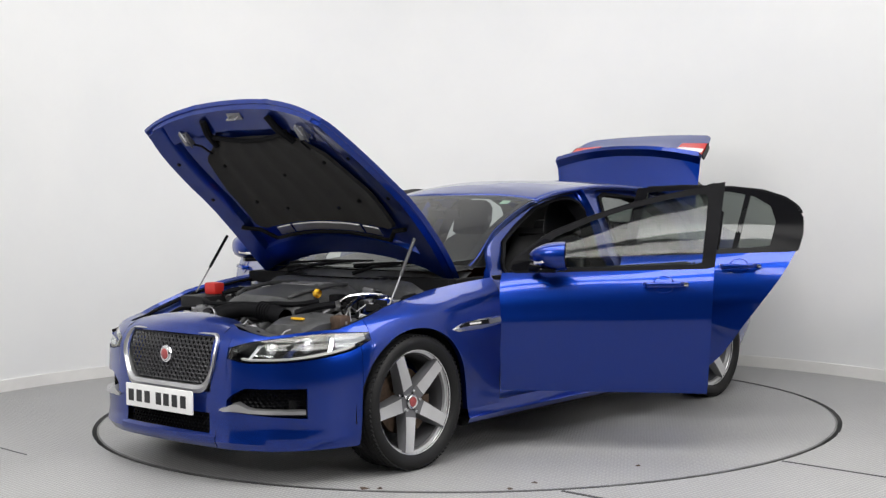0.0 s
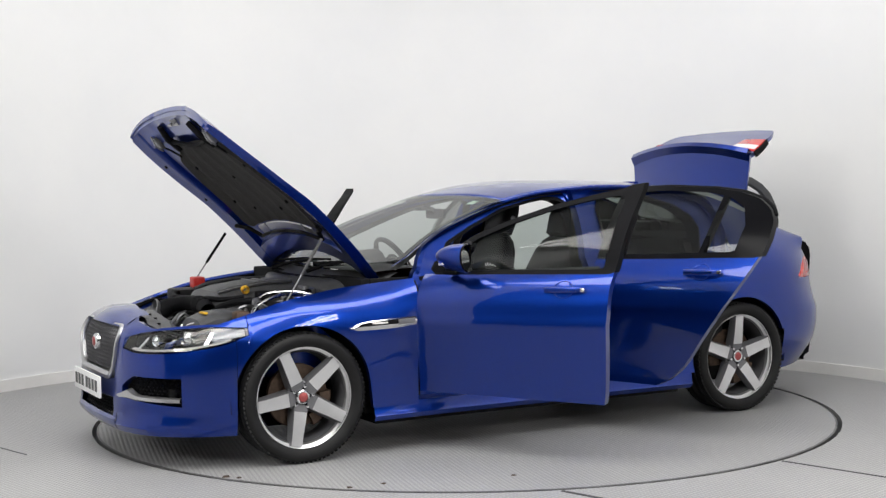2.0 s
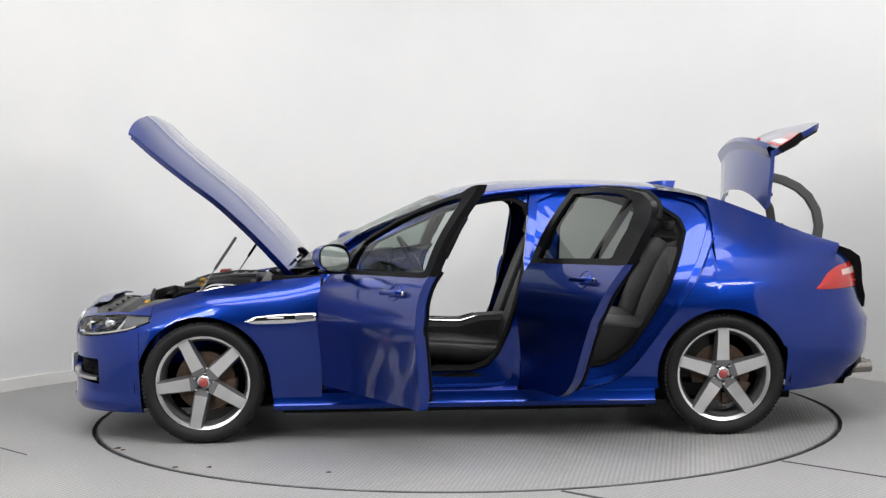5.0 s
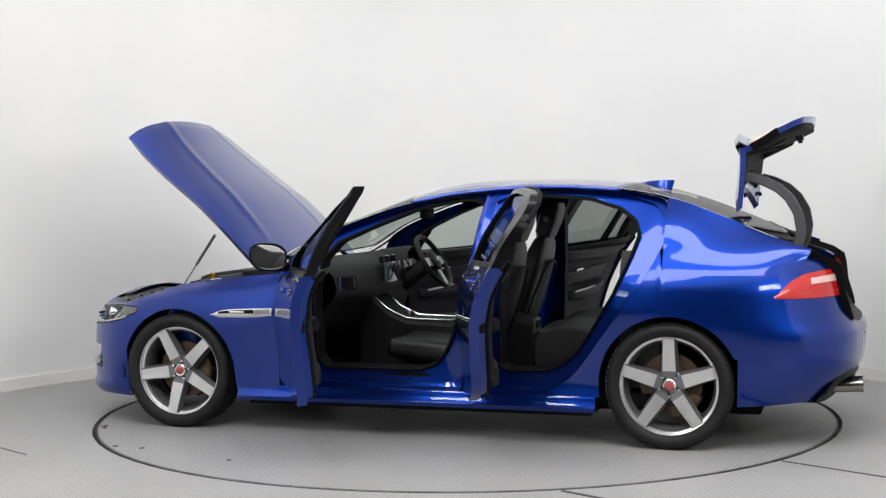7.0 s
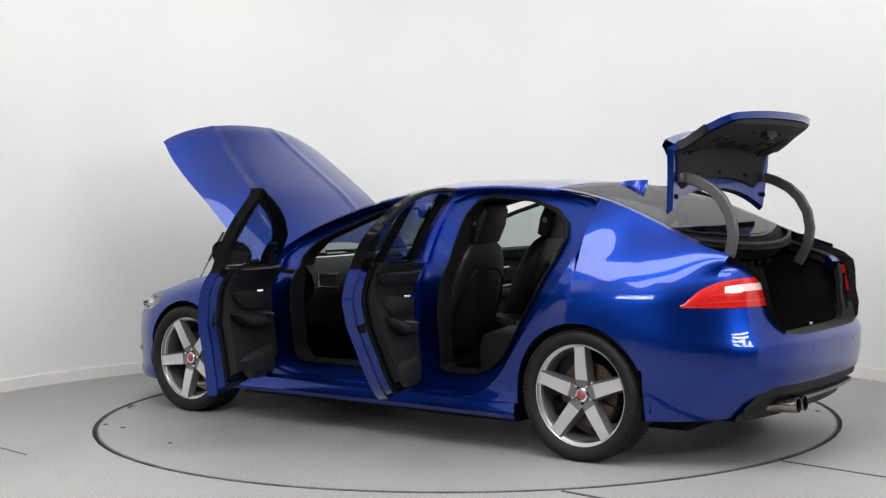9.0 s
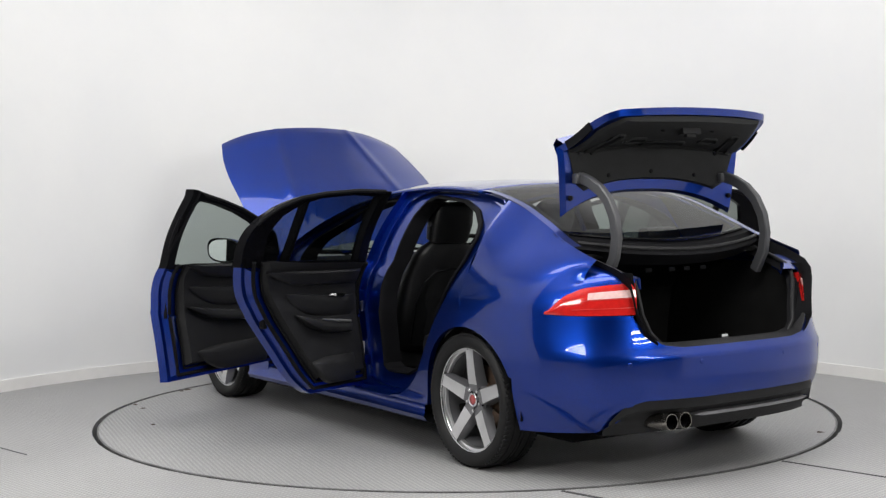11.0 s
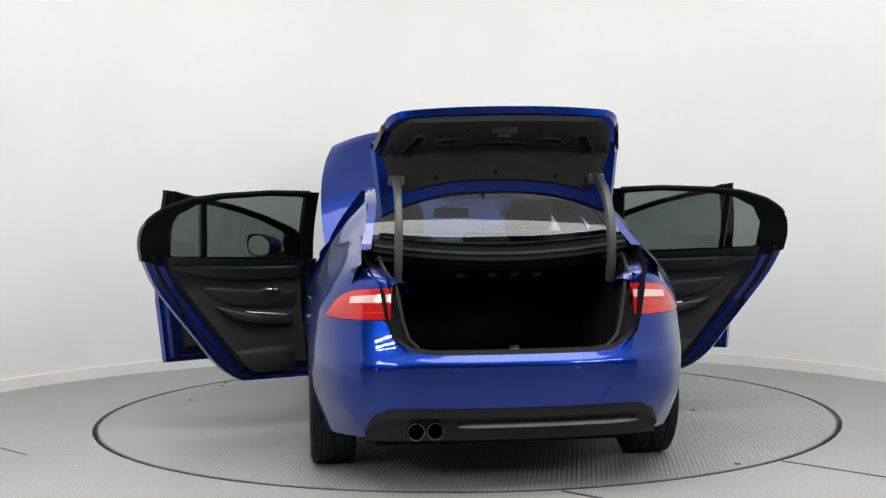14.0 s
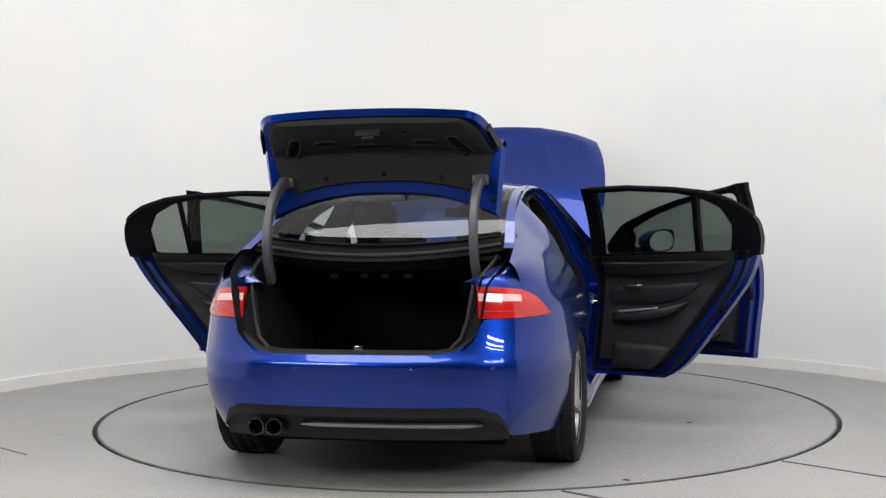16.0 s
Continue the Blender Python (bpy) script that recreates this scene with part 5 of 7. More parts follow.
    lk.box((lx - 0.008, p.y - 0.03, lz - 0.045), (lx + 0.02, p.y + 0.018, lz + 0.045), 0.004)
    sub(lk, "door_latch", SEAL)
    for z in (0.42, 0.78):
        hg = Mesh()
        hx0 = xf(z)
        p = side(hx0 - 0.004, z, 0.06)
        hg.box((hx0 - 0.03, p.y - 0.02, z - 0.03), (hx0 + 0.045, p.y + 0.012, z + 0.03), 0.006)
        sub(hg, "door_hinge", PAINT)
    return ob


for nm in ("front_door", "rear_door"):
    for rt in (False, True):
        door(nm, rt)


# ---- bonnet ----
HOOD_M = Matrix.Translation((0.914, 0, 0.889)) @ pose(0, 0, 0, 0, -53.2, 0)


HOOD_W = curve_fn([(0.86, 0.735), (1.0, 0.768), (1.2, 0.790), (1.45, 0.797), (1.7, 0.785), (1.9, 0.757), (2.05, 0.715), (2.2, 0.655)])


def hood_point(a, b, drop=0.0, k=1.0):
    xb = 1.05 - 0.17 * a * a
    xf_ = 2.192 - 0.035 * abs(a) ** 2 - 0.050 * abs(a) ** 6
    x = mix(xb, xf_, b)
    w = HOOD_W(x)
    y = a * w * k
    bulge = (0.078 + 0.030 * b ** 2) * (1 - abs(a) ** 2.3)
    ridge = 0.007 * math.exp(-((abs(a) - mix(0.62, 0.42, b)) / 0.035) ** 2) * min(1, b * 4)
    z = EDGE_Z(x) + bulge * mix(0.75, 1.0, min(1, b * 2)) + ridge - 0.012 * max(0, (b - 0.93) / 0.07) ** 2 - drop
    return Vector((x - 0.914, y, z - 0.889))


def bonnet():
    aa, bb = lin(-1, 1, 57), lin(0, 1, 33)
    m = Mesh()
    outer = [[hood_point(a, b) for a in aa] for b in bb]
    inner = [[hood_point(a * 0.975, mix(b, 0.5, 0.025), 0.022) for a in aa] for b in bb]
    m.slab(outer, inner)
    ob = m.put("bonnet", PAINT, CAR, label="raised blue bonnet with charcoal felt lining")
    ob.matrix_basis = HOOD_M
    # pressed inner frame: raised beads round the lining
    def bead(path, r, nm, material, label=""):
        b_ = Mesh()
        b_.tube(path, r, 8)
        b_.put(nm, material, ob, label=label)
    fr_ = Mesh()
    for a0, a1, b0, b1 in ((-0.97, -0.74, 0.03, 0.97), (0.74, 0.97, 0.03, 0.97)):
        fr_.slab([[hood_point(mix(a0, a1, i / 4), mix(b0, b1, j / 20), 0.022) for i in range(5)] for j in range(21)],
                 [[hood_point(mix(mix(a0, a1, 0.15), mix(a0, a1, 0.85), i / 4), mix(b0 + 0.01, b1 - 0.01, j / 20), 0.048) for i in range(5)] for j in range(21)])
    for b0, b1 in ((0.03, 0.15), (0.84, 0.98)):
        fr_.slab([[hood_point(mix(-0.9, 0.9, i / 24), mix(b0, b1, j / 4), 0.022) for i in range(25)] for j in range(5)],
                 [[hood_point(mix(-0.88, 0.88, i / 24), mix(b0 + 0.012, b1 - 0.012, j / 4), 0.046) for i in range(25)] for j in range(5)])
    fr_.put("inner_frame", PAINT, ob)
    felt = Mesh()
    rows0, rows1 = [], []
    for j in range(25):
        b = mix(0.235, 0.80, j / 24)
        half = float(np.interp(b, [0.235, 0.27, 0.5, 0.72, 0.80], [0.60, 0.68, 0.68, 0.60, 0.40]))
        rows0.append([hood_point(half * (i / 16 - 1), b, 0.030) for i in range(33)])
        rows1.append([hood_point(half * 0.985 * (i / 16 - 1), mix(b, 0.52, 0.012), 0.044 + 0.006 * math.cos(i / 16 * math.pi * 3) ** 8) for i in range(33)])
    felt.slab(rows0, rows1)
    felt.put("felt_lining", FELT, ob, label="charcoal felt bonnet lining")
    # seal strip at the front and small fittings
    bead([hood_point(a, 0.845 - 0.06 * (1 - (a / 0.42) ** 2), 0.052) for a in lin(-0.42, 0.42, 15)], 0.014, "front_seal", SEAL)
    for sgn in (-1, 1):
        bead([hood_point(sgn * 0.40, 0.78, 0.045), hood_point(sgn * 0.38, 0.86, 0.06), hood_point(sgn * 0.36, 0.93, 0.05)], 0.02, "buffer_duct", SEAL)
        lt = Mesh()
        c = hood_point(sgn * 0.62, 0.86, 0.05)
        lt.box(tuple(c - Vector((0.04, 0.03, 0.016))), tuple(c + Vector((0.04, 0.03, 0.012))), 0.006)
        lt.tube([c + Vector((-0.05, 0.02, -0.01)), c + Vector((0.0, 0.03, -0.035)), c + Vector((0.05, -0.01, -0.012))], 0.005)
        lt.put("bonnet_catch", STEEL, ob)
        bead([hood_point(sgn * 0.60, 0.82, 0.05), hood_point(sgn * 0.52, 0.80, 0.06), hood_point(sgn * 0.50, 0.74, 0.052)], 0.006, "washer_hose", SEAL)
        # hinge arm
        hg = Mesh()
        p = hood_point(sgn * 0.94, 0.04, 0.03)
        hg.tube([p, mixv(p, Vector((-0.02, sgn * 0.70, -0.01)), 0.6), Vector((-0.03, sgn * 0.70, -0.03))], [0.014, 0.018, 0.016], 8)
        hg.put("bonnet_hinge", PAINT, ob)
    sk = Mesh()
    c = hood_point(0, 0.93, 0.05)
    sk.tube([c + Vector((0, 0.03, 0)), c + Vector((0, 0.03, -0.03)), c + Vector((0, -0.03, -0.03)), c + Vector((0, -0.03, 0))], 0.006)
    sk.box(tuple(c - Vector((0.02, 0.05, 0.004))), tuple(c + Vector((0.02, 0.05, 0.004))), 0.002)
    sk.put("striker", STEEL, ob)
    # slots in the pressed rear bar, with black webs; silver stands for reflections in blue paint
    for i, (a0, a1) in enumerate(((-0.50, -0.36), (-0.33, 0.33), (0.36, 0.50))):
        s_ = Mesh()
        s_.slab([[hood_point(a, b, 0.049) for a in lin(a0, a1, 8)] for b in (0.185, 0.225)], [[hood_point(a, b, 0.044) for a in lin(a0, a1, 8)] for b in (0.18, 0.23)])
        s_.put("rear_slot_sheen", SATIN, ob)
    bead([hood_point(a, 0.172, 0.055) for a in lin(-0.56, 0.56, 15)], 0.010, "rear_seal", SEAL)
    for sgn in (-1, 1):
        bead([hood_point(sgn * 0.56, 0.172, 0.055), hood_point(sgn * 0.66, 0.25, 0.055), hood_point(sgn * 0.80, 0.30, 0.06)], 0.012, "corner_seal", SEAL)
    # rubber stops and studs on the lining
    for a, b in ((-0.5, 0.4), (0.5, 0.4), (-0.25, 0.33), (0.25, 0.33), (-0.5, 0.65), (0.5, 0.65), (0.0, 0.55), (-0.86, 0.5), (0.86, 0.5), (-0.86, 0.75), (0.86, 0.75)):
        c = hood_point(a, b, 0.052)
        st = Mesh().lathe([(0.011, 0.008), (0.010, -0.002), (0.001, -0.004)], Matrix.Translation(c), 12)
        st.put("lining_stud", SEAL, ob)
    # gas struts to the wings
    for sgn in (-1, 1):
        a, b = Vector((1.455, sgn * 0.755, 0.80)), Vector((1.243, sgn * 0.730, 1.112))
        s_ = Mesh()
        s_.tube([a, mixv(a, b, 0.45)], 0.0045, 10)
        s_.put("strut_rod", STEEL, CAR)
        s_ = Mesh()
        s_.tube([mixv(a, b, 0.43), mixv(a, b, 0.45), b], [0.006, 0.0085, 0.0085], 10)
        # left strut grey, right one black: lit and shaded side put into the colour
        s_.put("gas_strut", HINGEGREY if sgn > 0 else SEAL, CAR, label="bonnet gas strut")


bonnet()


# ---- boot lid ----
def lid_matrix():
    f0, f1, ang = Vector((-1.93, 0, 1.075)), Vector((-1.735, 0, 1.215)), 100.0
    return Matrix.Translation(f1) @ pose(0, 0, 0, 0, ang, 0) @ Matrix.Translation(-f0)


LID_M = lid_matrix()


def lid_point(a, v, drop=0.0):
    """v 0 to 0.5: deck from the rear window to the tail edge; 0.5 to 1: down the tail."""
    q = abs(a)
    if v <= 0.5:
        u = v / 0.5
        w = mix(0.565, 0.60, u)
        x = mix(-2.055 + 0.125 * q ** 2.5, -2.325 + 0.07 * q * q, u)
        z = mix(1.075 + 0.02 * (1 - q * q), 0.985 + 0.028 * (1 - q * q), u) + 0.012 * u ** 4 - drop
        return Vector((x + drop * 0.25 * u ** 3, a * w, z - 0.0))
    u = (v - 0.5) / 0.5
    w = 0.60 - 0.070 * u ** 0.8 - 0.055 * u ** 9
    zlow = 0.606 + 0.055 * q ** 2.5
    x0 = -2.325 + 0.07 * q * q * (1 - 0.9 * min(1, 1.7 * u))
    z = mix(0.997 + 0.028 * (1 - q * q), zlow, u)
    bow = 0.035 * math.sin(math.pi * min(1, u * 1.2 + 0.0)) * -1
    x = x0 - bow * 0.3 - 0.045 * u * u
    return Vector((x + drop, a * w, z - drop * 0.6 * (1 - u)))


def boot_lid():
    aa = lin(-1, 1, 41)
    vv = lin(0, 0.44, 12) + lin(0.46, 0.54, 7) + lin(0.58, 1, 12)
    m = Mesh()
    m.slab([[lid_point(a, v) for a in aa] for v in vv], [[lid_point(a * 0.97, mix(v, 0.5, 0.03), 0.03) for a in aa] for v in vv])
    ob = m.put("boot_lid", PAINT, CAR, label="raised blue boot lid with black inner lining")
    ob.matrix_basis = LID_M

    def sub(mesh, nm, material, label=""):
        return mesh.put(nm, material, ob, label=label)
    # spoiler lip and the lamp halves
    lip = Mesh()
    lip.grid([[lid_point(a, 0.44) + Vector((0, 0, 0.001)) for a in aa], [lid_point(a, 0.49) + Vector((-0.024, 0, 0.020)) for a in aa], [lid_point(a, 0.52) + Vector((-0.040, 0, 0.013)) for a in aa], [lid_point(a, 0.56) + Vector((-0.002, 0, 0)) for a in aa]])
    sub(lip, "tail_lip", PAINT)
    for sgn in (-1, 1):
        l = Mesh()
        l.slab([[lid_point(sgn * a, v) + Vector((-0.008, 0, 0)) for a in lin(0.62, 0.985, 10)] for v in lin(0.60, 0.78, 8)], [[lid_point(sgn * a, v) for a in lin(0.61, 0.99, 10)] for v in lin(0.59, 0.79, 8)])
        sub(l, "lid_lamp", RED, "red inner tail lamp half")
        # white band painting the bright glint on the lamp's lens
        l = Mesh()
        l.slab([[lid_point(sgn * a, v) + Vector((-0.011, 0, 0)) for a in lin(0.64, 0.98, 10)] for v in (0.61, 0.68)], [[lid_point(sgn * a, v) for a in lin(0.64, 0.98, 10)] for v in (0.61, 0.68)])
        sub(l, "lamp_glint", WHITELENS)
        l = Mesh()
        l.slab([[lid_point(sgn, v) + Vector((-0.006, sgn * 0.004, 0)), lid_point(sgn, v, 0.034) + Vector((0, sgn * 0.002, 0))] for v in lin(0.575, 0.80, 8)],
               [[lid_point(sgn * 0.985, v), lid_point(sgn * 0.985, v, 0.034)] for v in lin(0.575, 0.80, 8)])
        sub(l, "lamp_cap", GLOSSBLACK)
    # inner lining
    ln = Mesh()
    ro, ri = [], []
    for v in lin(0.10, 0.975, 24):
        half = float(np.interp(v, [0.10, 0.2, 0.5, 0.8, 0.96], [0.76, 0.87, 0.93, 0.93, 0.88]))
        ro.append([lid_point(half * a, v, 0.033) for a in lin(-1, 1, 31)])
        ri.append([lid_point(half * 0.97 * a, mix(v, 0.5, 0.02), 0.047 + 0.01 * (1 - abs(a) ** 6)) for a in lin(-1, 1, 31)])
    ln.slab(ro, ri)
    sub(ln, "lid_lining", LINER, "black moulded boot lid lining")
    # black patches on the lining, painting the shade inside its recesses
    for a0, a1, v0, v1 in ((-0.20, 0.20, 0.58, 0.66), (-0.52, -0.34, 0.68, 0.73), (0.34, 0.52, 0.68, 0.73), (-0.76, -0.66, 0.54, 0.76), (0.66, 0.76, 0.54, 0.76)):
        d = Mesh()
        d.slab([[lid_point(a, v, 0.0605) for a in lin(a0, a1, 6)] for v in lin(v0, v1, 4)], [[lid_point(a, v, 0.056) for a in lin(a0, a1, 6)] for v in lin(v0, v1, 4)])
        sub(d, "recess_shade", SEAL)
    # moulded rims of the grip recess, the side slots and the corner ramps
    for loop in ([(-0.24, 0.57), (0.24, 0.57), (0.19, 0.67), (-0.19, 0.67)], [(-0.54, 0.67), (-0.32, 0.67), (-0.34, 0.74), (-0.50, 0.74)], [(0.54, 0.67), (0.32, 0.67), (0.34, 0.74), (0.50, 0.74)],
                 [(-0.80, 0.52), (-0.70, 0.52), (-0.62, 0.78), (-0.72, 0.80)], [(0.80, 0.52), (0.70, 0.52), (0.62, 0.78), (0.72, 0.80)]):
        r_ = Mesh()
        pts = rounded(loop, 0.04, 3)
        r_.tube([lid_point(p[0], p[1], 0.058) for p in pts + pts[:1]], 0.008, 6)
        sub(r_, "recess_rim", LINER)
    cr_ = Mesh()
    cr_.tube([lid_point(a, 0.40 + 0.03 * a * a, 0.055) for a in lin(-0.84, 0.84, 21)], 0.009, 6)
    sub(cr_, "lining_fold", LINER)
    lt = Mesh()
    c = lid_point(0, 0.86, 0.062)
    lt.box(tuple(c - Vector((0.018, 0.06, 0.02))), tuple(c + Vector((0.02, 0.06, 0.02))), 0.005)
    lt.box(tuple(c + Vector((0.012, -0.03, -0.012))), tuple(c + Vector((0.034, 0.03, 0.012))), 0.004)
    sub(lt, "lid_latch", PLASTIC)
    for a, v in ((-0.50, 0.165), (0.0, 0.165), (0.50, 0.165), (-0.7, 0.4), (0.7, 0.4), (-0.3, 0.85), (0.3, 0.85)):
        c = lid_point(a, v, 0.058)
        sub(Mesh().lathe([(0.012, 0.004), (0.010, -0.004), (0.001, -0.006)], Matrix.Translation(c) @ pose(0, 0, 0, 0, 60 if v > 0.5 else 0, 0), 12), "lining_clip", SEAL)
    for sgn in (-1, 1):
        c = lid_point(sgn * 0.93, 0.10, 0.034)
        sub(Mesh().lathe([(0.013, 0.0), (0.012, -0.012), (0.001, -0.016)], Matrix.Translation(c), 12), "rubber_buffer", SEAL)
        h = Mesh()
        pts = [(-1.99, 0.93), (-2.045, 1.03), (-2.06, 1.12), (-2.045, 1.21), (-2.0, 1.29), (-1.94, 1.345), (-1.86, 1.385), (-1.79, 1.405)]
        rows = []
        for i, (x, z) in enumerate(pts):
            p0, p1 = pts[max(0, i - 1)], pts[min(len(pts) - 1, i + 1)]
            d = Vector((p1[0] - p0[0], 0, p1[1] - p0[1])).normalized()
            nrm = Vector((-d.z, 0, d.x))
            y = sgn * mix(0.498, 0.482, i / 7)
            rows.append([Vector((x, y, z)) + nrm * nx + Vector((0, ny, 0)) for nx, ny in ((0.026, 0.012), (0.02, 0.018), (-0.02, 0.018), (-0.026, 0.012), (-0.026, -0.012), (-0.02, -0.018), (0.02, -0.018), (0.026, -0.012))])
        h.grid(rows, close_u=True)
        h.add(rows[-1], [tuple(range(8))])
        e_ = Vector(rows[-1][0]) * 0.5 + Vector(rows[-1][4]) * 0.5
        h.box(tuple(e_ - Vector((0.02, 0.04, 0.03))), tuple(e_ + Vector((0.02, 0.04, 0.02))), 0.012)
        h.put("lid_hinge", HINGEGREY, CAR, label="curved black plastic covered boot hinge")


boot_lid()
# ---- cabin ----
def cabin():
    tub = Mesh()
    tub.box((-1.35, -0.80, 0.20), (1.05, 0.80, 0.275), 0.01)
    tub.put("cabin_floor", CARPET, CAR, label="black carpeted cabin floor")
    un = Mesh()
    un.box((-1.86, -0.60, 0.15), (2.05, 0.60, 0.21), 0.01)
    un.box((-1.0, -0.82, 0.145), (1.0, 0.82, 0.20), 0.01)
    un.put("underbody", DARKPLASTIC, CAR)
    for sgn in (-1, 1):
        st = Mesh()
        st.box((-1.02, sgn * 0.745 - 0.05, 0.20), (0.98, sgn * 0.745 + 0.05, 0.355), 0.02)
        st.put("sill_trim", DARKPLASTIC, CAR)
    fw = Mesh()
    fw.box((0.98, -0.78, 0.22), (1.05, 0.78, 0.90), 0.01)
    fw.put("bulkhead", DARKPLASTIC, CAR)
    # side walls of the footwell, behind the front wings
    for sgn in (-1, 1):
        q = Mesh()
        q.box((0.60, sgn * 0.77 - 0.02, 0.25), (1.0, sgn * 0.77 + 0.02, 0.90), 0.01)
        q.put("kick_panel", DARKPLASTIC, CAR)
    hl = Mesh()
    hl.grid([[top(x, a) + Vector((0, 0, -0.035)) for a in lin(-0.97, 0.97, 15)] for x in lin(0.10, -1.15, 14)])
    hl.put("headlining", FELT, CAR, label="dark grey headlining")
    # rear parcel shelf and pillar trims
    sh = Mesh()
    sh.box((-1.93, -0.60, 1.02), (-1.28, 0.60, 1.045), 0.01)
    sh.put("parcel_shelf", CARPET, CAR)
    pt = Mesh()
    pt.grid([[side(x, mix(BELT_Z(x), RAIL_Z(x), u), 0.10) for u in lin(0.05, 0.95, 6)] for x in lin(-1.26, -1.75, 10)])
    both("pillar_trim", pt, FELT, CAR)
    qt = Mesh()
    qt.grid([[body(s_at(x), z, 0.13) for z in lin(0.30, 1.02, 8)] for x in lin(-1.14, -1.36, 5)])
    both("side_trim", qt, PLASTIC, CAR)
    ap = Mesh()
    ap.grid([[top(x, a) + Vector((0, 0, -0.03)) for a in (0.93, 1.0)] for x in lin(0.84, 0.05, 14)])
    both("pillar_cover", ap, PLASTIC, CAR)


def seat(name, x, y, rear_view=True):
    """A sports front seat: cushion, bolsters, back with shell, head restraint."""
    root = new(name)
    root.parent = CAR
    root.matrix_basis = Matrix.Translation((x, y, 0.245))
    tagged(root, "black leather front sports seat with integrated bolsters")

    def loft(rows, nm, material, cap=True):
        m = Mesh()
        m.grid(rows, close_u=True)
        if cap:
            m.add(rows[0], [tuple(range(len(rows[0])))])
            m.add(rows[-1], [tuple(range(len(rows[-1])))])
        m.put(nm, material, root)

    def ring(c, w, d, ax_w, ax_d, p=0.6, n=24, dish=0.0):
        out = []
        for k in range(n):
            a = 2 * math.pi * k / n
            cx = math.copysign(abs(math.cos(a)) ** p, math.cos(a))
            cy = math.copysign(abs(math.sin(a)) ** p, math.sin(a))
            dd = d * cy
            if cy > 0:
                dd -= dish * (1 - cx * cx)
            out.append(Vector(c) + ax_w * (w * cx) + ax_d * dd)
        return out
    Y, X, Z = Vector((0, 1, 0)), Vector((1, 0, 0)), Vector((0, 0, 1))
    # cushion along x
    loft([ring((cx, 0, cz), w, h, Y, Z, 0.55, 28, 0.035 if i > 0 else 0.01) for i, (cx, cz, w, h) in enumerate(((0.31, 0.20, 0.20, 0.05), (0.27, 0.215, 0.245, 0.075), (0.10, 0.20, 0.26, 0.085), (-0.10, 0.185, 0.26, 0.085), (-0.24, 0.18, 0.24, 0.08)))], "seat_cushion", LEATHER)
    base = Mesh()
    base.box((-0.22, -0.23, 0.0), (0.24, 0.23, 0.13), 0.04)
    base.put("seat_base", PLASTIC, root)
    # back leaning rearwards
    d = Vector((-0.36, 0, 1)).normalized()
    nrm = Vector((1, 0, 0.36)).normalized()
    o = Vector((-0.20, 0, 0.22))
    loft([ring(o + d * s, w, t, Y, nrm, 0.6, 28, dish) for s, w, t, dish in ((0.0, 0.23, 0.07, 0.01), (0.08, 0.255, 0.085, 0.03), (0.25, 0.265, 0.085, 0.04), (0.42, 0.25, 0.075, 0.03), (0.54, 0.215, 0.06, 0.012), (0.60, 0.17, 0.05, 0.004), (0.635, 0.12, 0.03, 0.0))], "seat_back", LEATHER)
    shell = Mesh()
    rows = []
    for s, w in ((0.03, 0.17), (0.15, 0.20), (0.30, 0.195), (0.44, 0.165), (0.50, 0.10)):
        rows.append([o + d * s - nrm * (0.093 - 0.03 * (k / 6 * 2 - 1) ** 2) + Y * (w * (k / 6 * 2 - 1)) for k in range(7)])
    shell.grid(rows)
    shell.put("back_shell", PLASTIC, root)
    pip = Mesh()
    pip.tube([o + d * s - nrm * 0.088 + Y * yy for s, yy in ((0.06, 0.19), (0.3, 0.20), (0.43, 0.17), (0.49, 0.10), (0.505, 0.0), (0.49, -0.10), (0.43, -0.17), (0.3, -0.20), (0.06, -0.19))], 0.006, 6)
    pip.put("back_piping", SEAL, root)
    hd = o + d * 0.745 + nrm * 0.01
    loft([ring(hd + d * s, w, t, Y, nrm, 0.5, 24) for s, w, t in ((-0.115, 0.09, 0.03), (-0.10, 0.125, 0.052), (0.0, 0.135, 0.06), (0.085, 0.125, 0.052), (0.115, 0.10, 0.035))], "head_restraint", LEATHER)
    for yy in (-0.05, 0.05):
        p = Mesh()
        p.tube([o + d * 0.58 + Y * yy, o + d * 0.66 + Y * yy], 0.006, 8)
        p.put("restraint_post", CHROME, root)
    bd = Mesh().lathe([(0.001, 0.004), (0.016, 0.003), (0.018, 0.0)], Matrix.Translation(hd + Y * 0.137) @ pose(0, 0, 0, -90, 0, 0), 16)
    bd.put("restraint_button", STEEL, root)
    return root


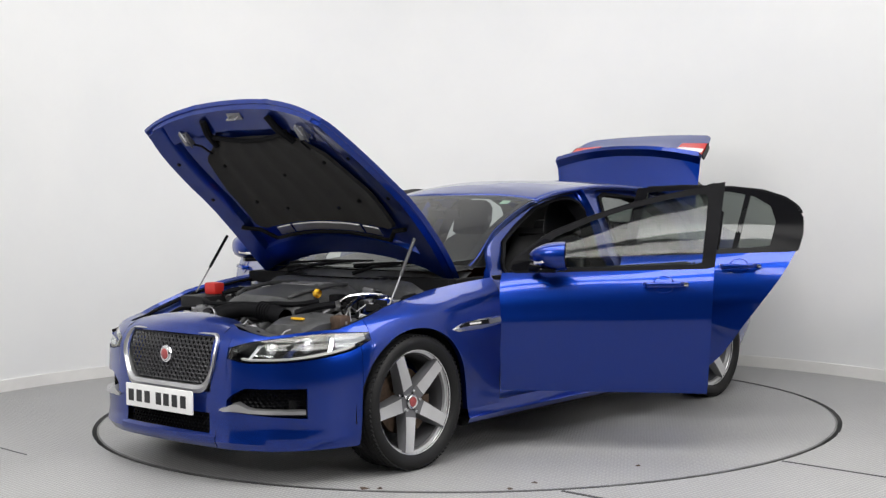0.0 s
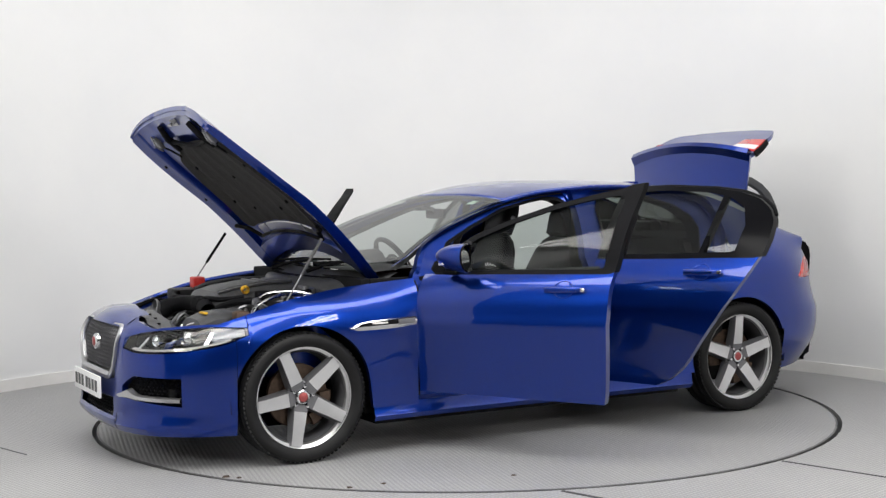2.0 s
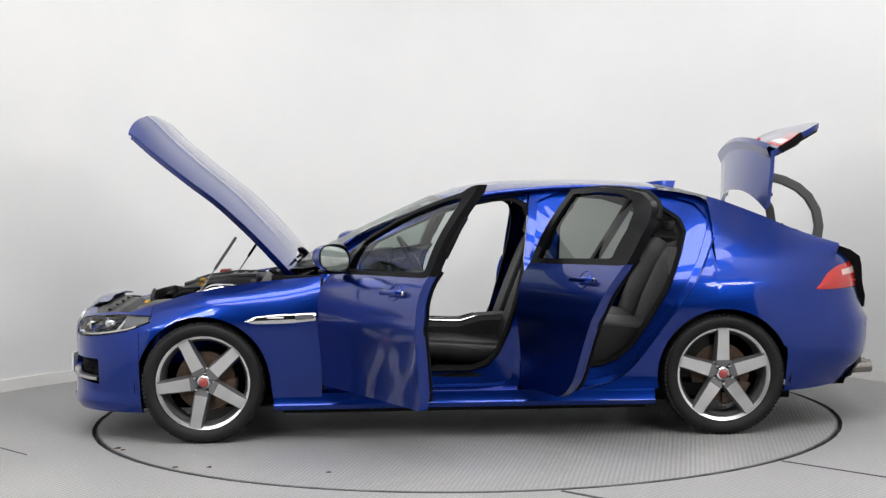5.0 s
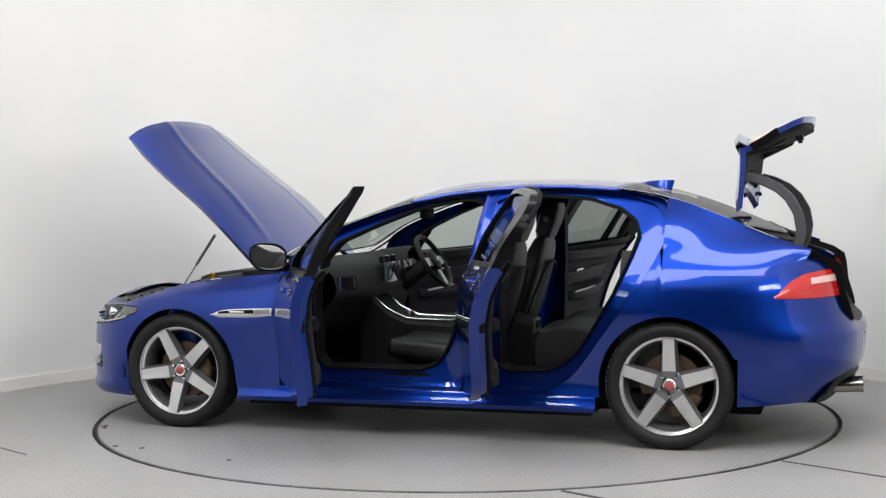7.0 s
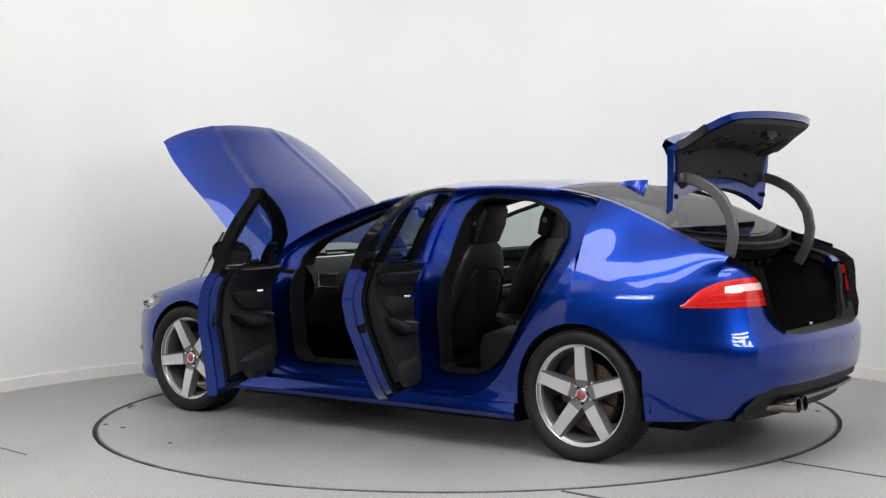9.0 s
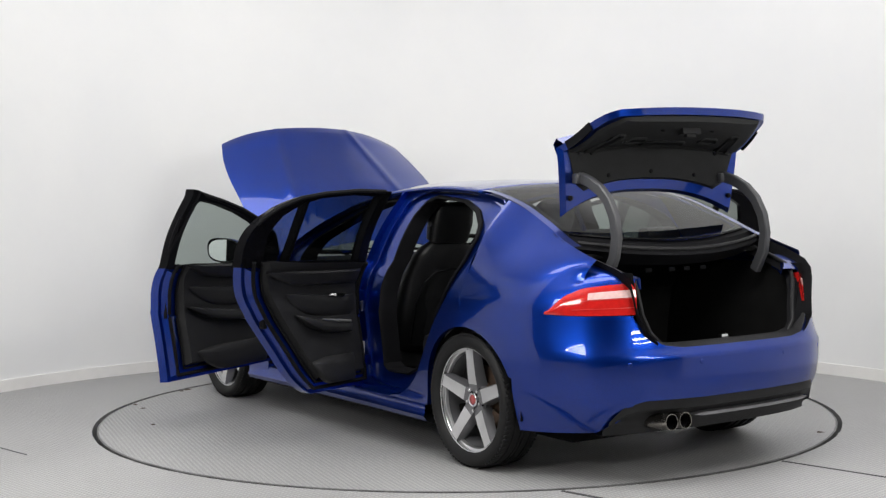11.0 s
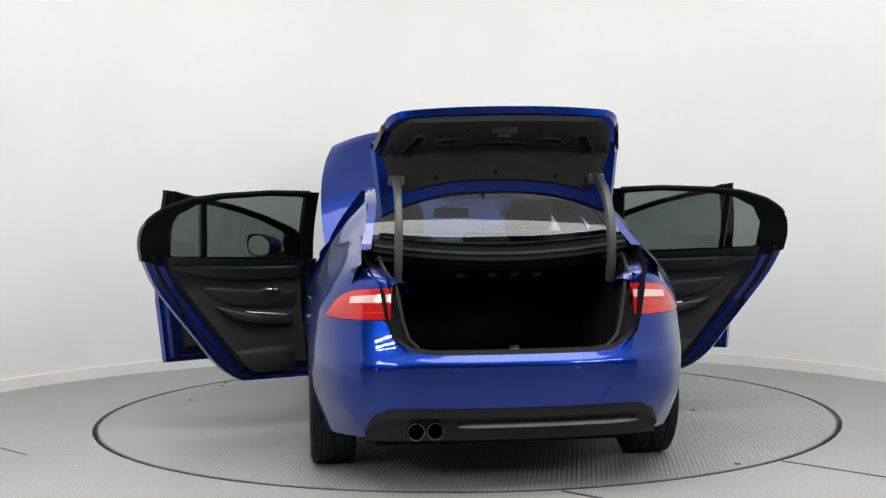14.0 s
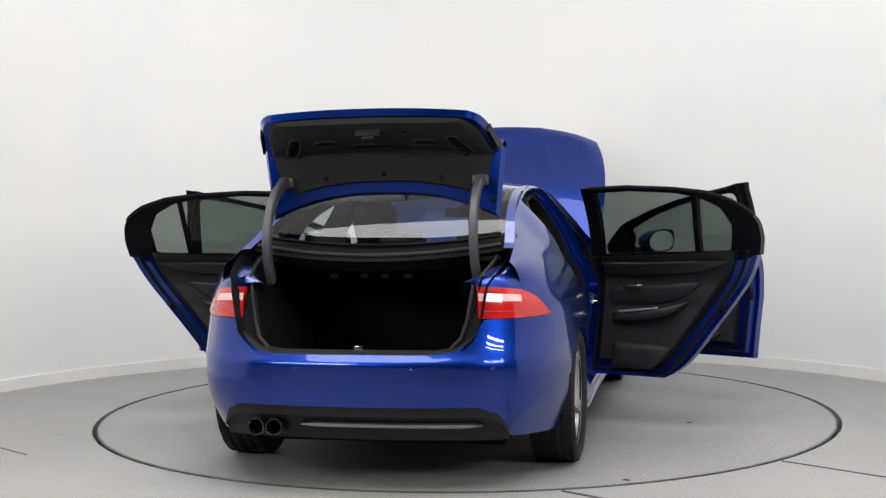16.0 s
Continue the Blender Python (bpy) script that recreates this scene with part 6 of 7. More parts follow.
def rear_bench():
    m = Mesh()
    rows = []
    for x, z, h in ((-0.66, 0.50, 0.035), (-0.68, 0.52, 0.075), (-0.80, 0.535, 0.085), (-1.0, 0.515, 0.085), (-1.18, 0.50, 0.08)):
        row = []
        for k in range(49):
            y = mix(-0.66, 0.66, k / 48)
            bump = 0.03 * abs(math.sin(math.pi * (k / 24))) ** 0.6
            row.append(Vector((x, y, z + h * 0.6 + bump)))
        rows.append(row)
    low = [[p + Vector((0, 0, -0.25)) for p in r] for r in rows]
    m.slab(rows, low)
    b = m.put("rear_bench", LEATHER, CAR, label="black leather rear bench seat")
    k_ = Mesh()
    rows, back = [], []
    for s, t in ((0.0, 0.09), (0.15, 0.10), (0.35, 0.09), (0.50, 0.06), (0.54, 0.03)):
        row, bk = [], []
        for k in range(49):
            y = mix(-0.66, 0.66, k / 48)
            bump = 0.03 * abs(math.sin(math.pi * (k / 24))) ** 0.6
            base = Vector((-1.16 - 0.42 * s, y, 0.52 + s))
            row.append(base + Vector((t + bump, 0, 0.02)))
            bk.append(base + Vector((-0.08, 0, 0)))
        rows.append(row)
        back.append(bk)
    k_.slab(rows, back)
    k_.put("bench_back", LEATHER, b)
    for y in (-0.40, 0.0, 0.40):
        h = Mesh()
        h.box((-1.44, y - 0.12, 1.045), (-1.34, y + 0.12, 1.14), 0.035)
        h.put("rear_headrest", LEATHER, b)


def dashboard():
    # a shelf across the car with a leather roll towards the seats
    m = Mesh()
    rows = []
    for y in lin(-0.74, 0.74, 41):
        u = abs(y) / 0.74
        hump = 0.035 * math.exp(-((y + 0.38) / 0.17) ** 2)
        sx = 0.60 + 0.05 * u ** 2
        rows.append([Vector((1.09, y, 0.93)), Vector((0.85, y, 0.945 + hump * 0.4)), Vector((0.70, y, 0.94 + hump)), Vector((sx - 0.01, y, 0.915 + hump)), Vector((sx - 0.055, y, 0.87)), Vector((sx - 0.075, y, 0.80)),
                     Vector((sx - 0.05, y, 0.735)), Vector((sx + 0.0, y, 0.70)), Vector((sx + 0.04, y, 0.58)), Vector((sx + 0.16, y, 0.50)), Vector((0.98, y, 0.45))])
    m.grid(rows)
    d = m.put("dashboard", PLASTIC, CAR, label="black dashboard with silver-edged vents and a dark screen")
    d.location.x = -0.10
    for sgn in (-1, 1):
        v = Mesh()
        v.slab([[Vector((0.575, sgn * 0.70, 0.80)), Vector((0.575, sgn * 0.70, 0.865))], [Vector((0.53, sgn * 0.60, 0.795)), Vector((0.53, sgn * 0.60, 0.86))]], [[Vector((0.60, sgn * 0.70, 0.80)), Vector((0.60, sgn * 0.70, 0.865))], [Vector((0.55, sgn * 0.60, 0.795)), Vector((0.55, sgn * 0.60, 0.86))]])
        v.put("side_vent", SEAL, d)
        r = Mesh()
        r.tube([(0.570, sgn * 0.71, 0.795), (0.520, sgn * 0.585, 0.79), (0.520, sgn * 0.59, 0.868), (0.568, sgn * 0.71, 0.872), (0.570, sgn * 0.71, 0.795)], 0.0055, 6)
        r.put("vent_ring", CHROME, d)
    sc = Mesh()
    sc.box((0.505, -0.10, 0.795), (0.525, 0.10, 0.905), 0.006, None)
    sc.put("touch_screen", SCREEN, d)
    for y in (-0.055, 0.055):
        cv = Mesh()
        cv.box((0.525, y - 0.045, 0.915), (0.56, y + 0.045, 0.955), 0.008)
        cv.put("centre_vent", SEAL, d)
        cr = Mesh()
        cr.tube([(0.523, y - 0.047, 0.912), (0.523, y + 0.047, 0.912), (0.53, y + 0.047, 0.958), (0.53, y - 0.047, 0.958), (0.523, y - 0.047, 0.912)], 0.004, 6)
        cr.put("vent_ring", CHROME, d)
    bn = Mesh()
    rows = []
    for a in lin(20, 160, 15):
        ca, sa = math.cos(radians(a)), math.sin(radians(a))
        rows.append([Vector((x, -0.38 + r * ca * 1.0, 0.875 + r * sa * 0.75)) for x, r in ((0.72, 0.14), (0.56, 0.165), (0.50, 0.17), (0.50, 0.155), (0.60, 0.14))])
    bn.grid(rows)
    bn.put("instrument_hood", PLASTIC, d)
    for y in (-0.44, -0.32):
        Mesh().lathe([(0.055, 0.0), (0.055, 0.02), (0.049, 0.02), (0.046, 0.0), (0.001, 0.0)], pose(0.58, y, 0.90, 0, -80, 0), 28).put("instrument_dial", CHROME, d)
    # centre console
    c = Mesh()
    rows = []
    for x, z, w in ((0.58, 0.76, 0.12), (0.50, 0.72, 0.125), (0.40, 0.63, 0.12), (0.28, 0.575, 0.12), (0.0, 0.565, 0.12), (-0.12, 0.60, 0.12), (-0.38, 0.61, 0.11), (-0.50, 0.58, 0.10)):
        rows.append([Vector((x, y, zz)) for y, zz in ((w, 0.26), (w + 0.01, z - 0.03), (w - 0.012, z), (0, z + 0.004), (-w + 0.012, z), (-w - 0.01, z - 0.03), (-w, 0.26))])
    c.grid(rows)
    c.add(rows[-1], [tuple(range(7))])
    con = c.put("centre_console", PLASTIC, CAR, label="black centre console with chrome edges")
    for sgn in (-1, 1):
        t = Mesh()
        t.tube([(x, sgn * (w - 0.004), z + 0.004) for x, z, w in ((0.56, 0.75, 0.12), (0.50, 0.72, 0.125), (0.40, 0.632, 0.12), (0.28, 0.577, 0.12), (0.0, 0.567, 0.12), (-0.10, 0.592, 0.12))], 0.006, 6)
        t.put("console_edge", CHROME, con)
    Mesh().lathe([(0.035, 0.0), (0.035, 0.03), (0.030, 0.036), (0.001, 0.036)], Matrix.Translation((0.30, 0.0, 0.578)), 24).put("gear_dial", CHROME, con)
    ac = Mesh()
    ac.box((-0.515, -0.07, 0.50), (-0.49, 0.07, 0.585), 0.008)
    ac.put("rear_vent", STEEL, con)
    for sgn in (-1, 1):
        vv = Mesh()
        vv.box((-0.520, sgn * 0.032 - 0.024, 0.525), (-0.512, sgn * 0.032 + 0.024, 0.57), 0.002)
        vv.put("vent_slot", SEAL, con)
    # steering wheel on the right hand side
    w = Mesh()
    n = 40
    mt = Matrix.Translation((0.265, -0.38, 0.90)) @ pose(0, 0, 0, 0, -59, 0)
    ring = []
    for k in range(n + 1):
        a = 2 * math.pi * k / n
        ring.append(mt @ Vector((0.183 * math.cos(a), 0.183 * math.sin(a), 0)))
    rows = []
    for k in range(n):
        a = 2 * math.pi * k / n
        c0 = Vector((0.183 * math.cos(a), 0.183 * math.sin(a), 0))
        e = Vector((math.cos(a), math.sin(a), 0))
        rows.append([mt @ (c0 + e * (0.014 * math.cos(b)) + Vector((0, 0, 0.017 * math.sin(b)))) for b in lin(0, 2 * math.pi, 11)[:-1]])
    w.grid(rows, close_u=True, close_v=True)
    sw = w.put("steering_wheel", LEATHER, CAR, label="black leather steering wheel with silver spokes")
    h = Mesh().lathe([(0.066, -0.03), (0.070, 0.005), (0.06, 0.022), (0.03, 0.03), (0.001, 0.031)], mt, 28)
    h.put("airbag_boss", PLASTIC, sw)
    Mesh().lathe([(0.018, 0.030), (0.014, 0.034), (0.001, 0.035)], mt, 20).put("wheel_badge", CHROME, sw)
    for ang, wd in ((90, 0.030), (-90, 0.030), (180, 0.024)):
        s = Mesh()
        s.box((0.05, -wd, -0.008), (0.178, wd, 0.008), 0.006, mt @ pose(0, 0, 0, 0, 0, ang))
        s.put("wheel_spoke", SATIN, sw)
    col = Mesh()
    col.tube([mt @ Vector((0, 0, -0.02)), mt @ Vector((0, 0, -0.16)), mt @ Vector((0, 0, -0.25))], [0.05, 0.06, 0.07], 12)
    col.put("steering_column", PLASTIC, sw)
    mr = Mesh()
    mr.box((0.165, -0.11, 1.185), (0.19, 0.11, 1.245), 0.012)
    mr.tube([(0.18, 0, 1.22), (0.22, 0, 1.25), (0.25, 0, 1.265)], 0.012, 8)
    mr.box((0.21, -0.045, 1.235), (0.30, 0.045, 1.255), 0.008)
    mr.put("rear_view_mirror", SEAL, CAR, label="black interior rear view mirror")


cabin()
fl_ = Mesh()
fl_.box((0.79, 0.36, 0.560), (0.85, 0.46, 0.566), 0.001)
fl_.put("footwell_lamp", GLOW, CAR, label="small glowing orange footwell lamp")
seat("front_seat", -0.07, 0.37)
seat("front_seat", -0.07, -0.37)
rear_bench()
dashboard()


# ---- boot ----
def boot():
    m = Mesh()
    m.box((-2.20, -0.50, 0.40), (-1.30, 0.50, 0.43), 0.005)
    b = m.put("boot_floor", CARPET, CAR, label="black carpeted boot floor")
    w = Mesh()
    w.box((-1.36, -0.62, 0.40), (-1.32, 0.62, 1.02), 0.005)
    w.put("boot_front_panel", CARPET, CAR)
    for sgn in (-1, 1):
        s = Mesh()
        rows = []
        for x in lin(-1.34, -2.24, 10):
            yb = float(np.interp(-x, [1.34, 1.75, 2.1, 2.24], [0.47, 0.46, 0.52, 0.47]))
            rows.append([Vector((x, sgn * yb, 0.42)), Vector((x, sgn * (yb + 0.02), 0.60)), Vector((x, sgn * (yb + 0.05), 0.80)), Vector((x, sgn * 0.56, 0.97))])
        s.grid(rows)
        s.put("boot_liner", CARPET, CAR, label="black felt boot side liner")
        # gutter beside the opening, black for its dark trim and the shade in it
        g = Mesh()
        rows = []
        for x, z, yo in ((-1.86, 1.115, 0.66), (-1.95, 1.07, 0.655), (-2.08, 1.03, 0.645), (-2.20, 0.99, 0.625), (-2.262, 0.95, 0.598), (-2.275, 0.90, 0.592), (-2.285, 0.80, 0.575), (-2.31, 0.72, 0.55), (-2.325, 0.66, 0.49)):
            rows.append([Vector((x, sgn * yo, z)), Vector((x + 0.01, sgn * (yo - 0.012), z - 0.02)), Vector((x + 0.035, sgn * (yo - 0.03), z - 0.055)), Vector((x + 0.05, sgn * (yo - 0.075), z - 0.055)), Vector((x + 0.055, sgn * (yo - 0.08), z - 0.03)), Vector((x + 0.07, sgn * (yo - 0.10), z - 0.06))])
        g.grid(rows)
        g.put("boot_gutter", SEAL, CAR)
        sl = Mesh()
        sl.tube([r[4] + Vector((0, 0, 0.006)) for r in rows], 0.010, 8)
        sl.put("boot_seal", PLASTIC, CAR)
    # panel below the rear window, its gutter and seal
    p = Mesh()
    rows = []
    for a in lin(-1, 1, 31):
        x0 = -1.95 + 0.15 * a * a
        y = 0.655 * a
        z0 = top(x0, a * 0.93).z
        rows.append([Vector((x0 + 0.01, y, z0 - 0.004)), Vector((x0 - 0.02, y, z0 - 0.018)), Vector((x0 - 0.035, y, z0 - 0.055)), Vector((x0 - 0.075, y * 0.97, z0 - 0.065)), Vector((x0 - 0.08, y * 0.97, z0 - 0.045)), Vector((x0 - 0.095, y * 0.96, z0 - 0.07)), Vector((x0 - 0.03, y * 0.96, z0 - 0.12))])
    p.grid(rows)
    # the black holds dark trim and the shade in the gutter
    p.put("rear_deck_gutter", SEAL, CAR, label="gutter panel below the rear window, black for trim and shade")
    sl = Mesh()
    sl.tube([r[4] + Vector((0, 0, 0.004)) for r in rows[1:-1]], 0.011, 8)
    sl.put("deck_seal", PLASTIC, CAR)
    bl = Mesh()
    bl.tube([r[0] + Vector((0.0, 0, 0.006)) for r in rows[2:-2]], 0.008, 6)
    # black in place of blue paint, which would mirror the ceiling lights
    bl.put("deck_edge", GLOSSBLACK, CAR)
    for y in (-0.16, -0.05, 0.05, 0.2):
        k = Mesh()
        k.box((-1.96, y - 0.02, 0.945), (-1.95, y + 0.02, 0.965), 0.002)
        k.put("shelf_clip", SEAL, CAR)
    st = Mesh()
    st.box((-2.26, -0.022, 0.63), (-2.235, 0.022, 0.66), 0.005)
    st.put("lid_striker", CHROME, CAR)


boot()


# ---- engine bay ----
def engine_bay():
    tr = Mesh()
    tr.box((1.0, -0.70, 0.35), (2.05, 0.70, 0.40), 0.01)
    tr.put("engine_tray", DARKPLASTIC, CAR)
    for sgn in (-1, 1):
        w = Mesh()
        rows = [[Vector((x, sgn * (body(s_at(min(x, 2.0)), EDGE_Z(x)).y - 0.035), EDGE_Z(x) - 0.035)), Vector((x, sgn * 0.66, EDGE_Z(x) - 0.06)), Vector((x, sgn * 0.60, 0.55)), Vector((x, sgn * 0.58, 0.40))] for x in lin(0.95, 2.06, 16)]
        w.grid(rows)
        w.put("inner_wing", PAINT, CAR)
        dr = Mesh()
        dr.tube([r[0] + Vector((0, -sgn * 0.012, 0.012)) for r in rows], 0.009, 6)
        dr.put("wing_seal", SEAL, CAR)
        # suspension top
        Mesh().lathe([(0.11, -0.10), (0.105, 0.0), (0.07, 0.018), (0.05, 0.02), (0.03, 0.05), (0.001, 0.05)], Matrix.Translation((1.30, sgn * 0.56, 0.76)), 28).put("strut_tower", PAINT, CAR)
    # scuttle below the windscreen
    sc = Mesh()
    rows = []
    for a in lin(-1, 1, 25):
        x0 = 1.03 - 0.20 * a * a
        rows.append([Vector((x0 - 0.02, a * 0.74, 0.925 - 0.0 * a)), Vector((x0 + 0.05, a * 0.75, 0.895)), Vector((x0 + 0.12, a * 0.745, 0.875)), Vector((x0 + 0.16, a * 0.74, 0.83)), Vector((x0 + 0.16, a * 0.74, 0.70))])
    sc.grid(rows)
    scut = sc.put("scuttle_panel", ENGINE, CAR, label="black scuttle panel with wiper arms")
    for y0, y1, l in ((-0.42, -0.12, 0.55), (0.10, 0.30, 0.5)):
        wp = Mesh()
        wp.tube([(1.06, y0, 0.91), (1.00, mix(y0, y1, 0.5), 0.945), (0.955, y1 + 0.10, 0.972)], [0.012, 0.008, 0.006], 8)
        wp.tube([(1.0, y0 - 0.05, 0.952), (0.965, y0 + 0.22, 0.968), (0.93, y0 + l, 0.972)], 0.008, 6)
        wp.put("wiper", SEAL, scut)
    for y in lin(-0.5, 0.5, 21):
        gr = Mesh()
        gr.box((1.10 - 0.2 * (y / 0.74) ** 2, y - 0.012, 0.888), (1.135 - 0.2 * (y / 0.74) ** 2, y + 0.012, 0.894), 0.001)
        gr.put("scuttle_louvre", SEAL, scut)
    # engine cover
    ec = Mesh()
    rows, lows = [], []
    for x, z, w in ((1.16, 0.850, 0.24), (1.19, 0.868, 0.29), (1.35, 0.868, 0.315), (1.53, 0.848, 0.315), (1.62, 0.825, 0.29), (1.65, 0.785, 0.26)):
        rows.append([Vector((x, w * t, z - 0.05 * abs(t) ** 5 - 0.012 * abs(t) ** 2)) for t in lin(-1, 1, 21)])
        lows.append([Vector((x, w * t, z - 0.11)) for t in lin(-1, 1, 21)])
    ec.slab(rows, lows)
    cov = ec.put("engine_cover", ENGINE, CAR, label="black ribbed plastic engine cover")
    for x in (1.24, 1.30, 1.36):
        r = Mesh()
        r.box((x - 0.011, -0.13, 0.862), (x + 0.011, 0.13, 0.871), 0.004)
        r.put("cover_rib", STEEL, cov)
    for sgn in (-1, 1):
        r = Mesh()
        r.tube([(1.20, sgn * 0.20, 0.866), (1.36, sgn * 0.225, 0.867), (1.54, sgn * 0.225, 0.845), (1.62, sgn * 0.20, 0.822)], 0.010, 8)
        r.put("cover_fold", ENGINE, cov)
    lg = Mesh()
    lg.box((1.46, -0.09, 0.843), (1.475, 0.05, 0.853), 0.002)
    lg.put("cover_bar", STEEL, cov)
    Mesh().lathe([(0.022, 0.0), (0.022, 0.02), (0.014, 0.024), (0.014, 0.0)], Matrix.Translation((1.50, 0.30, 0.835)) @ pose(0, 0, 0, 70, 0, 0), 20).put("oil_dipstick", YELLOW, CAR, label="yellow dipstick ring")
    cap = Mesh()
    cap.box((1.40, 0.34, 0.79), (1.47, 0.40, 0.835), 0.012)
    cap.put("oil_filler", SEAL, CAR)
    # air box, battery cover, intake pipe, hoses
    ab = Mesh()
    rows, lows = [], []
    for x, z, w in ((1.56, 0.72, 0.12), (1.60, 0.755, 0.15), (1.76, 0.745, 0.155), (1.84, 0.715, 0.14), (1.86, 0.66, 0.13)):
        rows.append([Vector((x, 0.42 + w * t, z - 0.03 * abs(t) ** 4)) for t in lin(-1, 1, 11)])
        lows.append([Vector((x, 0.42 + w * t, 0.56)) for t in lin(-1, 1, 11)])
    ab.slab(rows, lows)
    ab.put("air_box", ENGINE, CAR, label="black air filter box")
    ab = Mesh()
    rows, lows = [], []
    for x, z, w in ((1.60, 0.70, 0.14), (1.64, 0.735, 0.17), (1.80, 0.73, 0.17), (1.88, 0.70, 0.15), (1.90, 0.65, 0.14)):
        rows.append([Vector((x, -0.30 + w * t, z - 0.03 * abs(t) ** 4)) for t in lin(-1, 1, 11)])
        lows.append([Vector((x, -0.30 + w * t, 0.56)) for t in lin(-1, 1, 11)])
    ab.slab(rows, lows)
    ab.put("resonator_box", ENGINE, CAR)
    pp = Mesh()
    path = [Vector((1.84, -0.12, 0.715)), Vector((1.78, -0.10, 0.745)), Vector((1.72, -0.03, 0.76)), Vector((1.69, 0.08, 0.755)), Vector((1.69, 0.18, 0.745)), Vector((1.70, 0.27, 0.73))]
    pp.tube(path, [0.055, 0.042, 0.04, 0.042, 0.046, 0.042], 16, caps=False)
    for k in range(5):
        q = mixv(path[3], path[4], k / 5)
        pp.tube([q, q + Vector((0, 0.012, 0))], 0.049, 16)
    pp.put("intake_pipe", SEAL, CAR, label="black ribbed air intake pipe")
    Mesh().lathe([(0.045, 0.0), (0.06, 0.03), (0.055, 0.034), (0.04, 0.0)], Matrix.Translation((1.85, -0.12, 0.715)) @ pose(0, 0, 0, 0, 75, 0), 20).put("intake_mouth", STEEL, CAR)
    rb = Mesh()
    rb.box((1.45, -0.60, 0.80), (1.52, -0.51, 0.865), 0.012)
    rb.put("terminal_cover", REDPLASTIC, CAR, label="red battery terminal cover")
    bt = Mesh()
    bt.box((1.42, -0.66, 0.72), (1.64, -0.46, 0.80), 0.015)
    bt.put("fuse_box", PLASTIC, CAR)
    br = Mesh()
    br.box((1.60, 0.56, 0.66), (1.68, 0.64, 0.755), 0.02)
    br.put("coolant_bottle", RUST, CAR, label="brown fluid reservoir")
    lat = Mesh()
    lat.box((1.78, 0.42, 0.738), (1.80, 0.50, 0.748), 0.002)
    lat.put("warning_label", YELLOW, CAR)
    random.seed(5)
    # hoses and cables
    runs = [([(1.2, 0.45, 0.80), (1.35, 0.47, 0.815), (1.45, 0.50, 0.80), (1.55, 0.54, 0.76)], 0.011, CHROME), ([(1.18, 0.52, 0.80), (1.30, 0.50, 0.83), (1.42, 0.44, 0.825), (1.47, 0.42, 0.80)], 0.009, CHROME),
            ([(1.25, 0.38, 0.80), (1.36, 0.42, 0.822), (1.46, 0.47, 0.80)], 0.012, SEAL), ([(1.6, -0.5, 0.78), (1.66, -0.42, 0.79), (1.7, -0.3, 0.775), (1.66, -0.1, 0.78)], 0.012, SEAL),
            ([(1.3, -0.36, 0.80), (1.42, -0.40, 0.825), (1.52, -0.44, 0.81)], 0.012, SEAL), ([(1.62, 0.0, 0.77), (1.66, 0.12, 0.79), (1.62, 0.26, 0.79), (1.52, 0.32, 0.80)], 0.014, SEAL),
            ([(1.66, 0.30, 0.75), (1.60, 0.38, 0.78), (1.52, 0.44, 0.79)], 0.018, SEAL), ([(1.7, -0.5, 0.74), (1.8, -0.46, 0.745), (1.9, -0.44, 0.71)], 0.012, SEAL), ([(1.2, -0.48, 0.80), (1.32, -0.52, 0.82), (1.40, -0.55, 0.81)], 0.012, SEAL)]
    for path, r, mt in runs:
        h = Mesh()
        pts = [Vector(p) for p in path]
        fine = []
        for i in range(len(pts) - 1):
            p0, p1, p2, p3 = pts[max(0, i - 1)], pts[i], pts[i + 1], pts[min(len(pts) - 1, i + 2)]
            for k in range(6):
                u = k / 6
                fine.append(0.5 * (2 * p1 + (p2 - p0) * u + (2 * p0 - 5 * p1 + 4 * p2 - p3) * u * u + (3 * p1 - p0 - 3 * p2 + p3) * u**3))
        h.tube(fine + [pts[-1]], r, 8)
        h.put("hose", mt, CAR)
    # thin wiring, clamps and small pipes between the large parts
    for k in range(34):
        x, y = random.uniform(1.22, 1.85), random.choice((-1, 1)) * random.uniform(0.36, 0.62)
        if x > 1.66:
            y = random.uniform(-0.6, 0.6)
        p = Vector((x, y, EDGE_Z(x) - random.uniform(0.04, 0.08)))
        d = Vector((random.uniform(-0.12, 0.12), random.uniform(-0.12, 0.12), 0))
        w_ = Mesh()
        w_.tube([p - d + Vector((0, 0, -0.03)), p - d * 0.5 + Vector((0, 0, 0.012)), p + Vector((0, 0, random.uniform(0.01, 0.03))), p + d * 0.6 + Vector((0, 0, 0.008)), p + d + Vector((0, 0, -0.03))], random.choice((0.004, 0.006, 0.009)), 6)
        w_.put("cable", random.choice((SEAL, SEAL, STEEL, SATIN, ENGINE)), CAR)
    # clutter of brackets and connectors around the engine
    for k in range(150):
        x, y = random.uniform(1.15, 1.92), random.choice((-1, 1)) * random.uniform(0.34, 0.64)
        if x > 1.62:
            y = random.uniform(-0.62, 0.62)
        z = EDGE_Z(x) - random.uniform(0.035, 0.11)
        a, b, c = random.uniform(0.012, 0.04), random.uniform(0.012, 0.045), random.uniform(0.01, 0.03)
        e = Mesh()
        e.box((-a, -b, -c), (a, b, c), 0.006, Matrix.Translation((x, y, z)) @ pose(0, 0, 0, random.uniform(-20, 20), random.uniform(-20, 20), random.uniform(0, 90)))
        e.put("connector", random.choice((SEAL, ENGINE, ENGINE, STEEL, SATIN, DARKPLASTIC)), CAR)
    # slam panel behind the nose
    sp = Mesh()
    rows = []
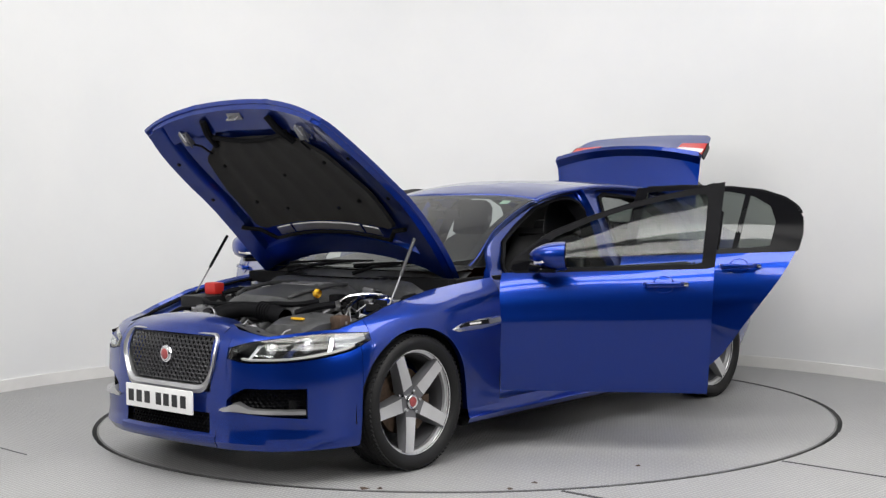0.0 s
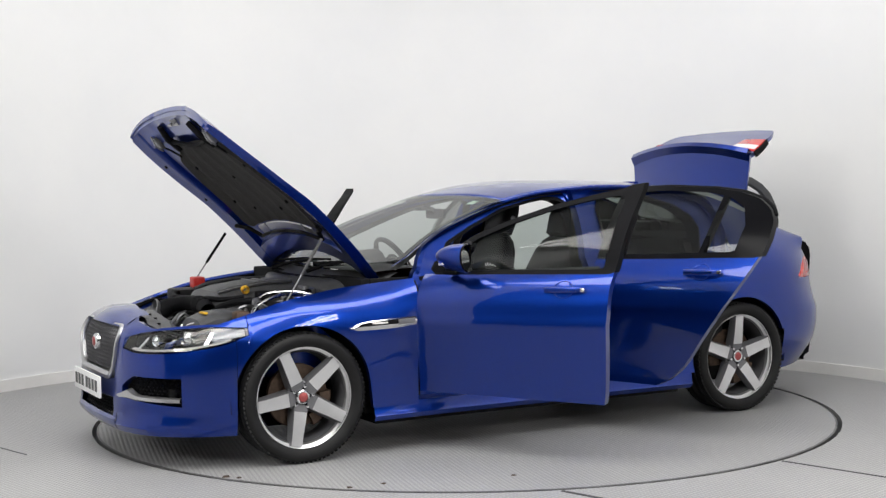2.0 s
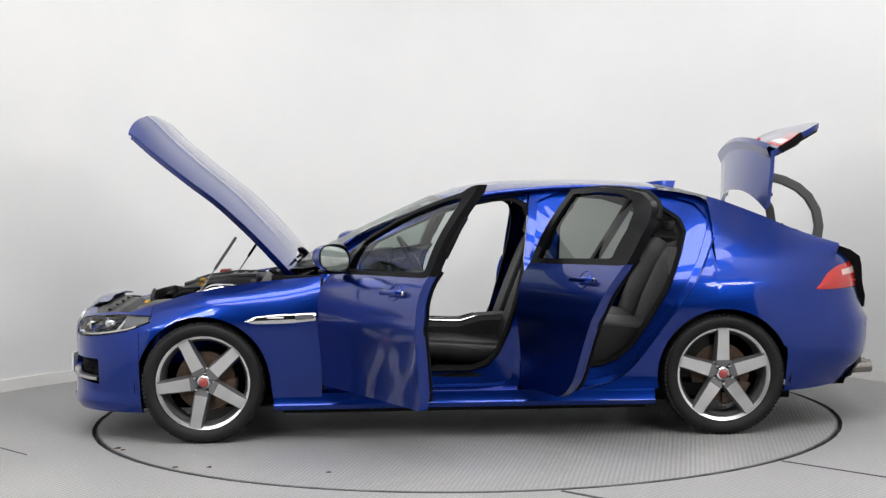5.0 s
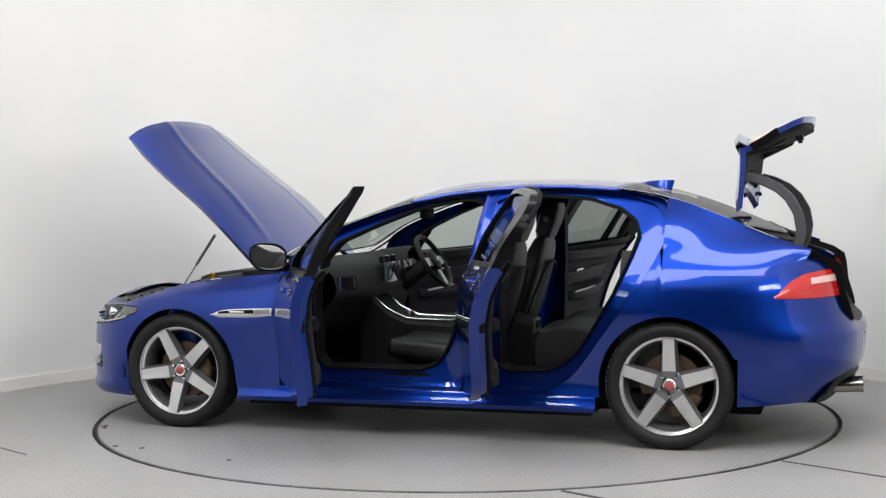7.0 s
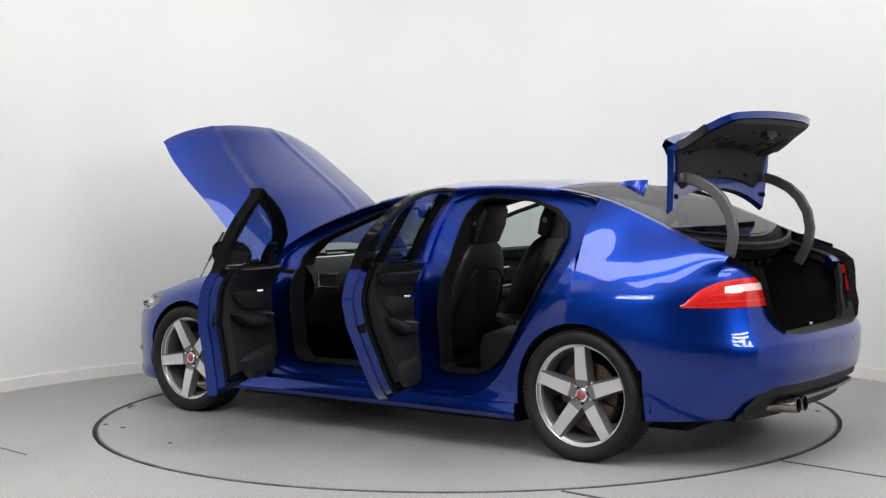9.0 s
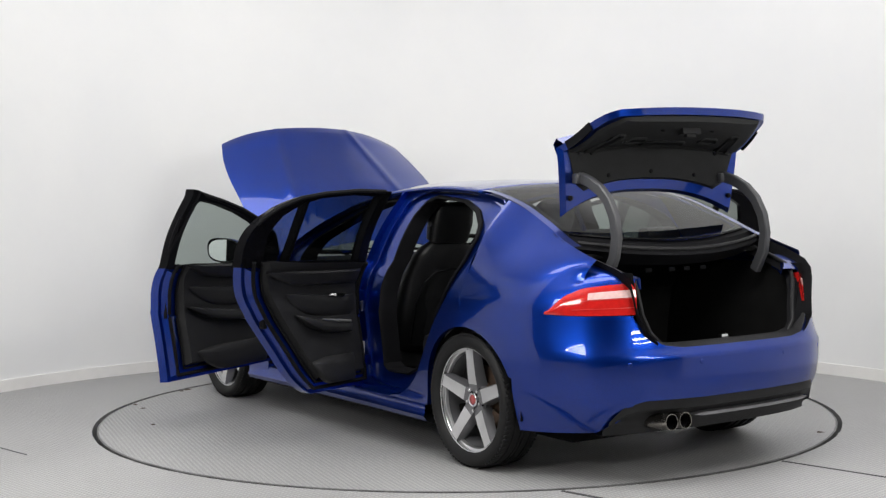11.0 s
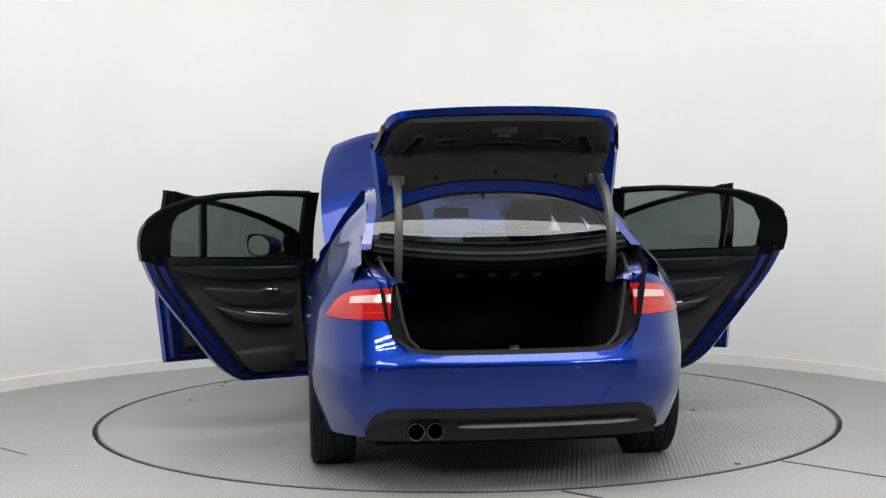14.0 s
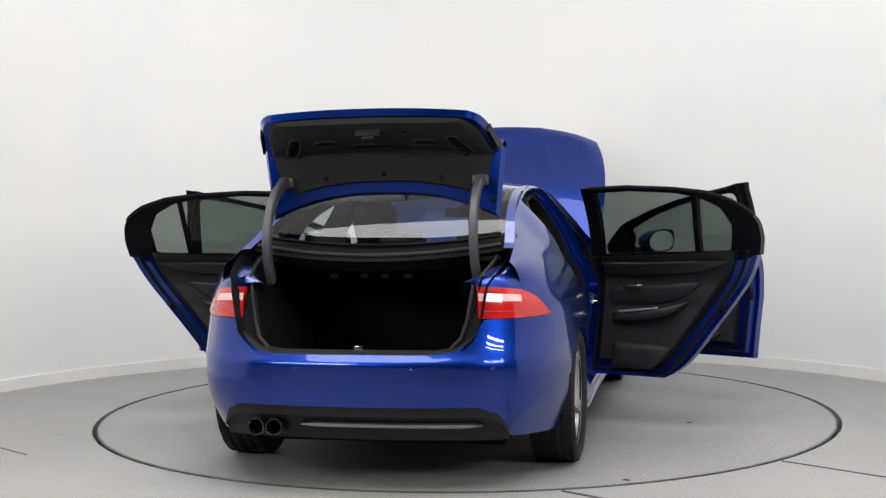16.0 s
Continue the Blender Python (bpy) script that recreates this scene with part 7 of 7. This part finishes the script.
    for y in lin(-0.70, 0.70, 41):
        q = nose(y, 0.70, 0.0)
        z0 = float(np.interp(abs(y), [0, 0.365, 0.45, 0.66, 0.70], [0.760, 0.728, 0.712, 0.678, 0.668]))
        xf_ = float(np.interp(abs(y), [0, 0.365, 0.45, 0.60, 0.70], [2.04, 2.06, 2.08, 2.05, 1.98]))
        rows.append([Vector((xf_, y, z0 - 0.010)), Vector((xf_ - 0.05, y, z0 - 0.016)), Vector((xf_ - 0.07, y, z0 - 0.03)), Vector((xf_ - 0.12, y, z0 - 0.025)), Vector((xf_ - 0.16, y, z0 - 0.06)), Vector((xf_ - 0.18, y, 0.45))])
    sp.grid(rows)
    spn = sp.put("slam_panel", ENGINE, CAR, label="black slam panel over the radiator")
    for y in lin(-0.55, 0.55, 10):
        x0 = float(np.interp(abs(y), [0, 0.365, 0.45, 0.60, 0.70], [2.04, 2.06, 2.08, 2.05, 1.98])) - 0.06
        z0 = float(np.interp(abs(y), [0, 0.365, 0.45, 0.66, 0.70], [0.760, 0.728, 0.712, 0.678, 0.668]))
        Mesh().lathe([(0.010, 0.0), (0.009, 0.008), (0.001, 0.009)], Matrix.Translation((x0, y, z0 - 0.022)), 10).put("panel_clip", SEAL, spn)


engine_bay()


# ---- wing vents, wing strip over the lamps, floor seams ----
def wing_details():
    m = Mesh()
    zc = 0.668
    pts_hi = curve_fn([(1.185, 0.665), (1.10, 0.690), (0.95, 0.700), (0.805, 0.704)])
    pts_lo = curve_fn([(1.185, 0.660), (1.12, 0.648), (0.95, 0.650), (0.805, 0.662)])
    xs = lin(1.185, 0.80, 22)
    m.slab([[body(s_at(x), mix(pts_lo(x), pts_hi(x), u), -0.007 * math.sin(math.pi * u) - 0.001) for u in lin(0, 1, 6)] for x in xs], [[body(s_at(x), mix(pts_lo(x), pts_hi(x), u), 0.01) for u in lin(0, 1, 6)] for x in xs])
    vs = both("wing_vent", m, CHROME, CAR, "chrome side vent blade on the front wing")
    g = Mesh()
    g.grid([[body(s_at(x), mix(pts_lo(x), pts_hi(x), u), -0.0105) for u in (mix(0.55, 0.42, k / 13), 0.6, 0.88)] for k, x in enumerate(lin(1.13, 0.91, 14))])
    g2 = Mesh()
    g2.grid([[body(s_at(x), mix(pts_lo(x), pts_hi(x), u), -0.0105) for u in (0.30, 0.6, 0.86)] for x in lin(0.905, 0.81, 6)])
    for k, v in enumerate(vs):
        q = Mesh()
        q.v = [flip(p) if k else p for p in g.v]
        q.f = g.f
        q.put("vent_slot", SEAL, v)
        q = Mesh()
        q.v = [flip(p) if k else p for p in g2.v]
        q.f = g2.f
        q.put("vent_mesh", GREYALLOY, v)
        b = Mesh()
        b.grid([[body(s_at(x), z, -0.0125) for z in (0.678, 0.687)] for x in (1.06, 1.03, 1.0, 0.97)])
        b.v = [flip(p) if k else p for p in b.v]
        b.put("vent_badge", WHITELENS, v)
    # strip of the wing between lamp and bonnet
    st = Mesh()
    rows = []
    for s in lin(s_at(1.704), S_H0, 26):
        x = outline(s)[0].x
        lo = HHI(s) + 0.003
        hi = max(lo + 0.012, EDGE_Z(x), float(np.interp(s, [S_H0, s_at_y(0.66)], [0.716, 0.680])) if s < s_at_y(0.66) else 0)
        rows.append([body(s, mix(lo, hi, u)) for u in lin(0, 1, 5)] + [body(s, hi, 0.03) + Vector((0, 0, -0.008))])
    st.grid(rows)
    both("wing_strip", st, PAINT, CAR)


wing_details()


def floor_seams():
    for (a, b, w) in (((1.555, -1.605), (3.4, -3.45), 0.006), ((0.43, -2.20), (2.2, -3.87), 0.009), ((-2.30, -1.25), (-3.4, -0.2), 0.003)):
        d = Vector((b[0] - a[0], b[1] - a[1], 0)).normalized()
        n = Vector((-d.y, d.x, 0)) * w
        A, B = Vector((*a, 0)), Vector((*b, 0))
        m = Mesh()
        m.slab([[A - n + Vector((0, 0, 0.003)), A + n + Vector((0, 0, 0.003))], [B - n + Vector((0, 0, 0.003)), B + n + Vector((0, 0, 0.003))]], [[A - n * 1.3, A + n * 1.3], [B - n * 1.3, B + n * 1.3]])
        tagged(m.put("trim", SEAM, smooth=False), "dark seam strip in the studio floor", "floor seam", kind="structure")


floor_seams()


# ---- what moves: the turntable turns, and the car on it ----
TURNS = [(0, 229.35), (0.5, 224.49), (1, 219.44), (1.5, 213.93), (2, 209.73), (2.5, 205.75), (3, 200.59), (3.5, 194.95), (4, 190.91), (6.5, 167.56), (7, 163.02), (7.5, 158.44), (8, 153.66), (10.5, 129.56), (11, 124.77), (11.5, 119.35), (12, 115.24), (12.5, 110.32), (13, 105.58), (13.5, 101.21), (14, 96.95), (14.5, 92.17), (15, 87.44), (15.5, 82.82), (16, 78.86)]


def motions():
    away = Vector((0.037, 0.048, 0))
    rows, disc = [], []
    for t, a in TURNS:
        r = pose(0, 0, 0, 0, 0, a)
        rows.append((t, r @ Matrix.Translation(away)))
        disc.append((t, r))
    walk(CAR, rows)
    walk(TURN, disc)


motions()
